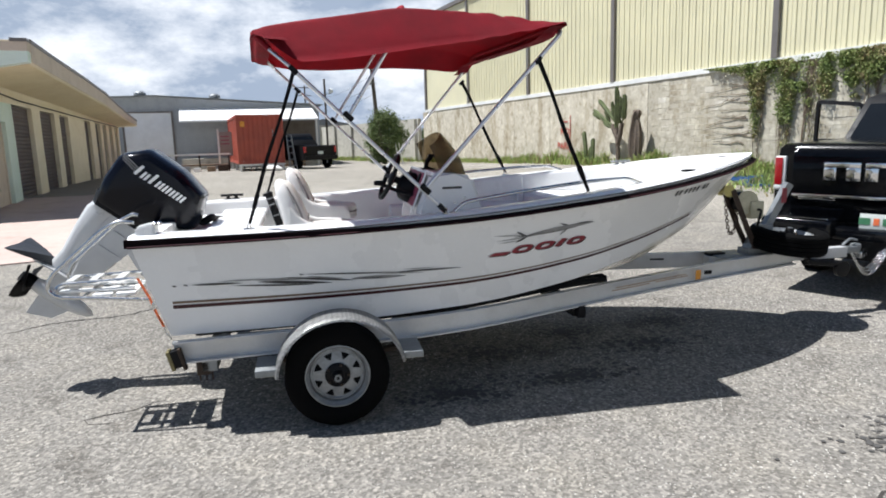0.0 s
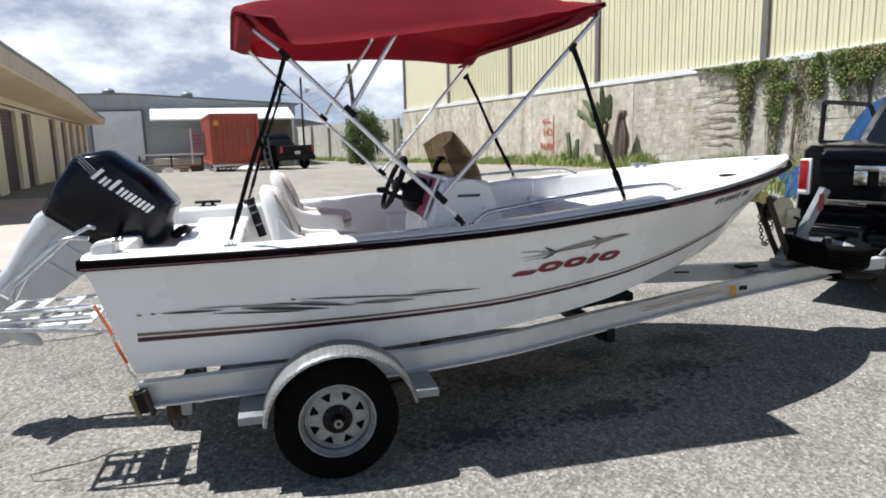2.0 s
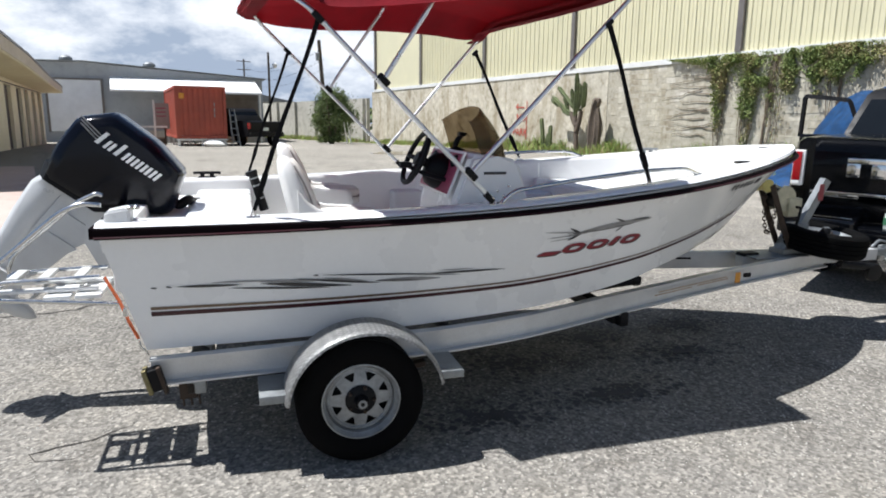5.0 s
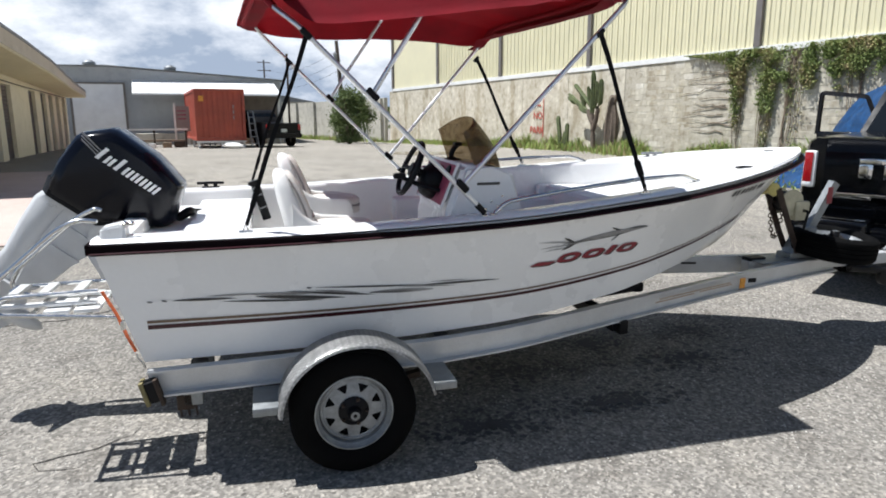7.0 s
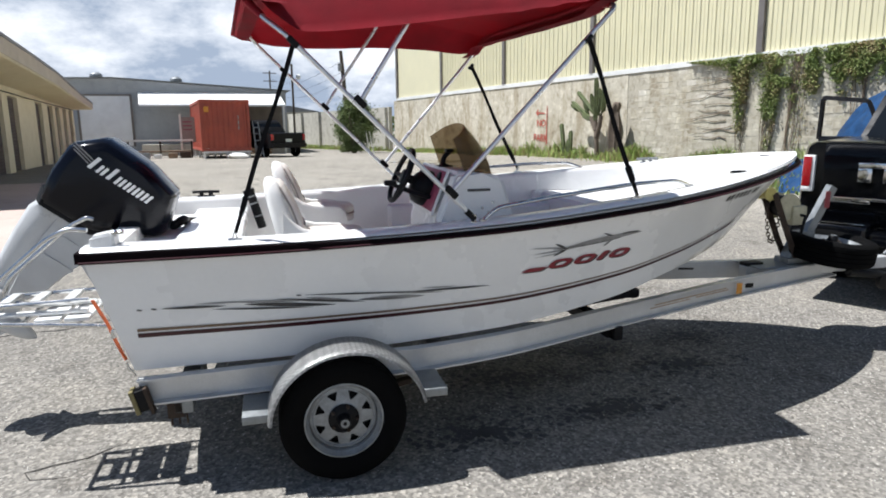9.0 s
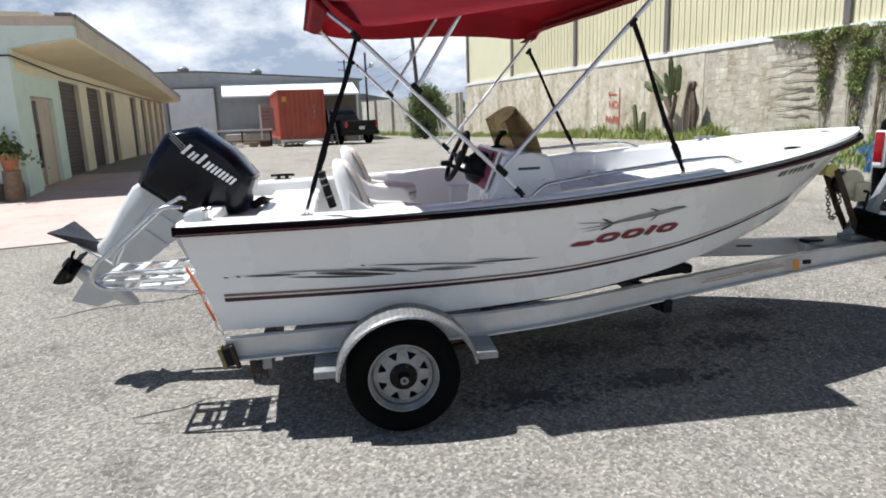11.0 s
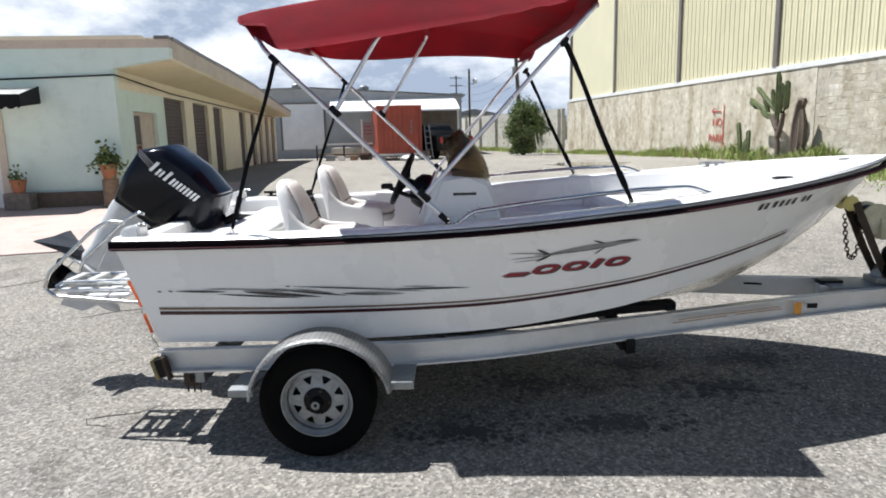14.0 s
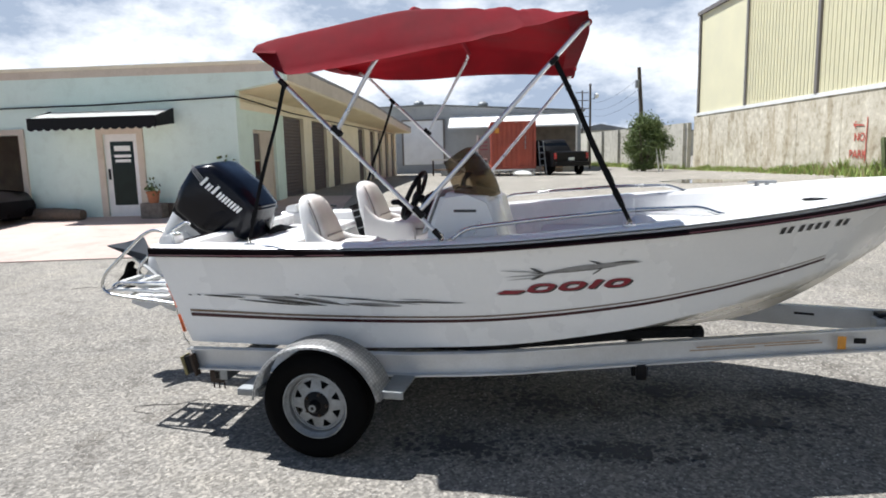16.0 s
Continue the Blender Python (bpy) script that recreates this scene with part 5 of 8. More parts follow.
def helm_seat(x, y, z):
    st = thing("bucket_seat", BOAT @ pose(x, y, z), "white moulded bucket seat with off-white vinyl cushions in the boat", "boat seat", "bucket seats in the boat")
    bm = bmesh.new()
    seat_loft(bm, SEAT_Z, SEAT_B, SEAT_F, SEAT_W)
    part("shell", bm, M_SEAT, st, "white moulded seat shell", smooth=70)
    # low arms sweep forward from the back
    for sgn in (-1, 1):
        bm = bmesh.new()
        rings = []
        for x, z in ((0.98, 1.40), (1.03, 1.335), (1.09, 1.29), (1.17, 1.265), (1.27, 1.258), (1.35, 1.252), (1.385, 1.235), (1.40, 1.19)):
            lo = 1.10
            rings.append([(x, sgn * 0.178 + dy, z + dz) for dy, dz in ((-0.030, -0.03), (-0.020, -0.006), (0, 0), (0.020, -0.006), (0.030, -0.03))] + [(x, sgn * 0.178 + 0.030, lo), (x, sgn * 0.178 - 0.030, lo)])
        grid_faces(bm, rings, True, True)
        part("arm", bm, M_SEAT, st, smooth=50)
    bm = bmesh.new()
    zs = [1.56 - 0.385 * i / 12 for i in range(13)]
    rz, rf, rw = SEAT_Z[::-1], SEAT_F[::-1], SEAT_W[::-1]
    bulge = [0.014 + 0.026 * math.sin(math.pi * min(1.0, 0.05 + i / 12.5)) for i in range(13)]
    fr = [curve_at(rz, rf, z) + b for z, b in zip(zs, bulge)]
    wd = [curve_at(rz, rw, z) * 0.86 for z in zs]
    seat_loft(bm, zs, [f - 0.075 for f in fr], fr, wd)
    bc = part("back_cushion", bm, M_VINYL, st, "off-white vinyl back cushion", smooth=70)
    bm = bmesh.new()
    for sgn in (-1, 1):
        tube(bm, [(f - 0.038, sgn * (w + 0.002), z) for f, w, z in list(zip(fr, wd, zs))[1:]], 0.006, 6)
    tube(bm, [(fr[8] + 0.001, -wd[8] * 0.85, zs[8]), (fr[8] + 0.003, 0, zs[8]), (fr[8] + 0.001, wd[8] * 0.85, zs[8])], 0.006, 6)
    part("piping", bm, M_PIPING, bc, "grey piping")
    bm = bmesh.new()
    for za, zb in ((1.13, 1.185), (1.19, 1.245)):
        seat_loft(bm, (za, za + 0.012, zb - 0.012, zb), (1.12, 1.11, 1.11, 1.12), (1.455, 1.47, 1.47, 1.455), (0.145, 0.152, 0.152, 0.145), k=0.5)
    cu = part("seat_cushion", bm, M_VINYL, st, "off-white vinyl seat cushion", smooth=50)
    bm = bmesh.new()
    seat_loft(bm, (1.184, 1.192), (1.108, 1.108), (1.474, 1.474), (0.155, 0.155), k=0.5)
    part("piping", bm, M_PIPING, cu, "grey piping")
    return st


helm_seat(0.0, -0.50, -0.022)
helm_seat(0.05, 0.50, 0.0)

# rod holders behind the seats
for x, y in ((0.785, 0.80),):
    rh = thing("rod_holder", BOAT, "black plastic rod holder tube behind a boat seat", "rod holder")
    part("tube", one(tube, [(x - 0.03, y, 1.33), (x + 0.05, y, 1.04)], 0.034, 12), M_BLACK, rh, "black plastic tube")
    part("rim", one(lathe, [(0.036, 0), (0.045, 0), (0.045, 0.03), (0.036, 0.03)], 14, pose(x - 0.032, y, 1.315, 0, -17, 0)), M_BLACK, rh)
    for dx, z in ((-0.018, 1.285), (-0.002, 1.23), (0.024, 1.13)):
        part("band", one(lathe, [(0.0345, 0), (0.037, 0), (0.037, 0.012), (0.0345, 0.012)], 14, pose(x + dx, y, z, 0, -17, 0)), M_GALV, rh, "grey band")

# ---- bimini top ----
bim = thing("bimini_top", BOAT, "red canvas bimini top on an aluminium bow frame above the boat", "boat canopy")
JY = 1.085
AFT_T, FRONT_T, MID_T = (0.93, 2.40), (2.83, 2.507), (1.75, 2.53)


def bow(foot, top, name, edge, dx, dz, r=0.0127, far=None, e=0.95, ef=None, inset=0.08):
    """One hoop: legs up both sides, across the beam in a cloth pocket along an edge of the canvas; far = top of the far leg if it differs."""
    (x0, z0), (x1, z1), (x2, z2) = foot, top, far or top
    a, b = (x1 - x0, z1 - z0), (x2 - x0, z2 - z0)
    ef = ef or e
    cross = [(x + dx, y, z + dz) for x, y, z in edge if abs(y) < 0.92]
    ends = [(x0, -JY, z0), (x0 + a[0] * e, -JY, z0 + a[1] * e), (x1, -JY + inset, z1)], [(x2, JY - inset, z2), (x0 + b[0] * ef, JY, z0 + b[1] * ef), (x0, JY, z0)]
    bm = bmesh.new()
    tube(bm, arc_pts(ends[0] + cross[2:-2:5] + ends[1], 0.06, 5), r, 10)
    part(name, bm, M_ALU, bim, "aluminium tube bow")
    part("pocket", one(tube, arc_pts([ends[0][2]] + cross[2:-2:5] + [ends[1][0]], 0.06, 5), r + 0.006, 10), M_CANVAS, bim, "red canvas sleeve over a bow", smooth=60)


def knuckle(x, y, z, ang, mat=None, s=1.0):
    bm = bmesh.new()
    box(bm, (0, 0, 0), (0.075 * s, 0.04 * s, 0.036 * s), BOAT_I @ pose(x, y, z, 0, ang, 0), 0.01)
    part("knuckle", bm, mat or M_BLACK, bim, "black nylon joint")


BOAT_I = Matrix()
for sd in (-1, 1):
    knuckle(1.87, sd * JY, 1.495, 45, s=1.1)
    knuckle(1.39, sd * JY, 1.975, 45)
    knuckle(1.07, sd * JY, 2.26, 45, s=0.9)
    knuckle(2.65, sd * JY, 2.31, -46, s=0.8)
    bm = bmesh.new()
    lathe(bm, [(0.022, 0), (0.022, 0.012), (0.014, 0.018), (0.014, 0.05)], 10, pose(2.0, sd * JY, 1.318))
    part("deck_mount", bm, M_STAINLESS, bim, "stainless deck mount")
    part("end_cap", one(tube, [(1.955, sd * JY, 1.389), (2.003, sd * JY, 1.342)], 0.018, 10), M_BLACK, bim, "black leg end cap")


def strap(a, b, w=0.026, slack=0.0, name="strap"):
    a, b = Vector(a), Vector(b)
    pts = []
    for k in range(11):
        t = k / 10
        p = a.lerp(b, t)
        p.z -= slack * math.sin(math.pi * t)
        p.x += 0.005 * math.sin(t * 8)
        pts.append(p)
    bm = bmesh.new()
    d = (b - a).normalized()
    wide = Vector((-d.z, 0, d.x)).normalized()

    def band(t0, t1, ww, th):
        rings = []
        for q in np.linspace(t0, t1, 9):
            p = a.lerp(b, q) + Vector((0.005 * math.sin(q * 8), 0, 0))
            tw = ww * (0.72 + 0.28 * abs(math.cos(q * 5)))
            rings.append([p + wide * sx * tw / 2 + Vector((0, sy * th / 2, 0)) for sx, sy in ((-1, -1), (1, -1), (1, 1), (-1, 1))])
        grid_faces(bm, rings, True, True)

    band(0, 1, w, 0.005)
    band(0.80, 0.90, w * 1.35, 0.016)
    band(0.30, 0.62, w * 0.9, 0.012)
    part(name, bm, M_STRAP, bim, "black webbing strap")


for sd in (-1, 1):
    strap((2.655, sd * JY, 2.31), (3.06, sd * 0.99, 1.42), 0.030)
    strap((1.07, sd * JY, 2.25), (0.73, sd * 1.03, 1.32), 0.024)
    for x, y in ((3.06, 0.99), (0.73, 1.03)):
        bm = bmesh.new()
        zz = curve_at(S_XS, S_ZS, x) + 0.025
        box(bm, (x, sd * y, zz + 0.006), (0.07, 0.03, 0.012), None, 0.004)
        tube(bm, [(x - 0.015, sd * y, zz), (x, sd * y, zz + 0.05), (x + 0.015, sd * y, zz)], 0.005, 6)
        part("eye_strap", bm, M_STAINLESS, bim, "stainless eye strap")

# canopy cloth: sagging hems, crowned over the bows
CX = (0.83, 0.93, 1.08, 1.4, 1.80, 2.3, 2.7, 2.84)
HEM_N = (2.445, 2.370, 2.305, 2.325, 2.375, 2.445, 2.515, 2.545)
HEM_F = (2.50, 2.475, 2.45, 2.44, 2.455, 2.445, 2.42, 2.43)
TOP_N = (2.535, 2.575, 2.61, 2.66, 2.70, 2.66, 2.60, 2.575)
TOP_C = (2.52, 2.59, 2.63, 2.675, 2.73, 2.68, 2.60, 2.55)
CLOTH_T = [0.0, 0.008, 0.016, 0.024, 0.032, 0.040, 0.050, 0.06, 0.066, 0.075, 0.09] + [0.12 + 0.76 * k / 16 for k in range(17)]
CLOTH_T += [1 - q for q in reversed(CLOTH_T[:11])]
bm = bmesh.new()
rings = []
rnd = random.Random(4)
for x in np.linspace(0.83, 2.84, 61):
    hn, hf, tn, tcn = (curve_at(CX, a, x) for a in (HEM_N, HEM_F, TOP_N, TOP_C))
    sag = 0.018 * math.sin((x - 0.9) / 0.95 * math.pi) ** 2
    xf = x - 0.14 * max(0, (x - 1.9) / 0.96) - 0.15 * max(0, 1 - (x - 0.83) / 0.6)      # far corners sit further aft
    ring = []
    for t in CLOTH_T:
        y = -1.14 + 2.28 * t
        if t < 0.06:
            y = -1.14 + 0.20 * t / 0.06
        elif t > 0.94:
            y = 1.14 - 0.20 * (1 - t) / 0.06
        else:
            y = -0.94 + 1.88 * (t - 0.06) / 0.88
        xx = x + (xf - x) * t
        side = max(0.0, (abs(y) - 0.74) / 0.40) ** 2
        xx += side * (0.09 * max(0.0, 1 - (x - 0.83) / 0.55) - 0.02 * max(0.0, 1 - (2.84 - x) / 0.30))
        if t < 0.06:
            z = hn + (tn - hn) * (t / 0.06) ** 0.85 * 0.80
        elif t > 0.94:
            z = hf + (tn - hf) * ((1 - t) / 0.06) ** 0.85 * 0.80
        else:
            q = (t - 0.06) / 0.88
            zl = hn + (tn - hn) * 0.80
            zr = hf + (tn - hf) * 0.80
            edge = zl + (zr - zl) * q
            z = edge + (tcn - edge) * math.sin(math.pi * q) ** 0.55 - sag * math.sin(math.pi * q)
        z += 0.004 * noise.noise(Vector((xx * 4, y * 4, 0.3)))
        # creases gather where the front corner pulls the cloth
        g = math.exp(-((xx - 2.45) / 0.30) ** 2 - ((t - 0.10) / 0.09) ** 2)
        z += 0.014 * g * math.sin(34 * (xx - 2.45) + 60 * t)
        # tension folds running from the aft corners along the skirt
        c = max(0.0, 1 - (xx - 0.86) / 0.55) * min(1.0, (xx - 0.86) / 0.06)
        out = 0.007 * c * math.sin(26 * (z - hn) / 0.25 - 9 * (xx - 0.86)) + 0.005 * noise.noise(Vector((xx * 7, z * 16, 2.0)))
        if t < 0.12:
            y -= out
        elif t > 0.88:
            y += out
        ring.append((xx, y, z))
    rings.append(ring)
fore_edge, aft_edge = rings[-1], rings[0]
mid_edge = min(rings, key=lambda r: abs(r[len(r) // 2][0] - 1.80))
# hems folded down round the end bows
rings.append([(x + 0.008, y, z - 0.085 * min(1.0, 0.25 + (y + 1.14) / 0.4, 0.45 + (1.14 - y) / 0.2)) for x, y, z in fore_edge])
rings.append([(x - 0.11, y * 0.995, z - 0.006) for x, y, z in rings[-1]])
rings.insert(0, [(x - 0.006, y, z - 0.03 * min(1.0, 0.2 + (1.14 - abs(y)) / 0.3)) for x, y, z in aft_edge])
rings.insert(0, [(x + 0.14, y * 0.99, z - 0.008) for x, y, z in rings[0]])
grid_faces(bm, rings)
bmesh.ops.solidify(bm, geom=bm.faces[:], thickness=0.006)
part("canvas", bm, M_CANVAS, bim, "red canvas canopy cloth", smooth=70)
bow((2.0, 1.345), AFT_T, "aft_bow", aft_edge, 0.03, -0.018, 0.0135, (0.815, 2.515), 0.91, 0.965, 0.18)
bow((1.87, 1.495), FRONT_T, "front_bow", fore_edge, -0.03, -0.03, 0.0135, (2.70, 2.45), 0.975)
bow((1.39, 1.975), MID_T, "middle_bow", mid_edge, 0.0, 0.004, 0.0127, (1.82, 2.61), 0.70, 0.35, 0.15)

# ---- outboard motor, tilted up on the transom ----
OUT = BOAT @ pose(-0.02, 0.0, 1.47, 0, 37.5, 0)
motor = thing("outboard_motor", OUT, "black outboard motor with silver-grey leg, tilted up on the transom", "outboard motor")
COWL_P = [(-0.295, -0.287), (-0.335, -0.10), (-0.33, 0.114), (-0.187, 0.254), (0.10, 0.245), (0.322, 0.185), (0.345, 0.10), (0.398, -0.045), (0.375, -0.095), (0.21, -0.185), (0.046, -0.288)]


def cowl_ring(y, k, dx=0.0):
    cx, cz = 0.02, -0.02
    return [((x - cx) * k + cx + dx, y, (z - cz) * k + cz) for x, z in COWL_P]


bm = bmesh.new()
grid_faces(bm, [cowl_ring(y, k) for y, k in ((-0.225, 0.72), (-0.21, 0.88), (-0.17, 0.97), (-0.08, 1.0), (0.08, 1.0), (0.17, 0.97), (0.21, 0.88), (0.225, 0.72))], True, True)
bmesh.ops.bevel(bm, geom=bm.edges[:], offset=0.014, segments=2, affect="EDGES")
part("cowl", bm, M_COWL, motor, "glossy black engine cowl", smooth=45)
bm = bmesh.new()
grid_faces(bm, [[((x - 0.02) * k + 0.02, y, z) for x, z in ((-0.30, -0.29), (-0.318, -0.20), (0.20, -0.20), (0.05, -0.295))] for y, k in ((-0.19, 0.9), (-0.12, 1.03), (0.12, 1.03), (0.19, 0.9))], True, True)
part("lower_cowl", bm, M_BLACK, motor, "black lower cowl")
part("latch", one(box, (-0.335, 0.0, -0.02), (0.03, 0.07, 0.05), None, 0.01), M_GALV, motor, "grey cowl latch")
# badge stripes on both flanks
for sd in (-1, 1):
    for k in range(7):
        bm = bmesh.new()
        x = -0.178 + k * 0.0575
        h = 0.084 if k in (0, 2) else 0.056
        lean = lambda u, v: (x + u + 0.26 * v, 0.060 + v)
        if k in (0, 2):     # tall plain bars between paired short ones
            slabs = ((0.008, 0.030, 0, h),)
        else:
            slabs = ((0, 0.017, 0, h), (0.028, 0.045, 0, h))
        for u0, u1, v0, v1 in slabs:
            prism(bm, [lean(u0, v0), lean(u1, v0), lean(u1, v1), lean(u0, v1)], 0.004, pose(0, sd * 0.2262, 0.0))
        part("badge", bm, M_WHITE, motor, "white block of a maker's badge" if k == 0 else "", smooth=0)
    for k in range(3):
        bm = bmesh.new()
        z = 0.135 - k * 0.018
        prism(bm, [(-0.30 + k * 0.01, z + 0.035), (-0.14, z), (-0.14, z + 0.005), (-0.30 + k * 0.01, z + 0.042)], 0.004, pose(0, sd * 0.2255, -0.03))
        part("pinstripe", bm, M_DECAL_LIGHT, motor, smooth=0)
# leg
bm = bmesh.new()
rings = []
for z, x0, x1, w in ((-0.27, -0.30, 0.02, 0.12), (-0.36, -0.335, -0.02, 0.105), (-0.55, -0.33, -0.09, 0.075), (-0.75, -0.31, -0.11, 0.06), (-0.90, -0.33, -0.09, 0.055)):
    rings.append([(x0, -w * 0.45, z), (x0 + 0.03, -w * 0.9, z), ((x0 + x1) / 2, -w, z), (x1 - 0.03, -w * 0.7, z), (x1, 0, z), (x1 - 0.03, w * 0.7, z), ((x0 + x1) / 2, w, z), (x0 + 0.03, w * 0.9, z), (x0, w * 0.45, z)])
grid_faces(bm, rings, True, True)
part("leg", bm, M_LEG, motor, "silver-grey motor leg", smooth=50)
for sd in (-1, 1):
    bm = bmesh.new()
    prism(bm, [(-0.16, -0.30), (0.13, -0.32), (0.15, -0.42), (0.07, -0.56), (0.03, -0.74), (-0.03, -0.86), (-0.14, -0.88), (-0.17, -0.6)], 0.022, pose(0, sd * 0.098, 0))
    bmesh.ops.bevel(bm, geom=bm.edges[:], offset=0.005, segments=1, affect="EDGES")
    part("swivel_bracket", bm, M_LEG, motor, "silver-grey ribbed swivel bracket")
    for za, zb in ((-0.40, -0.46), (-0.55, -0.63)):
        bm = bmesh.new()
        prism(bm, [(-0.12, za), (0.09, za - 0.01), (0.05, zb), (-0.12, zb + 0.02)], 0.012, pose(0, sd * 0.113, 0))
        part("rib", bm, M_LEG, motor)
bm = bmesh.new()
prism(bm, [(-0.34, -0.005), (0.0, -0.005), (0.0, 0.005), (-0.34, 0.005)], 0.20, pose(-0.08, 0, -0.90))
part("cavitation_plate", bm, M_LEG, motor)
# stabiliser foil: one swept delta
bm = bmesh.new()
rings = []
for y, xf, xb, th in ((-0.225, -0.575, -0.59, 0.004), (-0.16, -0.47, -0.59, 0.020), (-0.08, -0.34, -0.585, 0.036), (0.0, -0.22, -0.58, 0.044), (0.08, -0.34, -0.585, 0.036), (0.16, -0.47, -0.59, 0.020), (0.225, -0.575, -0.59, 0.004)):
    xm = xf * 0.7 + xb * 0.3
    rings.append([(xf, y, -0.885), (xm, y, -0.885 + th), (xb, y, -0.885), (xm, y, -0.885 - th * 0.5)])
grid_faces(bm, rings, True, True)
part("foil", bm, M_FOIL, motor, "dark grey hydrofoil stabiliser fin", smooth=20)
bm = bmesh.new()
rings = []
for x, r in ((0.13, 0.005), (0.10, 0.03), (0.03, 0.052), (-0.10, 0.062), (-0.28, 0.058), (-0.33, 0.05)):
    rings.append([(x, r * math.cos(a), -1.09 + r * math.sin(a)) for a in np.linspace(0, 2 * math.pi, 17)[:-1]])
grid_faces(bm, rings, True, True)
prism(bm, [(-0.27, -0.9), (-0.06, -0.9), (-0.02, -1.06), (-0.28, -1.06)], 0.05)
prism(bm, [(-0.27, -1.13), (-0.02, -1.13), (-0.10, -1.26), (-0.27, -1.32)], 0.014)
part("gearcase", bm, M_LEG, motor, "silver-grey gearcase and skeg", smooth=40)
prop = one(lathe, [(0.05, 0), (0.055, 0.03), (0.05, 0.09), (0.04, 0.11), (0.001, 0.11)], 16, pose(-0.335, 0, -1.09, 0, -90, 0))
for k in range(3):
    a = k * 2 * math.pi / 3 + 0.6
    rings = []
    for t in np.linspace(0, 1, 6):
        r = 0.045 + 0.125 * t
        w = 0.055 + 0.06 * math.sin(math.pi * min(1, t * 0.8 + 0.1))
        rings.append([(-0.39 + 0.035 * s, r * math.cos(a + s * w / r), -1.09 + r * math.sin(a + s * w / r)) for s in (-1, -0.3, 0.3, 1)])
    grid_faces(prop, rings)
bmesh.ops.solidify(prop, geom=[f for f in prop.faces if len(f.verts) == 4 and abs(f.calc_center_median().x + 0.39) < 0.04], thickness=0.004)
part("propeller", prop, M_BLACK, motor, "black three-blade propeller", smooth=40)
# clamp bracket stays with the transom
brk = thing("motor_bracket", BOAT, "grey transom bracket with tilt ram carrying the outboard", "motor bracket")
for sd in (-1, 1):
    bm = bmesh.new()
    prism(bm, [(0.06, 1.32), (0.12, 1.24), (-0.06, 1.22), (-0.08, 0.86), (-0.16, 0.84), (-0.24, 1.02), (-0.20, 1.26), (-0.05, 1.34)], 0.03, pose(0, sd * 0.13, 0))
    part("side_plate", bm, M_LEG, brk, "silver-grey clamp plate")
bm = bmesh.new()
tube(bm, [(-0.12, 0, 0.92), (-0.36, 0, 1.10)], 0.035, 12)
tube(bm, [(-0.30, 0, 1.05), (-0.42, 0, 1.16)], 0.018, 10)
part("tilt_ram", bm, M_GALV, brk)
bm = bmesh.new()
tube(bm, [(-0.12, -0.16, 1.27), (-0.12, 0.16, 1.27)], 0.03, 12)
part("tilt_tube", bm, M_GALV, brk)
bm = bmesh.new()
tube(bm, arc_pts([(0.26, 0.10, 1.18), (0.34, 0.14, 1.23), (0.34, 0.30, 1.19), (0.46, 0.5, 1.15)], 0.06), 0.03, 10)
part("cable_boot", bm, M_BLACK, brk, "black rigging hose")
# ---- boarding platform with tubular arms ----
plat = thing("swim_platform", BOAT, "stainless tube boarding platform with folded ladder on the transom", "swim platform")
for y in (-0.88, -0.50):
    bm = bmesh.new()
    tube(bm, arc_pts([(0.01 if y < -0.8 else -0.05, y, 1.345), (-0.08, y, 1.357), (-0.18, y, 1.31), (-0.51, y, 1.03), (-0.545, y, 0.94), (-0.49, y, 0.89), (0.06, y, 0.835)], 0.10, 6), 0.012, 10)
    part("arm", bm, M_STAINLESS, plat, "bent stainless tube arm")
for x, z in ((-0.51, 0.91), (-0.34, 0.88), (-0.08, 0.86)):
    bm = bmesh.new()
    tube(bm, [(x, -0.88, z), (x, -0.50, z)], 0.012, 8)
    part("rung", bm, M_STAINLESS, plat)
for k in range(2):
    bm = bmesh.new()
    y = -0.79 + k * 0.18
    box(bm, (-0.28, y, 0.905), (0.46, 0.055, 0.016), pose(0, 0, -0.0), 0.005)
    part("tread_slat", bm, M_WHITE, plat, "white plastic tread slat")
for x0, x1 in ((-0.29, -0.17), (-0.15, -0.03)):
    bm = bmesh.new()
    box(bm, ((x0 + x1) / 2, -0.69, 0.878), (x1 - x0, 0.36, 0.022), None, 0.006)
    part("deck_board", bm, M_WHITE, plat, "white plastic deck board")
for y in (-0.80, -0.58):
    bm = bmesh.new()
    tube(bm, arc_pts([(-0.04, y, 0.965), (-0.48, y, 0.955), (-0.52, y, 0.93)], 0.03), 0.011, 8)
    part("ladder_rail", bm, M_STAINLESS, plat)
for x in (-0.14, -0.30, -0.44):
    bm = bmesh.new()
    box(bm, (x, -0.69, 0.962), (0.05, 0.20, 0.02), None, 0.005)
    part("ladder_step", bm, M_TEAK, plat)

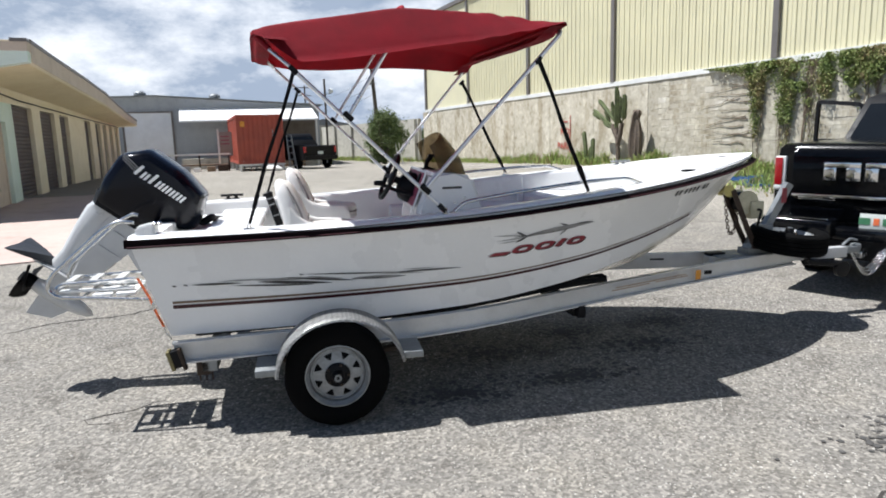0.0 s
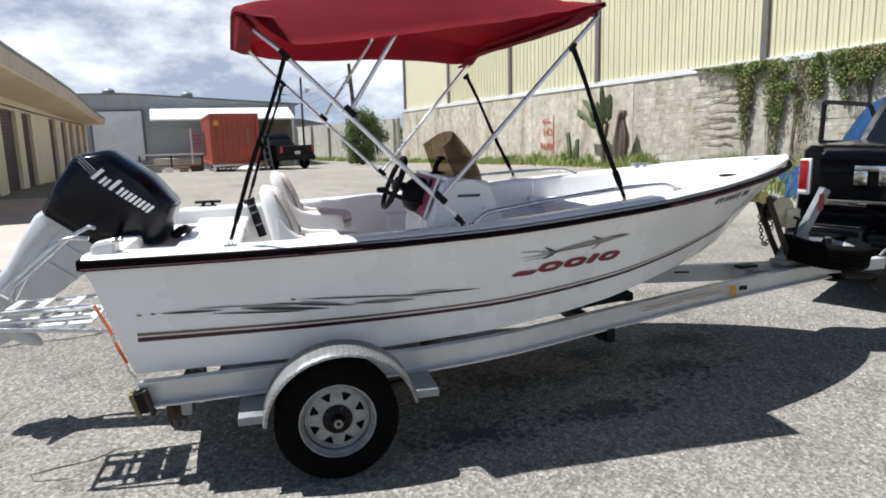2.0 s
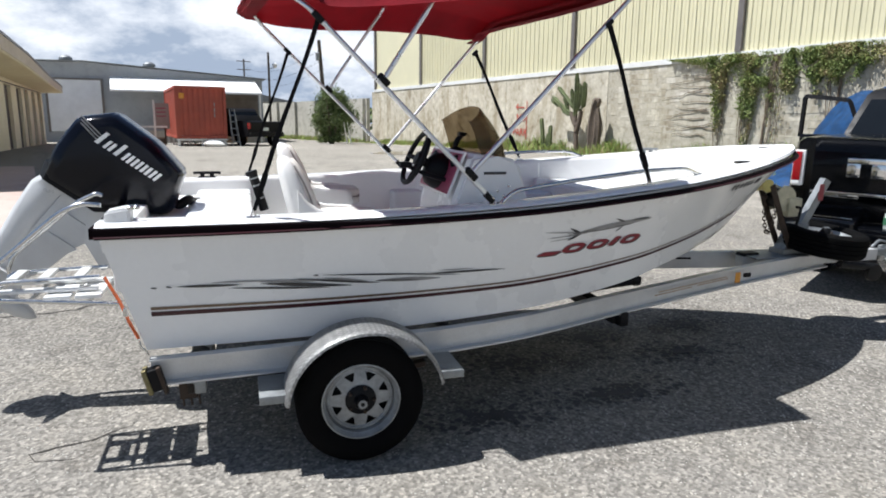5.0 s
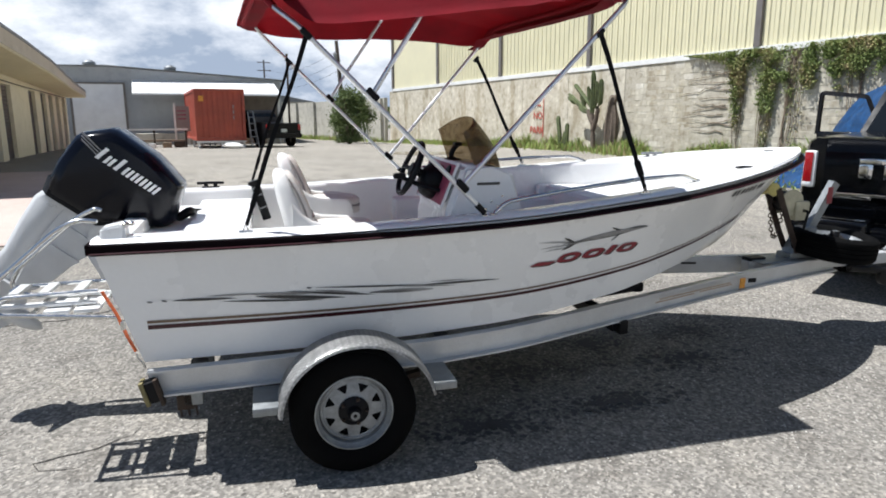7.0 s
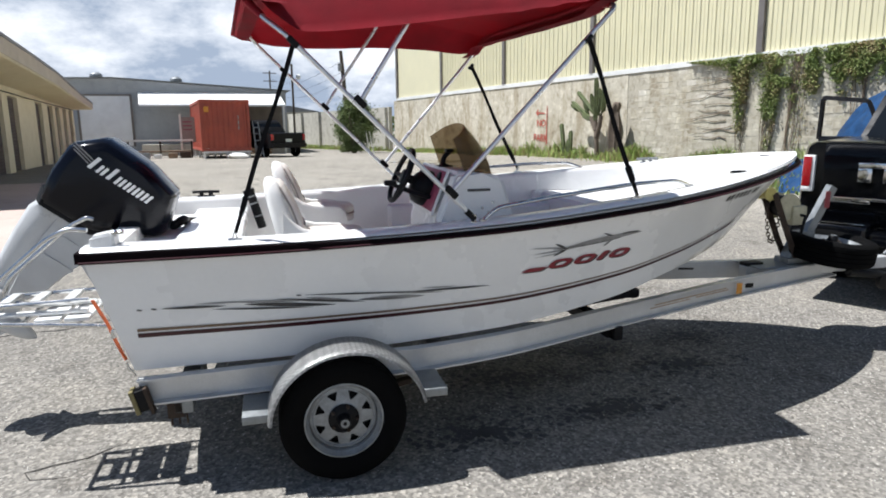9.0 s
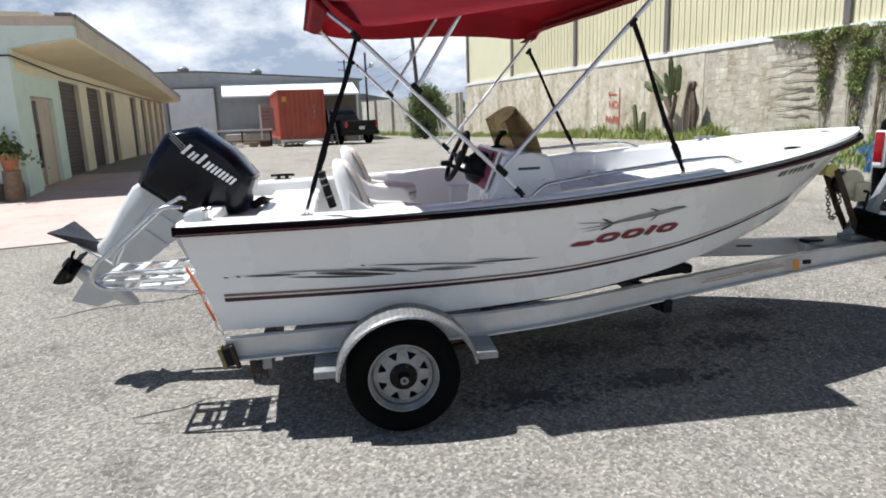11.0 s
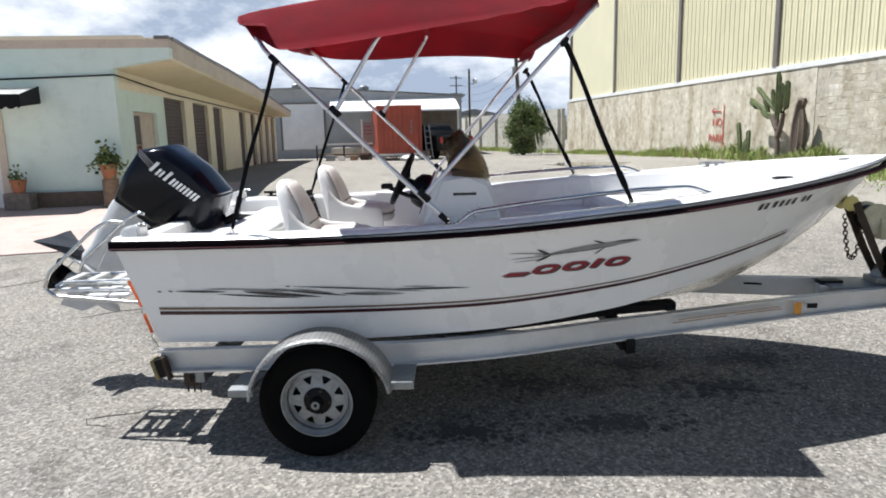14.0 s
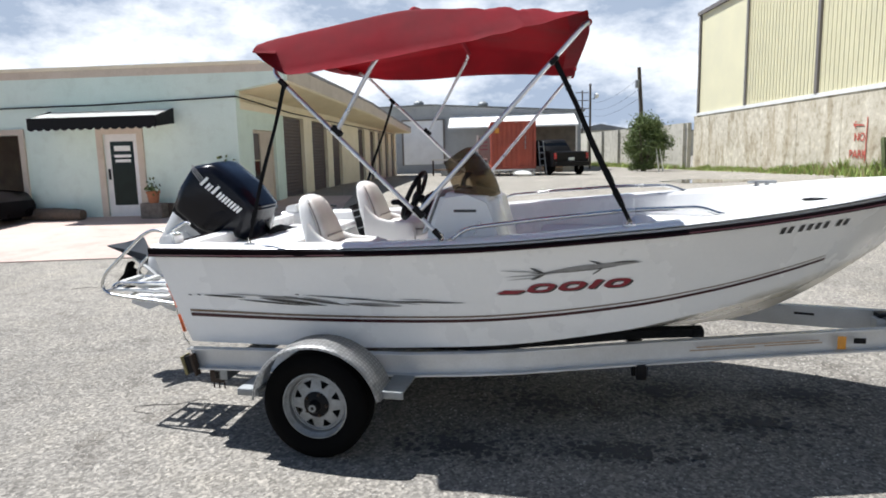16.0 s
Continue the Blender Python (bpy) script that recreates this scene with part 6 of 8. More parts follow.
# ratchet strap from the transom to the trailer
ratchet = thing("tie_down_strap", BOAT, "orange ratchet tie-down strap from boat transom to trailer", "strap")
bm = bmesh.new()
tube(bm, [(-0.005, -0.88, 0.98), (0.06, -0.90, 0.85), (0.10, -0.92, 0.74), (0.14, -0.945, 0.66)], 0.01, flat=(0.024, 0.004))
part("webbing", bm, M_ORANGE, ratchet, "orange webbing")
bm = bmesh.new()
box(bm, (0.085, -0.915, 0.80), (0.022, 0.035, 0.05), pose(0, 0, 0), 0.008)
part("buckle", bm, M_STAINLESS, ratchet, "steel ratchet buckle")
part("hook", one(tube, arc_pts([(0.145, -0.97, 0.655), (0.15, -0.97, 0.62), (0.175, -0.97, 0.60), (0.18, -0.97, 0.575)], 0.015), 0.006, 6), M_STAINLESS, ratchet, "steel hook")

# ---- trailer ----
TR = BOAT
trailer = thing("boat_trailer", TR, "weathered aluminium single-axle boat trailer with galvanised wheels", "boat trailer")
RH = 0.145


def rail_pt(x):
    """Centre line of the near frame rail: straight aft, drawn in to the tongue."""
    y = -0.985 if x < 1.75 else curve_at((1.75, 2.2, 3.17, 4.485, 5.62), (-0.985, -0.92, -0.645, -0.285, 0.03 - 0.06), x)
    z = 0.487 + 0.0185 * x
    return y, z


def c_channel(bm, sd):
    sec = [(-0.03, -RH / 2), (0.03, -RH / 2), (0.03, -RH / 2 + 0.01), (-0.018, -RH / 2 + 0.01), (-0.018, RH / 2 - 0.01), (0.03, RH / 2 - 0.01), (0.03, RH / 2), (-0.03, RH / 2)]
    rings = []
    for x in np.concatenate((np.linspace(0.19, 1.6, 4), np.linspace(1.7, 2.4, 8), np.linspace(2.6, 5.62, 12))):
        y, z = rail_pt(float(x))
        rings.append([(x, -sd * (y - oy), z + oz) for oy, oz in sec])
    grid_faces(bm, rings, True, True)


for sd in (-1, 1):
    bm = bmesh.new()
    c_channel(bm, sd)
    part("frame_rail", bm, M_TRAILER, trailer, "weathered aluminium frame rail", smooth=30)
for x, w in ((0.40, 1.94), (1.90, 1.5), (3.16, 1.26)):
    bm = bmesh.new()
    y, z = rail_pt(x)
    box(bm, (x, 0, z - RH / 2 - 0.045), (0.10, w, 0.085), None, 0.006)
    part("crossmember", bm, M_GALV if x < 3 else M_BLACK, trailer, "steel crossmember")
bm = bmesh.new()
tube(bm, [(1.227, -1.16, 0.343), (1.227, 1.16, 0.343)], 0.035, 12)
part("axle", bm, M_RUSTY, trailer, "rusty steel axle tube")
for sd in (-1, 1):
    bm = bmesh.new()
    tube(bm, [(x, sd * 0.985, 0.395 - 0.045 * math.sin(math.pi * (x - 0.80) / 0.85)) for x in np.linspace(0.80, 1.65, 10)], 0.02, flat=(0.05, 0.03))
    part("leaf_spring", bm, M_RUSTY, trailer, "rusty leaf spring")
# bunks under the hull, on brackets
for sd in (-1, 1):
    bm = bmesh.new()
    pts = [(0.25, sd * 0.48, 0.48), (2.1, sd * 0.38, 0.468), (2.6, sd * 0.30, 0.500), (2.95, sd * 0.24, 0.528), (3.25, sd * 0.19, 0.545), (3.50, sd * 0.17, 0.557), (3.60, sd * 0.165, 0.562)]
    tube(bm, pts, 0.05, flat=(0.10, 0.055))
    box(bm, (3.565, sd * 0.166, 0.556), (0.085, 0.115, 0.072), None, 0.025, 3)
    part("bunk", bm, M_BUNK, trailer, "black carpeted bunk")
    for x in (0.45, 1.9, 3.2):
        bm = bmesh.new()
        y, z = rail_pt(x)
        yb = sd * curve_at((0.25, 2.2, 3.0, 3.6), (0.48, 0.38, 0.23, 0.165), x)
        tube(bm, [(x, yb, z - 0.13), (x, yb, 0.46)], 0.03, 6)
        part("bunk_bracket", bm, M_GALV, trailer)


def tyre_bm(R=0.335, r=0.205, w=0.205):
    bm = bmesh.new()
    h = w / 2
    prof = [(r, -h * 0.72), (r + 0.02, -h * 0.86), (r + 0.06, -h * 1.0), (R - 0.05, -h * 0.99), (R - 0.018, -h * 0.90), (R - 0.004, -h * 0.72)]
    for k in range(4):
        z0 = -h * 0.68 + k * h * 0.36
        prof += [(R, z0), (R, z0 + h * 0.26), (R - 0.009, z0 + h * 0.29), (R - 0.009, z0 + h * 0.33)]
    prof += [(R - 0.004, h * 0.76), (R - 0.018, h * 0.90), (R - 0.05, h * 0.99), (r + 0.06, h), (r + 0.02, h * 0.86), (r, h * 0.72)]
    lathe(bm, prof, 56, None, False)
    return bm


def rim_bm(r=0.205):
    """Eight-spoke galvanised wheel: dished disc with triangular windows; its face is +z."""
    bm = bmesh.new()
    lathe(bm, [(r, -0.075), (r + 0.006, -0.07), (r + 0.006, 0.06), (r + 0.012, 0.074), (r - 0.004, 0.078), (r - 0.012, 0.062), (r - 0.022, 0.050), (r - 0.026, 0.0), (r - 0.022, -0.075)], 48, None, False)
    ro, ri = r - 0.022, 0.088
    n = 8
    for k in range(n):
        a0 = 2 * math.pi * k / n
        ang = lambda t: a0 + 2 * math.pi / n * t
        P = lambda rr, t, z: (rr * math.cos(ang(t)), rr * math.sin(ang(t)), z)
        ou = [bm.verts.new(P(ro, t, 0.016)) for t in (0, 0.25, 0.5, 0.75, 1)]
        w_o = [bm.verts.new(P(ro - 0.032, t, 0.030)) for t in (0.25, 0.5, 0.75)]
        w_i = [bm.verts.new(P(ri + 0.020, t, 0.037)) for t in (0.44, 0.56)]
        inn = [bm.verts.new(P(ri, t, 0.040)) for t in (0, 0.42, 0.58, 1)]
        for f in ((ou[0], ou[1], w_o[0]), (ou[1], ou[2], w_o[1], w_o[0]), (ou[2], ou[3], w_o[2], w_o[1]), (ou[3], ou[4], w_o[2]),
                  (ou[0], w_o[0], w_i[0], inn[1], inn[0]), (ou[4], inn[3], inn[2], w_i[1], w_o[2]), (w_i[0], w_i[1], inn[2], inn[1])):
            bm.faces.new(f)
    bmesh.ops.remove_doubles(bm, verts=bm.verts[:], dist=0.0005)
    lathe(bm, [(ro + 0.002, 0.014), (ro - 0.008, 0.030), (ro - 0.018, 0.033), (ro - 0.026, 0.024)], 48, None, False)
    lathe(bm, [(ri + 0.001, 0.040), (ri - 0.012, 0.047), (0.052, 0.040), (0.044, 0.022)], 32, None, False)
    return bm


def make_wheel(m, lying=False):
    w = thing("trailer_wheel" if not lying else "spare_wheel", m, "black trailer tyre on a galvanised eight-spoke rim" if not lying else "spare trailer tyre with grey rim lying on the tongue", "wheel", "trailer wheels")
    part("tyre", tyre_bm(), M_RUBBER, w, "black rubber tyre", smooth=35)
    part("rim", rim_bm(), M_RIM, w, "galvanised eight-spoke rim", smooth=35, m=pose(0, 0, -0.012) if lying else None)
    bm = bmesh.new()
    lathe(bm, [(0.084, -0.03), (0.082, 0.046), (0.064, 0.058), (0.050, 0.062), (0.040, 0.066), (0.036, 0.10), (0.030, 0.108), (0.001, 0.108)], 24)
    part("hub", bm, M_BLACK, w, "dark greasy hub with cap")
    # added black disc makes the rim windows read as shaded
    part("brake_drum", one(lathe, [(0.17, -0.06), (0.17, -0.02), (0.05, 0.0), (0.001, 0.0)], 24), M_BLACK, w, "dark disc standing for the shade behind the rim")
    bm = bmesh.new()
    lathe(bm, [(0.022, 0.104), (0.024, 0.112), (0.012, 0.113), (0.010, 0.107)], 16)
    part("cap_ring", bm, M_GALV, w)
    for k in range(5):
        a = k * 2 * math.pi / 5
        bm = bmesh.new()
        lathe(bm, [(0.011, 0.035), (0.011, 0.062), (0.006, 0.07), (0.001, 0.07)], 6, pose(0.070 * math.cos(a), 0.070 * math.sin(a), 0))
        part("lug_nut", bm, M_RUSTY, w)
    return w


near_wheel = make_wheel(TR @ pose(1.227, -1.215, 0.337, 90, 0, 0))
copy_thing(near_wheel, TR @ pose(1.227, 1.215, 0.337, -90, 0, 0))
make_wheel(TR @ pose(5.46, -0.12, 0.785, 5, 4, 0), True)


# fenders
def fender(sd):
    bm = bmesh.new()
    rings = []
    for a in np.linspace(10, 176, 33):
        r = radians(a)
        R = 0.42
        ring = []
        for oy, dr in ((-1.12, 0.0), (-1.16, 0.0), (-1.31, 0.0), (-1.338, -0.003), (-1.350, -0.011), (-1.353, -0.024)):
            ring.append((1.255 + (R + dr) * math.cos(r), sd * -oy, 0.350 + (R + dr) * math.sin(r) * 0.93))
        rings.append(ring)
    grid_faces(bm, rings)
    bmesh.ops.solidify(bm, geom=bm.faces[:], thickness=0.004)
    part("fender", bm, M_TREAD, trailer, "aluminium tread-plate fender", smooth=40)
    for x0, x1, zs in ((1.65, 1.79, 0.452), (0.715, 0.86, 0.415)):
        bm = bmesh.new()
        box(bm, ((x0 + x1) / 2, sd * 1.15, zs), (x1 - x0, 0.28, 0.012), None, 0.004)
        box(bm, ((x0 + x1) / 2, sd * 1.285, zs - 0.018), (x1 - x0, 0.012, 0.040), None, 0.003)
        part("fender_step", bm, M_GALV, trailer, "aluminium fender step")


fender(-1)
fender(1)
# tail light, plate bracket, rollers, reflectors
for sd in (-1, 1):
    tilt = pose(0.20, sd * 1.0, 0.455, 0, -14, 0)
    lamp = part("tail_light", one(box, (0.01, 0, 0), (0.05, 0.075, 0.12), tilt, 0.01), M_BLACK, trailer, "dirty dark tail light housing")
    part("lens", one(box, (-0.025, 0, 0), (0.024, 0.085, 0.135), tilt, 0.006), M_BRASS, lamp, "tarnished yellowish lens plate")
    part("lamp_bracket", one(box, (0.045, sd * 0.02, -0.01), (0.02, 0.05, 0.15), tilt, 0.004), M_RUSTY, lamp, "rusty bracket")
    y, z = rail_pt(4.40)
    part("reflector", one(box, (4.40, sd * (-y + 0.034), z), (0.05, 0.006, 0.085), pose(0, 0, 0), 0.002), M_AMBER, trailer, "amber reflector")
    y, z = rail_pt(4.50)
    part("marker_light", one(box, (4.51, sd * (-y + 0.036), z + 0.008), (0.07, 0.012, 0.036), None, 0.006), M_BLACK, trailer, "dark side marker light")
    for x0, x1, dz in ((3.50, 4.26, 0.030), (3.46, 3.86, 0.012), (3.92, 4.28, 0.014)):
        bm = bmesh.new()
        rings = []
        for x in np.linspace(x0, x1, 6):
            y, z = rail_pt(float(x))
            rings.append([(x, sd * (-y + 0.0325), z + dz), (x, sd * (-y + 0.0325), z + dz - 0.009)])
        grid_faces(bm, rings)
        part("sticker", bm, M_STICKER, trailer, "faded tan lettering strip", smooth=0)
    bm = bmesh.new()
    tube(bm, [(0.36, sd * 0.92, 0.33), (0.36, sd * 0.92, 0.42)], 0.05, 12)
    box(bm, (0.36, sd * 0.92, 0.36), (0.09, 0.10, 0.10), None, 0.012)
    for k in range(3):
        tube(bm, [(0.33 + k * 0.04, sd * 0.95, 0.34), (0.335 + k * 0.04, sd * 0.955, 0.27)], 0.006, 6)
    part("spring_hanger", bm, M_RUSTY, trailer, "rusty spring hanger with bolts")
    bm = bmesh.new()
    box(bm, (3.166, sd * 0.655, 0.432), (0.065, 0.07, 0.10), None, 0.01)
    part("crossmember_end", bm, M_BLACK, trailer, "black crossmember end")
# maker's plate on the far rail, black stop on the tongue
part("label_plate", one(box, (0, 0, 0), (0.13, 0.004, 0.016), pose(4.36, 0.284, 0.585, 0, 0, -15.3)), M_BLACK, trailer, "dark maker's plate", smooth=0)
part("stop_block", one(box, (4.80, 0.02, 0.662), (0.16, 0.10, 0.035), None, 0.01), M_BLACK, trailer, "black stop block")
# tongue
bm = bmesh.new()
box(bm, (5.45, 0.0, 0.60), (1.5, 0.09, 0.10), pose(0, 0, 0), 0.006)
part("tongue", bm, M_TRAILER, trailer, "aluminium tongue beam")
bm = bmesh.new()
box(bm, (5.02, 0.0, 0.655), (0.55, 0.30, 0.012), None, 0.004)
part("tongue_plate", bm, M_GALV, trailer, "galvanised tongue plate")
bm = bmesh.new()
box(bm, (6.22, 0.02, 0.61), (0.30, 0.075, 0.07), pose(0, 0, 0), 0.02)
lathe(bm, [(0.04, -0.02), (0.05, 0.02), (0.045, 0.05), (0.02, 0.06)], 14, pose(6.36, 0.03, 0.61))
tube(bm, arc_pts([(6.20, 0.02, 0.66), (6.28, 0.02, 0.72), (6.36, 0.02, 0.70)], 0.03), 0.012, 6)
part("coupler", bm, M_GALV, trailer, "galvanised ball coupler")
bm = bmesh.new()
tube(bm, [(5.66, -0.13, 0.56), (6.02, -0.15, 0.52)], 0.032, 12)
tube(bm, [(5.66, -0.13, 0.56), (5.64, -0.20, 0.60)], 0.012, 8)
lathe(bm, [(0.03, -0.025), (0.078, -0.02), (0.078, 0.02), (0.03, 0.025)], 18, pose(6.04, -0.16, 0.47, 90, 0, 0))
part("jack", bm, M_BLACK, trailer, "black tongue jack swung up, with its wheel")
# winch stand
WS = pose(-0.06, 0, 0.02)
bm = bmesh.new()
tube(bm, [(5.20, 0.0, 0.63), (5.36, 0.0, 0.86), (5.58, 0.0, 1.27)], 0.03, flat=(0.06, 0.07))
box(bm, (5.27, 0, 0.66), (0.26, 0.16, 0.05), None, 0.005)
prism(bm, [(5.16, 0.66), (5.40, 0.66), (5.40, 0.90), (5.28, 0.90)], 0.12)
part("winch_stand", bm, M_GALV, trailer, "galvanised winch stand", m=WS)
for y in (-0.07, 0.07):
    part("strut", one(tube, [(5.26, y, 0.62), (5.12, y, 0.88), (4.95, y, 1.24)], 0.03, flat=(0.012, 0.05)), M_RUSTY, trailer, "dark rusted roller strut", m=WS)
bm = bmesh.new()
lathe(bm, [(0.03, -0.07), (0.055, -0.06), (0.045, -0.02), (0.042, 0.0), (0.045, 0.02), (0.055, 0.06), (0.03, 0.07)], 18, pose(4.92, 0, 1.235, 90, 0, 0))
part("bow_roller", bm, M_YELLOW, trailer, "yellowed rubber bow roller", m=WS)
bm = bmesh.new()
box(bm, (5.20, -0.02, 1.05), (0.14, 0.14, 0.16), pose(0, 0, 0), 0.015)
lathe(bm, [(0.03, -0.12), (0.11, -0.115), (0.11, -0.10), (0.05, -0.09), (0.05, 0.02), (0.11, 0.03), (0.11, 0.045), (0.03, 0.05)], 24, pose(5.11, -0.02, 1.12, 90, 0, 0))
part("winch", bm, M_WINCH, trailer, "cream hand winch with strap drum", m=WS)
part("winch_drum", one(lathe, [(0.04, -0.085), (0.088, -0.08), (0.088, 0.01), (0.04, 0.015)], 20, pose(5.11, -0.02, 1.12, 90, 0, 0)), M_BLACK, trailer, "black strap wound on the drum", m=WS)
part("winch_crank", one(tube, arc_pts([(5.18, -0.12, 1.06), (5.18, -0.17, 1.06), (5.14, -0.18, 0.92)], 0.03), 0.012, 8), M_BLACK, trailer, "dark crank handle", m=WS)


def chain(pts, wide=0.011, r=0.0036):
    """Interlocking oval links along a line of points, each turned a quarter from the last."""
    bm = bmesh.new()
    for i, (a, b) in enumerate(zip(pts, pts[1:])):
        d = (b - a).normalized()
        s1 = d.orthogonal().normalized()
        s1 = s1 if i % 2 else d.cross(s1)
        half = (b - a).length * 0.68
        mid = (a + b) / 2
        tube(bm, [mid + d * half * math.cos(q) + s1 * wide * math.sin(q) for q in np.linspace(0, 2 * math.pi, 11)], r, 5, False)
    return bm


def even(pts, step):
    """Points step apart along a polyline."""
    out, left = [pts[0]], step
    for a, b in zip(pts, pts[1:]):
        while (b - a).length >= left:
            a = a + (b - a).normalized() * left
            out.append(a)
            left = step
        left -= (b - a).length
    return out


# hangs in a loop from the bow eye to the strut
loop = even([Vector((4.87 + 0.13 * t, -0.085, 1.16 - 0.10 * t - 0.27 * math.sin(math.pi * t) ** 0.7)) for t in np.linspace(0, 1, 60)], 0.030)
part("safety_chain", chain(loop, 0.014, 0.0045), M_RUSTY, trailer, "rusty safety chain", m=WS)
part("reflector_tape", one(box, (5.515, -0.038, 1.165), (0.05, 0.003, 0.14), pose(0, 0, 0), 0.0), M_DECAL_RED, trailer, "red and white reflective tape", smooth=0, m=WS)
for k in range(3):
    y0 = -0.10 + 0.12 * k
    pts = even([Vector((6.2 + 0.10 * k + 0.35 * t, y0 - 0.05 * t, 0.60 - 0.22 * math.sin(math.pi * t))) for t in np.linspace(0, 1, 40)], 0.030)
    part("tow_chain", chain(pts, 0.010, 0.003), M_STAINLESS, trailer, "bright tow chain")

# ---- tow truck ----
TK = SITE @ pose(6.74, 0.25, -0.02, 0, 0, 32)      # x forward, y to its left
truck = thing("pickup_truck", TK, "black pickup truck, driver's door open, hitched to the trailer", "pickup truck")
TW = 1.0
bm = bmesh.new()
# bed: rounded cross sections along x
def bed_ring(x, inset=0.0, top=1.63):
    w = TW - inset
    return [(x, -w + 0.02, 0.62), (x, -w, 0.80), (x, -w, 1.20), (x, -w + 0.03, top - 0.05), (x, -w + 0.09, top), (x, w - 0.09, top), (x, w - 0.03, top - 0.05), (x, w, 1.20), (x, w, 0.80), (x, w - 0.02, 0.62)]


grid_faces(bm, [bed_ring(0.04, 0.03), bed_ring(0.10), bed_ring(1.2), bed_ring(2.38)], True, True)
part("bed", bm, M_TRUCK, truck, "black truck bed", smooth=50)
bm = bmesh.new()
grid_faces(bm, [[(x, y, z) for y in (-0.78, -0.74, 0.74, 0.78)] for x, z in ((0.02, 0.82), (0.0, 0.88), (-0.012, 1.12), (-0.006, 1.50), (0.03, 1.615), (0.09, 1.64))])
bmesh.ops.solidify(bm, geom=bm.faces[:], thickness=0.05)
part("tailgate", bm, M_TRUCK, truck, "black tailgate", smooth=50)
# maker's badge as plain slanted chrome plates
for y0, y1 in ((0.47, 0.13), (0.09, -0.25), (-0.29, -0.63)):
    bm = bmesh.new()
    w = y0 - y1
    pieces = ((0.0, 1.0, 0.70, 1.0), (0.0, 0.34, 0.0, 0.72), (0.62, 1.0, 0.0, 0.72))
    for a, b, c, d in pieces:
        box(bm, (-0.018, y0 - w * (a + b) / 2, 1.255 + 0.19 * (c + d) / 2), (0.024, w * (b - a), 0.19 * (d - c)), None, 0.005)
    part("badge", bm, M_CHROME, truck, "chrome badge plate")
part("trim_strip", one(box, (-0.02, 0.02, 1.088), (0.024, 1.50, 0.030), None, 0.006), M_CHROME, truck, "chrome tailgate strip")
part("nameplate", one(box, (-0.020, 0.52, 1.068), (0.022, 0.36, 0.05), None, 0.005), M_CHROME, truck, "chrome nameplate")
for sd in (-1, 1):
    tl = part("tail_light", one(box, (0.05, sd * 0.915, 1.315), (0.12, 0.115, 0.37), None, 0.02), M_WHITE, truck, "tail light with pale rim")
    part("lens", one(box, (-0.012, sd * 0.925, 1.335), (0.02, 0.08, 0.30), None, 0.008), M_TAIL, tl, "red tail lamp lens")
    part("reverse_lens", one(box, (-0.012, sd * 0.925, 1.165), (0.018, 0.08, 0.035), None, 0.006), M_WHITE, tl)
bm = bmesh.new()
for a, b, z0, z1 in ((-1.0, -0.30, 0.66, 0.86), (0.30, 1.0, 0.66, 0.86)):
    box(bm, (-0.10, (a + b) / 2, (z0 + z1) / 2), (0.30, b - a, z1 - z0), None, 0.05, 3)
box(bm, (-0.06, 0, 0.72), (0.22, 0.62, 0.12), None, 0.03)
part("rear_bumper", bm, M_TRUCK, truck, "black rear bumper")
part("bumper_step", one(box, (-0.20, 0.62, 0.868), (0.09, 0.58, 0.008), None, 0.003), M_CHROME, truck, "bright bumper step edge")
plate = part("licence_plate", one(box, (-0.09, -0.07, 0.86), (0.01, 0.31, 0.155), None, 0.01), M_PLATE, truck, "white and green licence plate")
for y0, w in ((0.04, 0.10), (-0.17, 0.10)):
    part("plate_bar", one(box, (-0.097, y0, 0.86), (0.004, w, 0.07)), M_PLATE_INK, plate, smooth=0)
part("plate_emblem", one(box, (-0.097, -0.065, 0.86), (0.004, 0.05, 0.07)), M_ORANGE, plate, smooth=0)
part("hitch", one(box, (-0.18, 0, 0.56), (0.40, 0.07, 0.07), None, 0.01), M_STAINLESS, truck, "bright hitch receiver and ball mount")
# cab
bm = bmesh.new()
CBX = 0.43      # the cab starts behind a long bed
cab = [(x + CBX, z, w) for x, z, w in ((1.98, 1.56, 0.99), (2.02, 1.62, 0.96), (2.30, 2.13, 0.80), (2.55, 2.20, 0.76), (3.9, 2.18, 0.76), (4.75, 1.62, 0.92), (4.9, 1.56, 0.98))]
grid_faces(bm, [[(x, -w, z), (x, -w * 0.9, z + 0.02), (x, w * 0.9, z + 0.02), (x, w, z)] for x, z, w in cab])
part("cab_roof", bm, M_BLACK, truck, "black cab roof", smooth=50)
bm = bmesh.new()
grid_faces(bm, [[(1.995 + CBX, -0.90, 1.60), (1.995 + CBX, 0.90, 1.60)], [(2.25 + CBX, -0.74, 2.07), (2.25 + CBX, 0.74, 2.07)]])
part("rear_window", bm, M_TINT, truck, "dark tinted rear window", smooth=0)
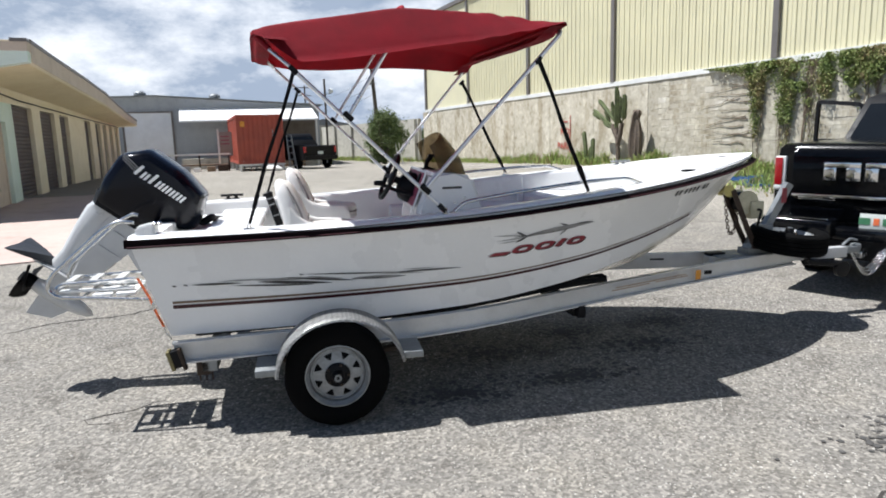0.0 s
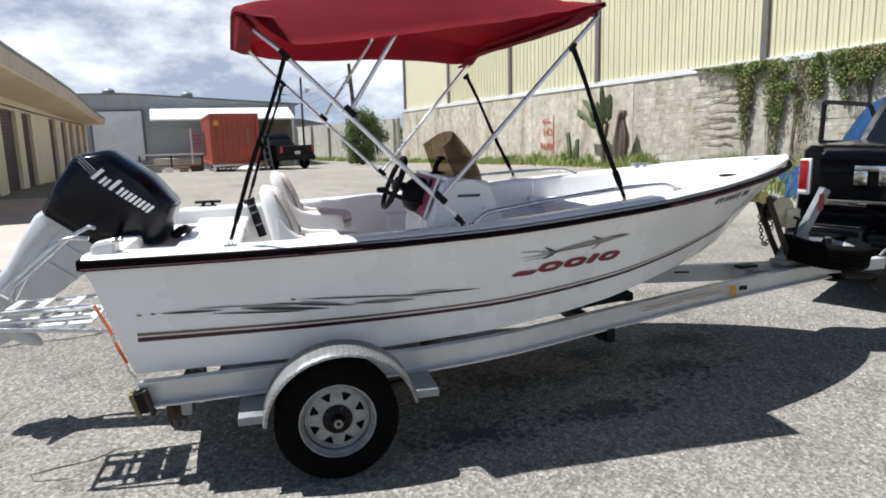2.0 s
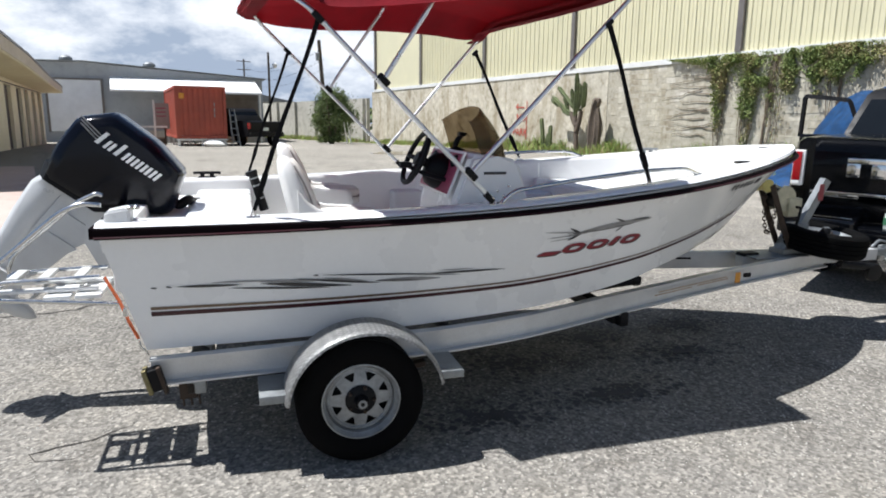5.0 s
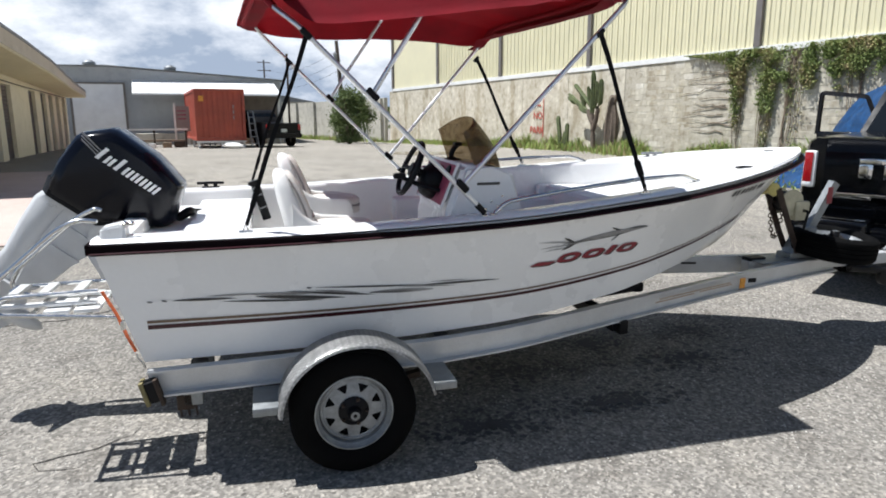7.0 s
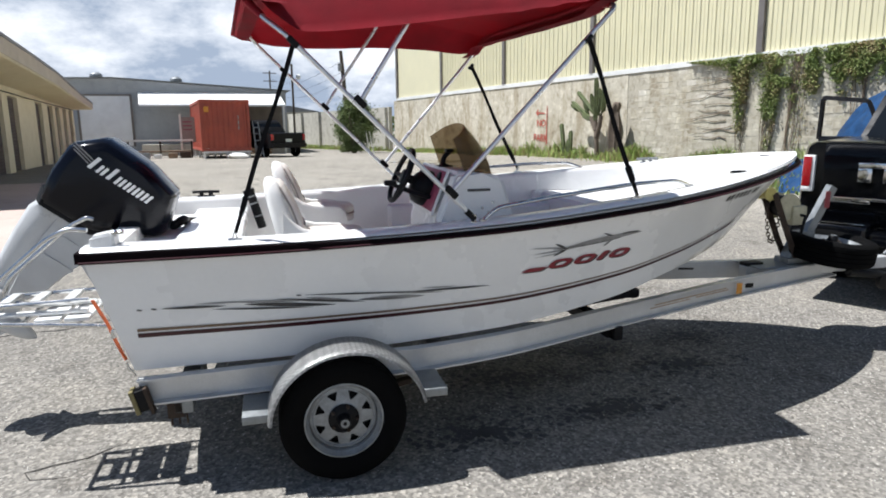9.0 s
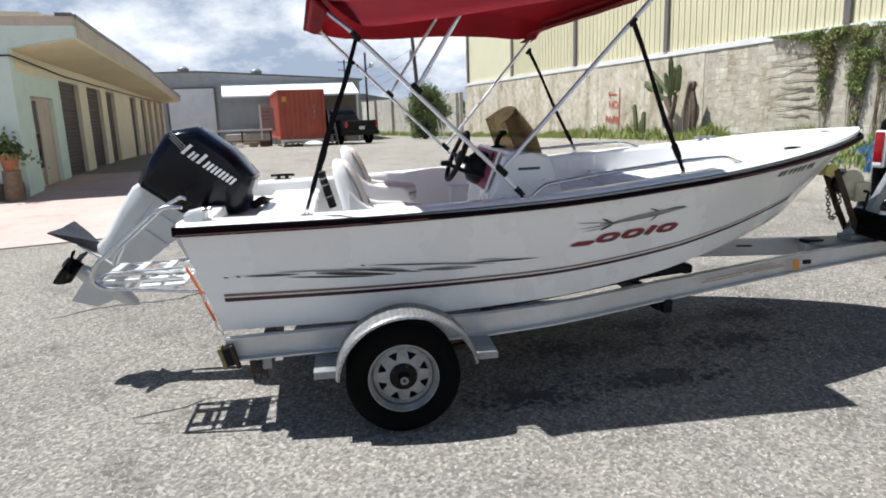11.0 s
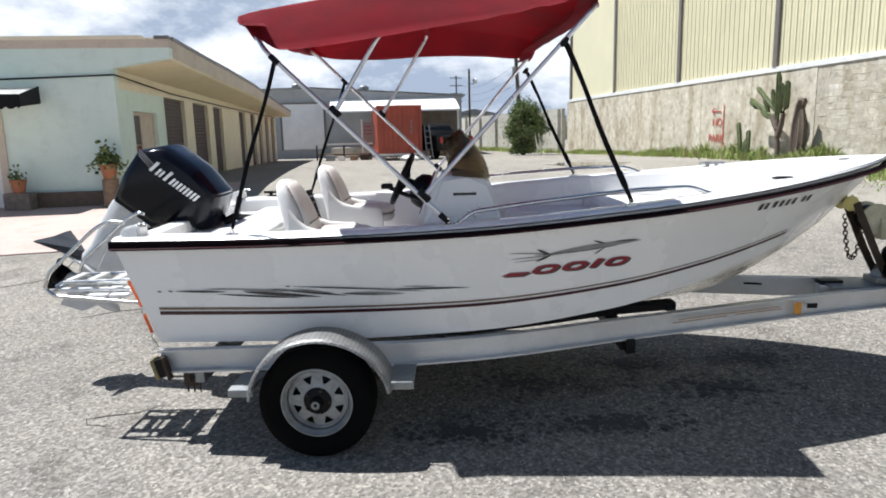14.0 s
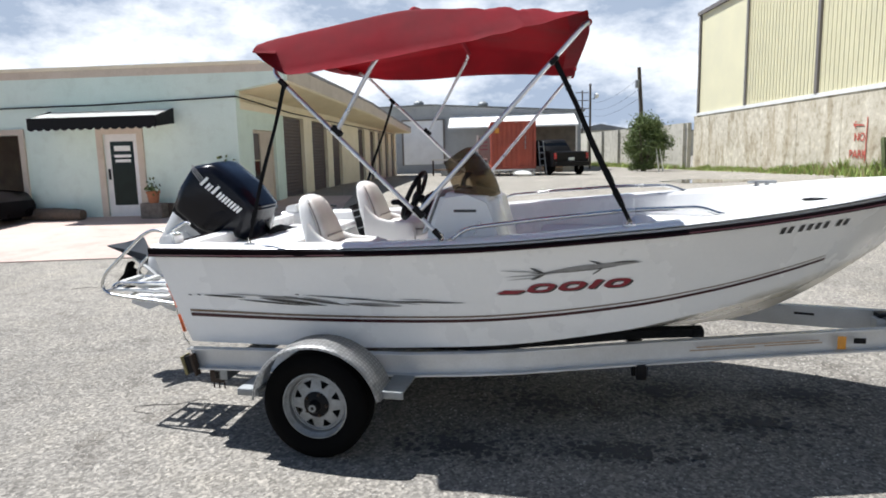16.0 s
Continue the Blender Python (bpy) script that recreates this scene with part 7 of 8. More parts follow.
for sd in (-1, 1):
    bm = bmesh.new()
    grid_faces(bm, [[(2.1 + CBX, sd * 0.985, 1.57), (3.1 + CBX, sd * 0.985, 1.57), (4.7 + CBX, sd * 0.97, 1.57)], [(2.42 + CBX, sd * 0.79, 2.13), (3.1 + CBX, sd * 0.78, 2.14), (3.95 + CBX, sd * 0.78, 2.13)]])
    part("side_window", bm, M_TINT, truck, "dark tinted side glass", smooth=0)
    bm = bmesh.new()
    grid_faces(bm, [[(x, sd * w, z) for x in (1.97 + CBX, 3.0 + CBX, 4.9 + CBX)] for w, z in ((0.98, 0.5), (1.0, 0.8), (1.0, 1.2), (0.985, 1.58))])
    part("cab_side", bm, M_TRUCK, truck, smooth=50)
bm = bmesh.new()
grid_faces(bm, [[(x + CBX, -w, z), (x + CBX, w, z)] for x, z, w in ((4.85, 1.48, 0.98), (5.9, 1.36, 0.95), (6.0, 1.25, 0.95), (6.05, 0.5, 0.95))])
part("hood", bm, M_TRUCK, truck, smooth=50)
for sd in (-1, 1):
    bm = bmesh.new()
    grid_faces(bm, [[(x + CBX, sd * 1.0, z) for x in (4.9, 6.0)] for z in (0.55, 1.36)])
    part("front_wing", bm, M_TRUCK, truck, smooth=50)
# open driver's door with its window frame
DR = pose(4.36, 1.0, 0, 0, 0, 80)
dr = part("front_door", one(box, (0.48, 0, 1.02), (0.94, 0.07, 1.06), DR, 0.03, 3), M_TRUCK, truck, "black driver's door standing open")
bm = bmesh.new()
tube(bm, [DR @ Vector(p) for p in arc_pts([(0.02, 0, 1.50), (0.28, 0, 2.09), (0.94, 0, 2.155), (0.95, 0, 1.50)], 0.05)], 0.03, flat=(0.045, 0.060))
part("window_frame", bm, M_BLACK, dr, "black door window frame")
for x in (1.25, 4.98):
    for sd in (-1, 1):
        bm = tyre_bm(0.40, 0.24, 0.27)
        ty = part("tyre", bm, M_RUBBER, truck, "black truck tyre", smooth=35, m=pose(x + 0.1, sd * 0.84, 0.40, -90 * sd, 0, 0))
        part("rim", one(lathe, [(0.24, 0.06), (0.22, 0.03), (0.08, 0.05), (0.001, 0.06)], 24), M_CHROME, ty)
part("chassis", one(box, (3.0, 0, 0.55), (6.2, 1.3, 0.2)), M_BLACK, truck, "dark underbody", smooth=0)

# ---- shipping container on a low frame ----
CT = pose(-2.24, 28.7, 0.92, 0, 0, 10)
cont = thing("shipping_container", CT, "rust-red corrugated shipping container on a low steel frame", "shipping container")
CW, CH, CL = 2.29, 2.43, 6.06


def corrugated(n0, n1, z0, z1, depth, pitch, place):
    bm = bmesh.new()
    prof = []
    s = n0
    while s < n1 - pitch * 0.5:
        prof += [(s, 0), (s + pitch * 0.3, 0), (s + pitch * 0.5, -depth), (s + pitch * 0.8, -depth)]
        s += pitch
    prof.append((n1, 0))
    grid_faces(bm, [[place(a, o, z) for a, o in prof] for z in (z0, z1)])
    return bm


part("front_panel", corrugated(0.12, CW - 0.12, 0.14, CH - 0.12, 0.035, 0.24, lambda a, o, z: (a, 0.03 - o, z)), M_RUST_RED, cont, smooth=0)
for x, nm in ((0.0, "side_panel"), (CW, "side_panel")):
    part(nm, corrugated(0.12, CL - 0.12, 0.14, CH - 0.12, 0.035, 0.24, lambda a, o, z, x=x: (x + (0.03 - o if x == 0 else -0.03 + o), a, z)), M_RUST_RED, cont, smooth=0)
part("roof_panel", one(box, (CW / 2, CL / 2, CH - 0.06), (CW - 0.2, CL - 0.2, 0.05)), M_RUST_RED, cont, smooth=0)
part("back_panel", one(box, (CW / 2, CL - 0.06, CH / 2), (CW - 0.2, 0.05, CH - 0.2)), M_RUST_RED, cont, smooth=0)
for x in (0.06, CW - 0.06):
    for y in (0.06, CL - 0.06):
        part("corner_post", one(box, (x, y, CH / 2), (0.13, 0.13, CH), None, 0.01), M_RUST_RED, cont)
for z in (0.07, CH - 0.06):
    for y in (0.05, CL - 0.05):
        part("end_beam", one(box, (CW / 2, y, z), (CW - 0.14, 0.10, 0.13), None, 0.008), M_RUST_RED, cont)
    for x in (0.05, CW - 0.05):
        part("side_beam", one(box, (x, CL / 2, z), (0.10, CL - 0.14, 0.13), None, 0.008), M_RUST_RED, cont)
part("marking", one(box, (0.30, -0.012, 1.98), (0.22, 0.006, 0.26)), M_AMBER, cont, "faded yellow marking patch", smooth=0)
for k in range(3):
    part("marking", one(box, (1.75, -0.012, 1.6 - 0.25 * k), (0.05, 0.006, 0.18)), M_DECAL_LIGHT, cont, "", smooth=0)
for x in (0.1, CW - 0.1, CW / 2):
    for y in (0.1, CL / 2, CL - 0.1):
        part("leg", one(box, (x, y, -0.2), (0.09, 0.09, 0.40)), M_WHITE_TRIM, cont, "pale steel leg", smooth=0)
part("skid", one(box, (CW / 2, 0.02, -0.05), (CW, 0.10, 0.08)), M_WHITE_TRIM, cont, "pale steel skid", smooth=0)


# ---- distant dark pickup ----
PK = pose(1.80, 29.0, ground_z(0, 29.0), 0, 0, 118)
pick = thing("pickup_truck", PK, "dark grey pickup parked beside the container, tail towards the lot", "pickup truck")
bm = bmesh.new()
grid_faces(bm, [[(x, -w, 0.45), (x, -w - 0.02, 0.9), (x, -w + 0.04, zt), (x, w - 0.04, zt), (x, w + 0.02, 0.9), (x, w, 0.45)] for x, w, zt in ((0, 0.94, 1.15), (0.06, 0.97, 1.2), (1.9, 0.97, 1.2), (2.0, 0.97, 1.25), (3.9, 0.96, 1.22), (5.2, 0.92, 1.05), (5.3, 0.88, 0.95))], True, True)
part("body", bm, M_BLACK, pick, "dark grey body", smooth=40)
bm = bmesh.new()
grid_faces(bm, [[(x, -w, z), (x, -w * 0.96, z + 0.03), (x, w * 0.96, z + 0.03), (x, w, z)] for x, z, w in ((1.85, 1.2, 0.93), (2.15, 1.72, 0.74), (2.3, 1.80, 0.72), (3.3, 1.80, 0.72), (4.1, 1.2, 0.9))])
part("cab", bm, M_BLACK, pick, "dark cab", smooth=40)
bm = bmesh.new()
grid_faces(bm, [[(1.88, -0.82, 1.26), (1.88, 0.82, 1.26)], [(2.10, -0.68, 1.68), (2.10, 0.68, 1.68)]])
part("rear_window", bm, M_TINT, pick, smooth=0)
for sd in (-1, 1):
    part("tail_light", one(box, (-0.01, sd * 0.88, 0.98), (0.06, 0.14, 0.30), None, 0.02), M_TAIL, pick, "red tail light")
    for x in (0.85, 4.3):
        ty = part("tyre", tyre_bm(0.37, 0.22, 0.24), M_RUBBER, pick, "black tyre", smooth=35, m=pose(x, sd * 0.86, 0.37, -90 * sd, 0, 0))
part("bumper", one(box, (-0.10, 0, 0.58), (0.20, 1.85, 0.20), None, 0.04), M_BLACK, pick)
part("plate", one(box, (-0.03, 0.0, 0.82), (0.03, 0.32, 0.16), None, 0.01), M_PLATE, pick, "pale number plate")

# ---- dark car at the garage front ----
CAR = pose(-12.95, 7.95, 0.29, 0, 0, 4)
car = thing("car", CAR, "black saloon car parked before the garage building", "car")
bm = bmesh.new()
grid_faces(bm, [[(x, -w, 0.22), (x, -w - 0.03, 0.5), (x, -w + 0.03, zt), (x, w - 0.03, zt), (x, w + 0.03, 0.5), (x, w, 0.22)] for x, w, zt in ((-2.2, 0.7, 0.7), (-2.1, 0.82, 0.86), (-1.3, 0.87, 0.95), (0.9, 0.88, 0.92), (1.9, 0.84, 0.80), (2.2, 0.7, 0.62))], True, True)
part("body", bm, M_CAR, car, "black painted body", smooth=50)
bm = bmesh.new()
grid_faces(bm, [[(x, -w, z), (x, -w * 0.9, z + 0.03), (x, w * 0.9, z + 0.03), (x, w, z)] for x, z, w in ((-1.7, 0.92, 0.78), (-0.95, 1.36, 0.60), (-0.2, 1.42, 0.58), (0.35, 1.36, 0.60), (1.15, 0.92, 0.78))])
part("cabin", bm, M_TINT, car, "dark tinted cabin", smooth=40)
for sd in (-1, 1):
    for x in (-1.35, 1.35):
        ty = part("tyre", tyre_bm(0.32, 0.20, 0.20), M_RUBBER, car, "black tyre", smooth=35, m=pose(x, sd * 0.845, 0.32, -90 * sd, 0, 0))
        part("rim", one(lathe, [(0.20, 0.08), (0.18, 0.05), (0.06, 0.07), (0.001, 0.075)], 20), M_GALV, ty)
    part("tail_light", one(box, (-2.17, sd * 0.62, 0.72), (0.06, 0.26, 0.12), None, 0.02), M_TAIL, car)


# ---- plants ----
def leaf_quad(bm, p, size, rnd, droop=0.3):
    d = Vector((rnd.uniform(-1, 1), rnd.uniform(-1, 1), rnd.uniform(-1, 1) - droop))
    if d.length < 0.1:
        d = Vector((1, 0, 0))
    d.normalize()
    s = d.orthogonal().normalized()
    s = (s * math.cos(rnd.uniform(0, 6.3)) + d.cross(s) * math.sin(rnd.uniform(0, 6.3))).normalized()
    l, w = size * rnd.uniform(0.7, 1.3), size * 0.45 * rnd.uniform(0.7, 1.2)
    vs = [bm.verts.new(q) for q in (p, p + d * l * 0.5 + s * w, p + d * l, p + d * l * 0.5 - s * w)]
    bm.faces.new(vs)


def tree(name, m, label, h, crown_c, crown_r, n, seed, leaf=0.14):
    rnd = random.Random(seed)
    t = thing(name, m, label, "shrub")
    bm = bmesh.new()
    tips = []
    for k in range(7):
        a = k * 0.9 + rnd.uniform(-0.3, 0.3)
        r = rnd.uniform(0.3, 0.8) * crown_r
        tip = Vector((r * math.cos(a), r * math.sin(a), crown_c + rnd.uniform(-0.3, 0.7) * crown_r))
        mid = Vector((tip.x * 0.35, tip.y * 0.35, tip.z * 0.45))
        tube(bm, [(0.05 * math.cos(a), 0.05 * math.sin(a), -0.1), mid, tip], [0.07, 0.05, 0.02], 6)
        tips.append(tip)
    part("trunk", bm, M_BARK, t, "grey-brown stems", smooth=60)
    bm = bmesh.new()
    clumps = []
    for k in range(64):
        a, u = rnd.uniform(0, 2 * math.pi), rnd.random()
        z = h * (0.06 + 0.90 * u)
        wide = crown_r * (0.55 + 0.75 * math.sin(math.pi * min(1.0, 0.16 + 0.80 * u))) * 0.66 * (1 + 0.35 * noise.noise(Vector((math.cos(a) * 1.3, math.sin(a) * 1.3, z + seed))))
        rr = wide * rnd.uniform(0.25, 1.0)
        clumps.append((Vector((rr * math.cos(a), rr * math.sin(a), z)), rnd.uniform(0.16, 0.40) * crown_r))
    for k in range(n):
        c, r = clumps[k % len(clumps)]
        o = Vector((rnd.gauss(0, 0.5), rnd.gauss(0, 0.5), rnd.gauss(0, 0.5))) * r
        p = c + o
        if p.z < 0.12:
            p.z = 0.12 + rnd.random() * 0.3
        leaf_quad(bm, p, leaf, rnd)
    part("crown", bm, M_LEAF, t, "dense small green leaves", smooth=0)
    return t


tree("shrub", pose(5.72, 34.4, ground_z(0, 34.4)), "large dense green shrub growing near the boundary wall", 3.1, 1.72, 1.38, 24000, 3, 0.085)

for dx, lean_x in ((0.75, 0.16), (0.98, 0.20)):
    bm = bmesh.new()
    gz = ground_z(0, 33.4)
    tube(bm, [(5.72 + dx, 33.3, gz), (5.72 + dx - lean_x, 33.4, gz + 1.25)], 0.035, 6)
    solid("stake", bm, M_WHITE_TRIM, "pale timber stake leaning against the shrub", "stake", "stakes by the shrub")

# cactus
def column(bm, pts, r):
    """A ribbed cactus limb."""
    pts = [Vector(p) for p in pts]
    n = len(pts)
    rings = []
    for i, p in enumerate(pts):
        d = (pts[min(i + 1, n - 1)] - pts[max(i - 1, 0)]).normalized()
        s = d.orthogonal().normalized()
        u = d.cross(s)
        rr = r * (0.55 if i == n - 1 else 1.0) * (0.85 if i == 0 else 1.0)
        rings.append([p + (s * math.cos(a) + u * math.sin(a)) * rr * (1.0 if k % 2 else 0.72) for k, a in enumerate(np.linspace(0, 2 * math.pi, 13)[:-1])])
    grid_faces(bm, rings, True, True)


cactus = thing("cactus", Matrix(), "tall branching olive-green column cactus on a bare trunk by the wall", "cactus")
CB = wall_pt(-0.95, 0.5, ground_z(13, 18))


def cp(s, z, o=0.0):
    return CB + WD * -s * 0.9 + WN * o + Vector((0, 0, z * 0.83))


for pts in ([(0.10, -0.05), (0.06, 0.7), (0.0, 1.3), (-0.05, 1.9)], [(0.04, 1.0), (0.22, 1.5), (0.30, 1.95)], [(0.02, 1.3), (-0.22, 1.65), (-0.34, 1.9)]):
    bm = bmesh.new()
    tube(bm, [cp(a, z) for a, z in pts], [0.10, 0.09, 0.08, 0.07][:len(pts)], 8)
    part("trunk", bm, M_BARK, cactus, "bare woody grey trunk", smooth=60)
for limb, r in (([(-0.05, 1.75), (0.02, 2.3), (0.08, 2.9), (0.12, 3.35), (0.14, 3.62)], 0.125), ([(-0.30, 1.80), (-0.62, 2.02), (-1.0, 2.30), (-1.32, 2.55), (-1.42, 2.66)], 0.12), ([(-0.10, 2.05), (-0.42, 2.38), (-0.74, 2.72), (-1.0, 3.0), (-1.06, 3.08)], 0.105),
                ([(0.24, 1.95), (0.48, 2.2), (0.58, 2.65), (0.62, 3.1), (0.62, 3.22)], 0.12), ([(-0.06, 1.9), (-0.22, 2.4), (-0.22, 2.8), (-0.20, 2.95)], 0.095), ([(0.10, 2.0), (0.28, 2.5), (0.32, 3.0), (0.30, 3.15)], 0.095),
                ([(-0.55, 1.98), (-0.60, 2.3), (-0.66, 2.52), (-0.66, 2.58)], 0.11), ([(-0.95, 2.25), (-1.22, 2.28), (-1.48, 2.46), (-1.52, 2.54)], 0.11), ([(-0.32, 1.82), (-0.50, 1.84), (-0.74, 1.98), (-0.80, 2.04)], 0.10)):
    bm = bmesh.new()
    column(bm, [cp(a, z, 0.04 * k) for k, (a, z) in enumerate(limb)], r * 0.8)
    part("arm", bm, M_CACTUS, cactus, smooth=60)
small = thing("cactus", Matrix(), "pair of short cactus columns by the wall", "cactus")
for a, h, l in ((-2.15, 1.55, -0.22), (-1.72, 1.2, 0.02), (-1.95, 0.8, 0.10)):
    bm = bmesh.new()
    column(bm, [cp(a, -0.05), cp(a + l * 0.4, h * 0.5), cp(a + l, h), cp(a + l, h + 0.10)], 0.095)
    part("column", bm, M_CACTUS, small, smooth=60)
bm = bmesh.new()
column(bm, [cp(1.02, -0.05), cp(1.0, 0.8), cp(1.04, 1.5), cp(1.18, 2.2), cp(1.28, 2.42), cp(1.30, 2.5)], 0.16)
column(bm, [cp(1.22, -0.05), cp(1.34, 0.8), cp(1.36, 1.5), cp(1.28, 2.1)], 0.15)
solid("dead_trunk", bm, M_BARK, "dark grey dead cactus trunk standing by the wall", "plant stump", smooth=60)

# vines hanging from the wall head
rnd = random.Random(11)
vine = thing("climbing_vine", Matrix(), "green climbing vine hanging over the concrete block wall", "climbing plant")
bm = bmesh.new()


def vine_density(s):
    """How far the curtain hangs below the wall head at s."""
    base = curve_at((-16, -13, -11.6, -10.4, -9.4, -8.2, -7.2, -6.3, -5.4, -5.0), (1.3, 1.5, 0.8, 1.35, 1.3, 0.9, 0.9, 0.35, 0.10, 0.0), s)
    for c, w, l in ((-7.0, 0.34, 3.3), (-7.95, 0.36, 3.4), (-8.85, 0.30, 3.5), (-12.4, 0.35, 2.4), (-10.5, 0.3, 1.7)):
        base = max(base, l * max(0, 1 - abs(s - c) / w) ** 0.5) if abs(s - c) < w else base
    return base


n = 0
while n < 85000:
    s = rnd.uniform(-16.5, -5.0)
    hang = vine_density(s) * (0.75 + 0.5 * noise.noise(Vector((s * 2.3, 0.7, 0))))
    z = WALL_TOP + 0.12 - (abs(rnd.gauss(0, 0.5)) if rnd.random() < 0.6 else rnd.uniform(0, 1.05)) * hang
    if z < WALL_TOP - hang or noise.noise(Vector((s * 1.3, z * 0.9, 1.3))) + 0.7 * noise.noise(Vector((s * 3.1, z * 2.9, 4.3))) < 0.02:
        if rnd.random() < 0.90:
            n += 1
            continue
    n += 1
    leaf_quad(bm, wall_pt(s, 0.02 + abs(rnd.gauss(0, 0.10)), z), 0.050, rnd, 0.8)
part("leaves", bm, M_VINE, vine, "green vine leaves", smooth=0)
for k in range(48):
    bm = bmesh.new()
    if k < 12:      # bare runners creeping sideways
        z = 1.45 + 0.17 * k + rnd.uniform(-0.05, 0.05)
        s0 = rnd.uniform(-7.1, -6.2)
        pts = [wall_pt(s0 + 0.30 * i * rnd.uniform(0.8, 1.2), 0.02, z + rnd.uniform(-0.04, 0.04) + 0.05 * math.sin(k * 2.1) * i) for i in range(6)]
    else:
        s0 = rnd.choice((-7.0, -7.95, -8.85, -8.85, -10.5, -12.4)) + rnd.uniform(-0.24, 0.24)
        pts = [wall_pt(s0 + rnd.uniform(-0.08, 0.08) + 0.04 * i, 0.04, WALL_TOP - i * 0.66) for i in range(6)]
    tube(bm, pts, [0.013, 0.012, 0.010, 0.008, 0.006, 0.004] if k < 12 else [0.014, 0.013, 0.011, 0.010, 0.008, 0.005], 5)
    part("stem", bm, M_DRYVINE, vine, smooth=60)

# weeds along the wall foot
rnd = random.Random(5)
bm = bmesh.new()
for k in range(30000):
    s = rnd.uniform(-16, 22) if k % 3 else rnd.uniform(-13.5, -4.5)
    clump = 0.5 + 0.9 * noise.noise(Vector((s * 0.55, 3.1, 0))) + 0.35 * noise.noise(Vector((s * 2.0, 0.1, 0)))
    green = curve_at((-16, -9, -5, -2, 1, 3, 5.5, 8, 22), (1.6, 1.5, 0.8, 1.0, 1.2, 1.7, 1.0, 0.6, 0.5), s)
    if s > -4.5 and clump < 0.55 and rnd.random() < 0.8:
        continue
    o = abs(rnd.gauss(0, 0.55)) * (1.0 if s > -4.5 else 2.6)
    h = max(0.05, (0.12 + 0.62 * max(0, clump)) * green * rnd.uniform(0.4, 1.2) * math.exp(-o * 0.5))
    p = wall_pt(s, 0.05 + o, 0)
    p.z = ground_z(p.x, p.y) - 0.02
    a = rnd.uniform(0, 6.3)
    w = Vector((math.cos(a), math.sin(a), 0)) * rnd.uniform(0.012, 0.03)
    lean = Vector((rnd.uniform(-1, 1), rnd.uniform(-1, 1), 0)) * h * 0.45
    v = [bm.verts.new(q) for q in (p - w, p + w, p + lean * 0.4 + w * 0.7 + Vector((0, 0, h * 0.6)), p + lean + Vector((0, 0, h)), p + lean * 0.4 - w * 0.7 + Vector((0, 0, h * 0.6)))]
    bm.faces.new(v)
solid("grass", bm, M_GRASS, "weedy green grass along the foot of the wall", "grass", kind="stuff", smooth=0)
bm = bmesh.new()
for k in range(3200):
    t = rnd.random()
    p = FWA.lerp(FWB, t) - fn * (0.1 + abs(rnd.gauss(0, 0.5)))
    p.z = ground_z(p.x, p.y) - 0.02
    h = rnd.uniform(0.1, 0.45)
    w = Vector((rnd.uniform(-1, 1), rnd.uniform(-1, 1), 0)) * 0.04
    lean = Vector((rnd.uniform(-1, 1), rnd.uniform(-1, 1), 0)) * h * 0.4
    bm.faces.new([bm.verts.new(q) for q in (p - w, p + w, p + lean + Vector((0, 0, h)))])
solid("grass", bm, M_GRASS, "thin weeds along the far boundary wall", "grass", kind="stuff", smooth=0)

# potted plants by the entrance
def potted(name_m, stand, label, seed):
    rnd = random.Random(seed)
    t = thing("potted_plant", name_m, label, "potted plant", "potted plants by the wall")
    z = 0.0
    if stand == "stump":
        part("stand", one(lathe, [(0.22, 0), (0.19, 0.1), (0.18, 0.66), (0.2, 0.68), (0.001, 0.68)], 16), M_WOOD, t, "brown timber stump")
        z = 0.68
    else:
        part("stand", one(box, (0, 0, 0.24), (0.75, 0.35, 0.48), None, 0.03), M_STONE, t, "rough stone block")
        z = 0.48
    part("pot", one(lathe, [(0.14, z), (0.19, z + 0.30), (0.21, z + 0.30), (0.21, z + 0.36), (0.18, z + 0.36), (0.17, z + 0.3), (0.001, z + 0.3)], 20), M_TERRACOTTA, t, "terracotta pot")
    bm = bmesh.new()
    for k in range(420 if stand == "stump" else 70):
        a, r = rnd.uniform(0, 6.3), abs(rnd.gauss(0, 0.24 if stand == "stump" else 0.13))
        p = Vector((r * math.cos(a), r * math.sin(a), z + 0.36 + abs(rnd.gauss(0, 0.18)) * (1 if r < 0.3 else 0.4) - max(0, r - 0.25) * 0.7))
        leaf_quad(bm, p, 0.10, rnd, 0.1)
    part("foliage", bm, M_LEAF, t, "green foliage", smooth=0)


potted(pose(-5.76, 9.45, ground_z(0, 9.3) + 0.01) @ Matrix.Scale(0.92, 4), "stump", "leafy plant in a terracotta pot on a timber stump", 2)
potted(pose(-7.68, 9.2, ground_z(0, 9.1) + 0.01) @ Matrix.Scale(0.8, 4), "block", "small plant in a terracotta pot on a stone block", 8)
for x0, l in ((-11.2, 1.75),):
    bm = bmesh.new()
    rings = []
    rr = random.Random(int(-x0 * 10))
    for i in range(9):
        x = x0 + l * i / 8
        r = 0.17 * (0.75 if i in (0, 8) else 1) * rr.uniform(0.88, 1.1)
        rings.append([(x, 8.85 + r * math.cos(a), ground_z(0, 8.85) + 0.15 + r * math.sin(a)) for a in np.linspace(0, 2 * math.pi, 11)[:-1]])
    grid_faces(bm, rings, True, True)
    solid("log", bm, M_BARK, "old grey log lying by the building", "log", "logs by the building", smooth=60)

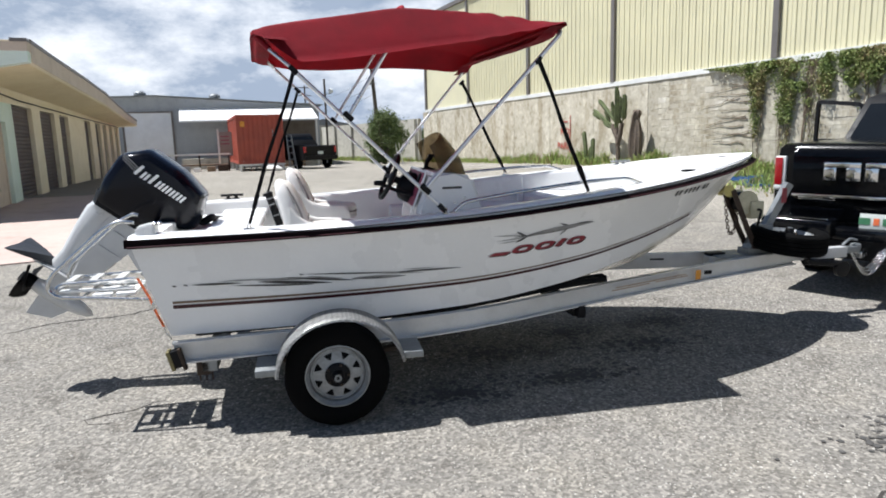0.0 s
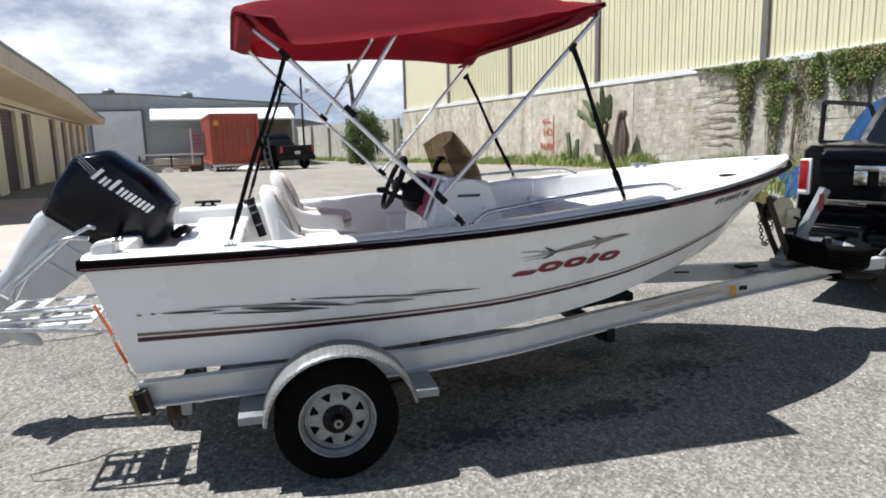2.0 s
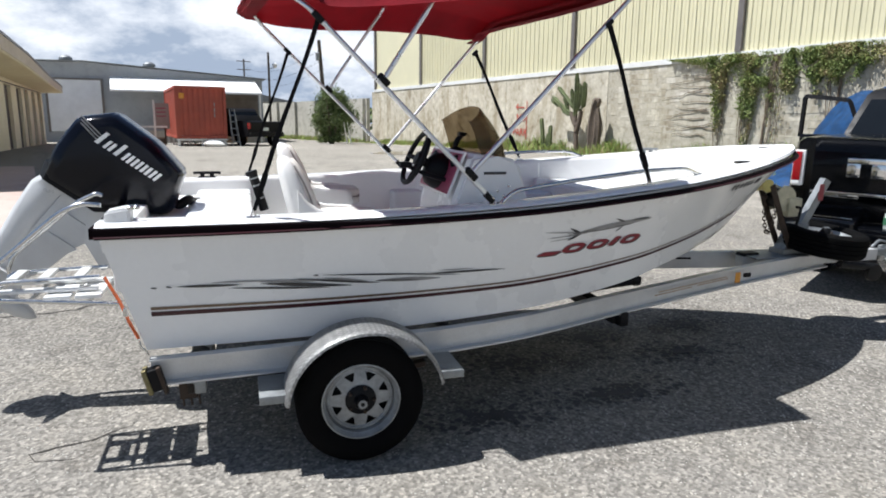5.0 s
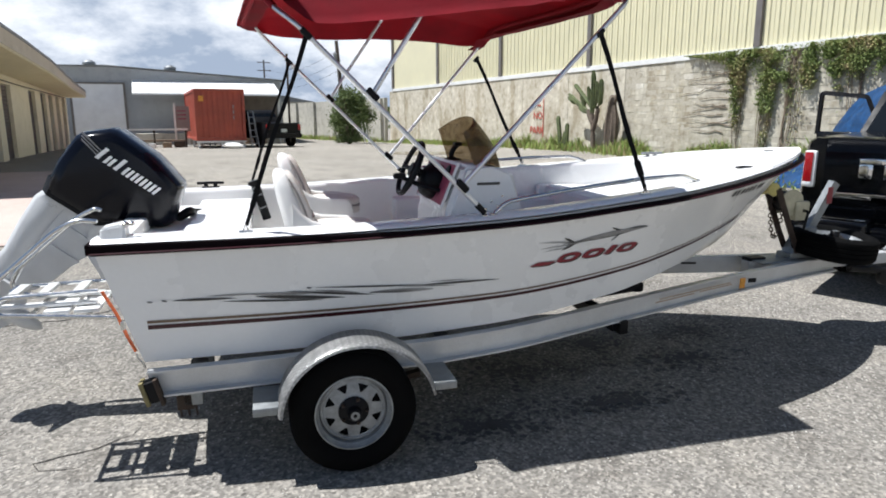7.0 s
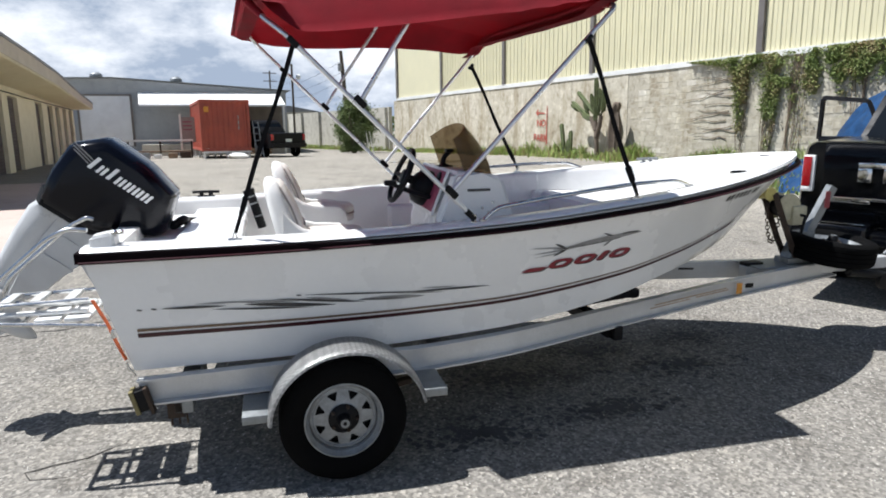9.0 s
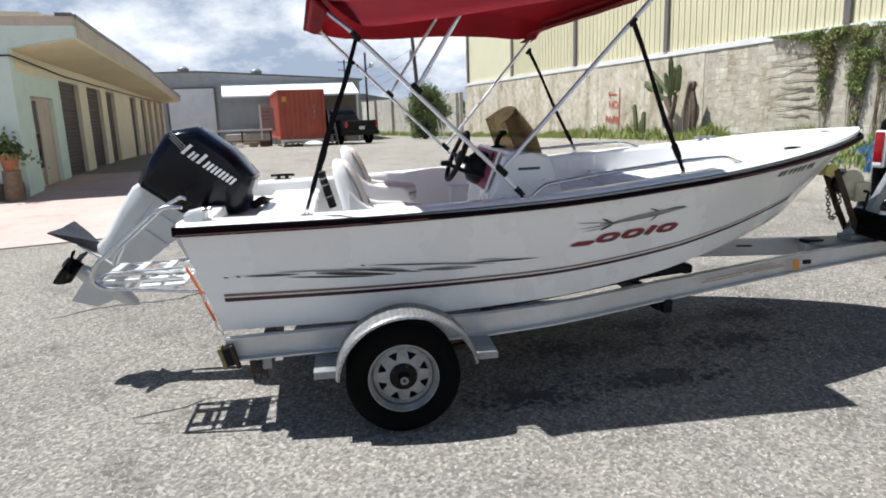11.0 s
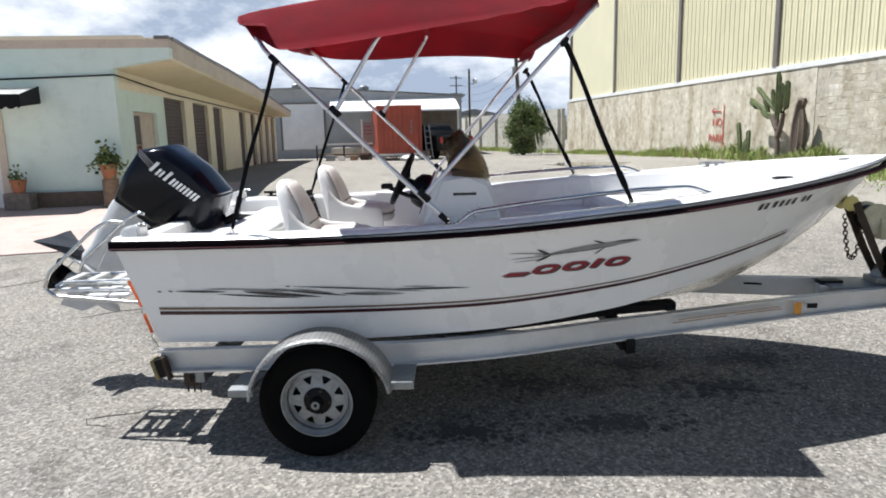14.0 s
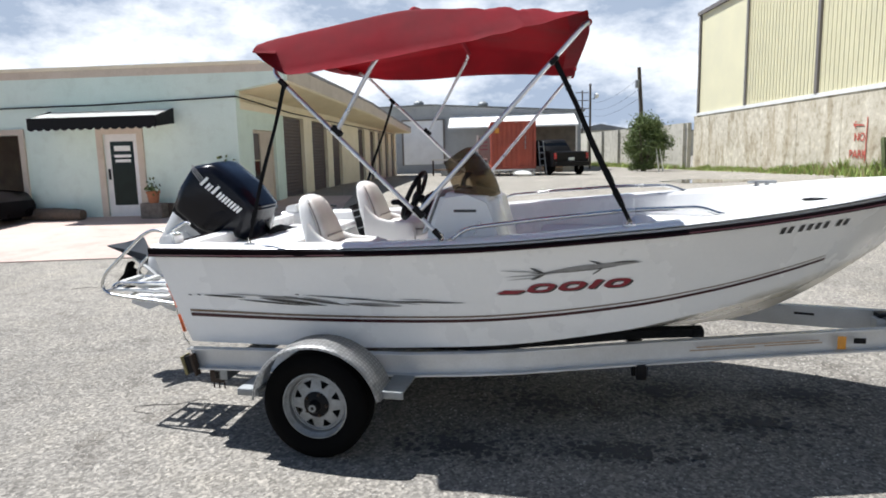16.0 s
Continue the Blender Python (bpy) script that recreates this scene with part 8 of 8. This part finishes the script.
# ---- graffiti on the wall ----
graf = thing("graffiti", Matrix(), "red spray-painted arrow and words on the block wall", "graffiti")
WROT = Matrix.Translation(wall_pt(3.4, 0.022, 0)) @ Matrix(((-WD.x, 0, WN.x, 0), (-WD.y, 0, WN.y, 0), (0, 1, 0, 0), (0, 0, 0, 1)))


def wall_word(word, x, z, size):
    cu = bpy.data.curves.new("word", "FONT")
    cu.body, cu.size, cu.align_x, cu.extrude, cu.offset = word, size, "CENTER", 0.001, 0.006
    cu.materials.append(M_GRAFFITI)
    ob = new("word", cu)
    ob.parent = graf
    ob.matrix_local = WROT @ pose(x, z, 0.003)


wall_word("NO", 0.10, 1.90, 0.42)
wall_word("PARK", 0.05, 1.26, 0.44)
bm = bmesh.new()
for a, b in (((-0.30, 2.50), (0.34, 2.46)), ((-0.30, 2.50), (-0.12, 2.62)), ((-0.30, 2.50), (-0.12, 2.38)), ((0.52, 2.75), (0.50, 1.1))):
    d = Vector((b[0] - a[0], b[1] - a[1], 0))
    nn = Vector((-d.y, d.x, 0)).normalized() * 0.028
    pa, pb = Vector((*a, 0.004)), Vector((*b, 0.004))
    bm.faces.new([bm.verts.new(WROT @ q) for q in (pa - nn, pb - nn, pb + nn, pa + nn)])
part("arrow", bm, M_GRAFFITI, graf, "red painted arrow and stroke", smooth=0)

# ---- tarpaulins ----
def tarp(centre, size, h, yaw, label, seed, flat=False):
    bm = bmesh.new()
    m = pose(centre[0], centre[1], 0, 0, 0, yaw)
    rings = []
    nx, ny = 34, 26
    for j in range(ny + 1):
        row = []
        for i in range(nx + 1):
            a, b = 2 * i / nx - 1, 2 * j / ny - 1
            p = m @ Vector((a * size[0] / 2 * (1 + 0.05 * math.sin(7 * b + seed)), b * size[1] / 2 * (1 + 0.06 * math.sin(5 * a)), 0))
            e = max(abs(a), abs(b))
            if flat:
                z = 0.03 + 0.09 * abs(noise.noise(Vector((a * 5, b * 5, seed)))) * (1 - e ** 6)
            else:
                dome = max(0.0, 1 - abs(a) ** 3.2) ** 0.7 * max(0.0, 1 - abs(b) ** 2.2) ** 0.8
                fold = 0.06 * math.sin(9 * a + 3 * math.sin(4 * b)) + 0.03 * math.sin(21 * a + 13 * b + seed) + 0.05 * noise.noise(Vector((a * 6, b * 6, seed)))
                z = h * dome * (1 + 0.22 * a) + fold * (1 if dome > 0.05 else 0.2)
            row.append((p.x, p.y, ground_z(p.x, p.y) + max(0.012, z)))
        rings.append(row)
    grid_faces(bm, rings)
    solid("tarpaulin", bm, M_TARP, label, "tarpaulin", smooth=60)


tarp((14.15, 6.3), (5.6, 3.2), 2.25, 55, "blue tarpaulin draped over a large mound by the wall", 3)
tarp((13.2, 10.3), (2.6, 1.4), 0.1, 70, "crumpled blue tarpaulin lying flat on the ground", 7, True)
tarp((14.3, 8.5), (3.8, 3.0), 0.50, 60, "blue tarpaulin sagging over a low heap", 5)

# ---- poles and wires ----
def utility_pole(m, h, lean, label, arms=1):
    t = thing("utility_pole", m, label, "utility pole", "poles behind the wall")
    bm = bmesh.new()
    tube(bm, [(0, 0, -0.3), (lean * 0.5, 0, h * 0.5), (lean, 0, h)], [0.17, 0.14, 0.11], 10)
    part("pole", bm, M_POLE, t, "dark timber pole", smooth=60)
    for k in range(arms):
        part("crossarm", one(box, (lean * (1 - 0.06 * k), 0, h - 0.35 - 0.7 * k), (0.12, 1.9, 0.12)), M_POLE, t, smooth=0)
        for y in (-0.8, -0.3, 0.3, 0.8):
            part("insulator", one(lathe, [(0.05, 0), (0.07, 0.06), (0.03, 0.14)], 8, pose(lean, y, h - 0.29 - 0.7 * k)), M_GALV, t)
    return t


up = utility_pole(pose(6.12, 39.6, 0.4), 6.55, -0.42, "leaning dark timber utility pole with a transformer", 0)
part("transformer", one(lathe, [(0.001, 0), (0.2, 0.02), (0.22, 0.7), (0.1, 0.78), (0.001, 0.8)], 14, pose(-0.50, 0.0, 5.25) @ Matrix.Scale(0.7, 4)), M_GALV, up, "grey transformer can")
lp = thing("street_lamp", pose(2.66, 43.5, 0.4), "slim dark lamp post with a pale round lamp", "street lamp")
part("pole", one(tube, [(0, 0, -0.2), (0, 0, 6.05)], 0.075, 8), M_POLE, lp)
part("lamp_head", one(lathe, [(0.001, -0.3), (0.22, -0.15), (0.24, 0.1), (0.1, 0.24), (0.001, 0.26)], 12, pose(0.42, 0.0, 5.20) @ Matrix.Scale(0.72, 4)), M_WHITE, lp, "pale lamp globe")
part("arm", one(tube, [(0, 0, 4.95), (0.42, 0, 5.05)], 0.024, 6), M_POLE, lp)
ty = thing("utility_pole", pose(1.35, 92.0, 0.4, 0, 0, 20), "distant pole with several crossarms", "utility pole", "poles behind the wall")
part("pole", one(tube, [(0, 0, 0), (0, 0, 9.8)], 0.11, 8), M_POLE, ty)
for k in range(4):
    part("crossarm", one(box, (0, 0, 9.5 - 1.1 * k), (1.9, 0.10, 0.10)), M_POLE, ty, smooth=0)
for k, (z0, z1) in enumerate(((8.4, 8.0), (7.4, 7.1), (6.6, 6.3))):
    bm = bmesh.new()
    a, b = Vector((5.98, 39.3, z0 * 0.72 + 0.4)), Vector((1.35, 92, z1 + 1.2))
    tube(bm, [a.lerp(b, t / 12) - Vector((0, 0, 1.1 * math.sin(math.pi * t / 12))) for t in range(13)], 0.010, 4)
    solid("overhead_wire", bm, M_BLACK, "thin overhead wire between poles", "wire", "overhead wires")

# ---- far roofs and tree line beyond the boundary wall ----
rnd = random.Random(21)
for k, (x, y, w, h) in enumerate(((-6.0, 96, 14, 3.9), (4.0, 104, 9, 4.4), (14.0, 112, 12, 4.0))):
    t = thing("building", pose(x, y, 0.4), "distant pale low building beyond the boundary wall", "building", "distant buildings")
    part("wall", one(box, (0, 0, h / 2), (w, 6, h)), M_FAR_WALL, t, smooth=0)
    bm = bmesh.new()
    prism(bm, [(-w / 2 - 0.4, h), (w / 2 + 0.4, h), (0, h + 1.0)], 6.6)
    part("roof", bm, M_ROOF_GREY, t, smooth=0)
bm = bmesh.new()
for k in range(5200):
    x = rnd.uniform(-60, 70)
    hh = 4.6 + 1.6 * noise.noise(Vector((x * 0.12, 0, 0))) + 0.8 * noise.noise(Vector((x * 0.5, 2, 0)))
    leaf_quad(bm, Vector((x, 128 + rnd.uniform(-3, 3), rnd.uniform(0.5, max(0.8, hh)))), 0.9, rnd)
solid("tree_line", bm, M_LEAF, "distant dark green tree line on the horizon", "trees", kind="stuff", smooth=0)

# ---- clutter at the loading dock ----
def fbm(x, y, z):
    return FB @ Vector((x, y, z))


bench = thing("pallet_rack", FB @ pose(3.0, -8.2, -0.20), "low rusty steel rack with pale top rail before the dock", "rack")
part("top_rail", one(box, (0.0, 0, 0.92), (3.2, 0.12, 0.09)), M_WHITE_TRIM, bench, "pale top rail", smooth=0)
for x in (-1.5, 0, 1.5):
    part("leg", one(box, (x, 0, 0.44), (0.08, 0.08, 0.88)), M_RUSTY, bench, smooth=0)
part("shelf", one(box, (0, 0.3, 0.35), (3.0, 0.6, 0.08)), M_WOOD, bench, smooth=0)
for k, (x, y, s, c) in enumerate(((2.3, -8.7, 0.30, M_GALV), (2.9, -8.8, 0.22, M_WHITE), (3.6, -8.7, 0.26, M_WOOD), (4.2, -8.6, 0.32, M_RUSTY))):
    p = fbm(x, y, 0)
    bm = bmesh.new()
    box(bm, (p.x, p.y, ground_z(p.x, p.y) + s / 2), (s * 1.6, s, s), None, 0.03)
    solid("crate", bm, c, "small weathered crate on the ground by the dock", "crate", "clutter at the dock")
for dx in (0.0, 0.42):
    p = fbm(5.05 + dx, -8.3, 0)
    t = thing("sawhorse", pose(p.x, p.y, ground_z(p.x, p.y)), "white tubular stand beside the container", "stand", "stands by the dock")
    for x in (-0.18, 0.18):
        part("leg", one(tube, [(x, 0, 0), (x, 0, 0.85)], 0.03, 6), M_WHITE_TRIM, t)
    part("top", one(tube, [(-0.2, 0, 0.85), (0.2, 0, 0.85)], 0.03, 6), M_WHITE_TRIM, t)
sp = fbm(4.0, -7.6, 0)
signb = thing("sign_board", pose(sp.x, sp.y, ground_z(sp.x, sp.y)), "grey-brown notice board with red bars on a pale post", "sign")
part("post", one(box, (0, 0, 1.1), (0.09, 0.09, 2.3)), M_WHITE_TRIM, signb, smooth=0)
part("board", one(box, (0.32, 0.25, 1.45), (0.75, 0.05, 1.3)), M_PIPING, signb, smooth=0)
for k in range(3):
    part("text_bar", one(box, (0.32, 0.22, 1.85 - 0.2 * k), (0.45, 0.01, 0.05)), M_PINK, signb, smooth=0)
bm = bmesh.new()
bmesh.ops.create_icosphere(bm, subdivisions=2, radius=0.3)
for v in bm.verts:
    v.co *= 1 + 0.35 * noise.noise(v.co * 4)
    v.co.z *= 0.5
    v.co.x *= 1.7
solid("sack", bm, M_WHITE, "white crumpled sack lying by the container", "sack", m=pose(-0.55, 28.2, ground_z(0, 28.2) + 0.13))
bm = bmesh.new()
LX, LY, LG = 0.30, 28.7, ground_z(0, 28.7)
for dx in (0.0, 0.34):
    tube(bm, [(LX + dx * 0.9, LY, LG), (LX - 0.16 + dx * 0.7, LY + 0.35, LG + 1.75)], 0.025, 6)
    tube(bm, [(LX + dx * 0.9 - 0.1, LY + 0.9, LG), (LX - 0.16 + dx * 0.7, LY + 0.35, LG + 1.75)], 0.02, 6)
for k in range(5):
    t = (k + 0.7) / 5.6
    tube(bm, [(LX - 0.16 * t, LY + 0.35 * t, LG + 1.75 * t), (LX + 0.306 - 0.228 * t, LY + 0.35 * t, LG + 1.75 * t)], 0.022, 5)
solid("ladder", bm, M_GALV, "pale folding ladder standing beside the container", "ladder")
pl = thing("stacked_pallets", pose(0.35, 37.4, ground_z(0, 37.4)), "stack of brown timber pallets under the canopy", "pallets")
for k in range(8):
    part("pallet", one(box, (0, 0, 0.10 + 0.22 * k), (1.3, 1.1, 0.14), pose(0, 0, 0, 0, 0, 4 * math.sin(k * 2.1))), M_WOOD, pl, smooth=0)

# ---- marks on the asphalt ----
ribbon("crack", [(-1.95, 1.48), (-1.69, 1.70), (-1.52, 1.80), (-1.28, 1.84), (-1.07, 1.87), (-0.83, 1.92), (-0.65, 2.08), (-0.3, 2.2)], 0.020, M_CRACK, "dark crack in the asphalt", "crack", 0.022)
ribbon("crack", [(-4.4, 2.55), (-3.66, 2.85), (-3.43, 3.05), (-3.2, 3.4)], 0.018, M_CRACK, "dark crack in the asphalt", "crack", 0.022)
ribbon("crack", [(0.05, -0.43), (0.0, -0.55), (-0.18, -0.68), (-0.35, -0.72), (-0.47, -0.77), (-0.42, -0.86), (-0.2, -0.87)], 0.007, M_CRACK, "thin curved seam of an asphalt patch", "crack", 0.006)
ribbon("crack", [(-2.9, 3.66), (-2.75, 3.70), (-2.55, 3.66)], 0.016, M_CRACK, "dark crack in the asphalt", "crack", 0.02)
ribbon("crack", [(3.25, -2.95), (3.42, -3.02), (3.62, -3.02), (3.72, -2.85), (3.92, -2.78)], 0.022, M_CRACK, "dark crumbled crack in the asphalt", "crack", 0.025)


def puddle(x, y, rx, ry, seed):
    bm = bmesh.new()
    rim = []
    for k in range(48):
        a = 2 * math.pi * k / 48
        q = 1 + 0.34 * noise.noise(Vector((math.cos(a) * 1.4, math.sin(a) * 1.4, seed))) + 0.12 * noise.noise(Vector((math.cos(a) * 5, math.sin(a) * 5, seed)))
        rim.append((x + rx * q * math.cos(a), y + ry * q * math.sin(a)))
    z = max(ground_z(*p) for p in rim) + 0.004
    bm.faces.new([bm.verts.new((px, py, z)) for px, py in rim])
    solid("puddle", bm, M_WATER, "shallow still puddle on the asphalt mirroring the wall", "puddle", kind="structure", smooth=0)


puddle(6.7, 19.2, 1.5, 1.3, 2.0)


def spot_cluster(x, y, rx, ry, seed, label):
    rnd = random.Random(seed)
    bm = bmesh.new()
    for k in range(260):
        a, r = rnd.uniform(0, 6.3), abs(rnd.gauss(0, 0.5))
        px, py = x + rx * r * math.cos(a), y + ry * r * math.sin(a)
        q = rnd.uniform(0.006, 0.030)
        z = ground_z(px, py) + 0.004
        k2 = rnd.randint(5, 7)
        bm.faces.new([bm.verts.new((px + q * rnd.uniform(0.5, 1.3) * math.cos(6.283 * i / k2), py + q * rnd.uniform(0.5, 1.3) * math.sin(6.283 * i / k2), z + 0.00002 * k)) for i in range(k2)])
    solid("dark_spots", bm, M_TAR_SHADE, label, "stain", kind="stuff", smooth=0)


spot_cluster(4.55, -2.35, 0.55, 0.35, 1, "dark worn patch of bare tar in the asphalt")
spot_cluster(4.35, -3.0, 0.45, 0.30, 2, "dark worn patch of bare tar in the asphalt")
# some blotches are oil; the added groups darken the ground in the boat's shade
for k, (x, y, rx, ry) in enumerate(((3.35, 0.1, 0.45, 0.25), (2.5, -0.25, 0.7, 0.35), (3.9, -0.35, 0.6, 0.3), (4.4, 0.2, 0.5, 0.3), (1.9, 0.3, 0.6, 0.3), (3.0, -0.9, 0.6, 0.2), (2.1, -1.0, 0.5, 0.2))):
    spot_cluster(x, y, rx, ry, 3 + k, "oily spots on the asphalt, spread to darken the shade under the boat")

# grit that lies loose on the lot
rnd = random.Random(77)
bm = bmesh.new()
for k in range(9000):
    x, y = rnd.uniform(-3.5, 6.5), rnd.triangular(-4.2, 3.0, -3.0)
    r = rnd.uniform(0.004, 0.010)
    z = ground_z(x, y)
    a = rnd.uniform(0, 6.3)
    b = [Vector((x + r * math.cos(a + q) * rnd.uniform(0.7, 1.2), y + r * math.sin(a + q) * rnd.uniform(0.7, 1.2), z - 0.001)) for q in (0, 1.57, 3.14, 4.71)]
    t = bm.verts.new((x, y, z + r * 0.7))
    vs = [bm.verts.new(p) for p in b]
    for i in range(4):
        bm.faces.new((vs[i], vs[(i + 1) % 4], t))
solid("gravel", bm, M_GRIT, "loose pale shell grit on the asphalt", "gravel", kind="stuff", smooth=0)

# ---- concrete blocks of the wall: coursed, slightly uneven ----
rnd = random.Random(9)
BL, BHT = 0.40, 0.20
block_meshes = []
for k in range(6):
    bm = bmesh.new()
    w, h, d = BL - 0.014, BHT - 0.013, 0.05
    c = 0.006
    front = [(-w / 2 + c, -h / 2 + c), (w / 2 - c, -h / 2 + c), (w / 2 - c, h / 2 - c), (-w / 2 + c, h / 2 - c)]
    back = [(-w / 2, -h / 2), (w / 2, -h / 2), (w / 2, h / 2), (-w / 2, h / 2)]
    grid_faces(bm, [[(x + rnd.uniform(-1, 1) * 0.004, 0.0, z + rnd.uniform(-1, 1) * 0.004) for x, z in back], [(x + rnd.uniform(-1, 1) * 0.005, -0.009 + rnd.uniform(-1, 1) * 0.004, z + rnd.uniform(-1, 1) * 0.005) for x, z in front]], True, True)
    block_meshes.append(finish("block", bm, M_BLOCK, 0))
WROTM = Matrix(((-WD.x, -WN.x, 0, 0), (-WD.y, -WN.y, 0, 0), (0, 0, 1, 0), (0, 0, 0, 1)))
singles = 0
rest = bmesh.new()
for row in range(17):
    z = 0.30 + row * BHT + BHT / 2
    if z + BHT / 2 > WALL_TOP:
        break
    s = -2.2 - (BL / 2 if row % 2 else 0)
    while s > -20.0:
        m = Matrix.Translation(wall_pt(s, -0.014 + rnd.uniform(-0.003, 0.004), z)) @ WROTM
        if s > -9.6 and singles < 300 and z > 0.7:
            ob = new("block", rnd.choice(block_meshes))
            ob.parent = wall_south
            ob.matrix_local = m
            singles += 1
        else:
            me = rnd.choice(block_meshes)
            vs = [rest.verts.new(m @ v.co) for v in me.vertices]
            for p in me.polygons:
                rest.faces.new([vs[i] for i in p.vertices])
        s -= BL
ob = part("blocks", rest, M_BLOCK, wall_south, smooth=0)
ob["kind"] = "stuff"
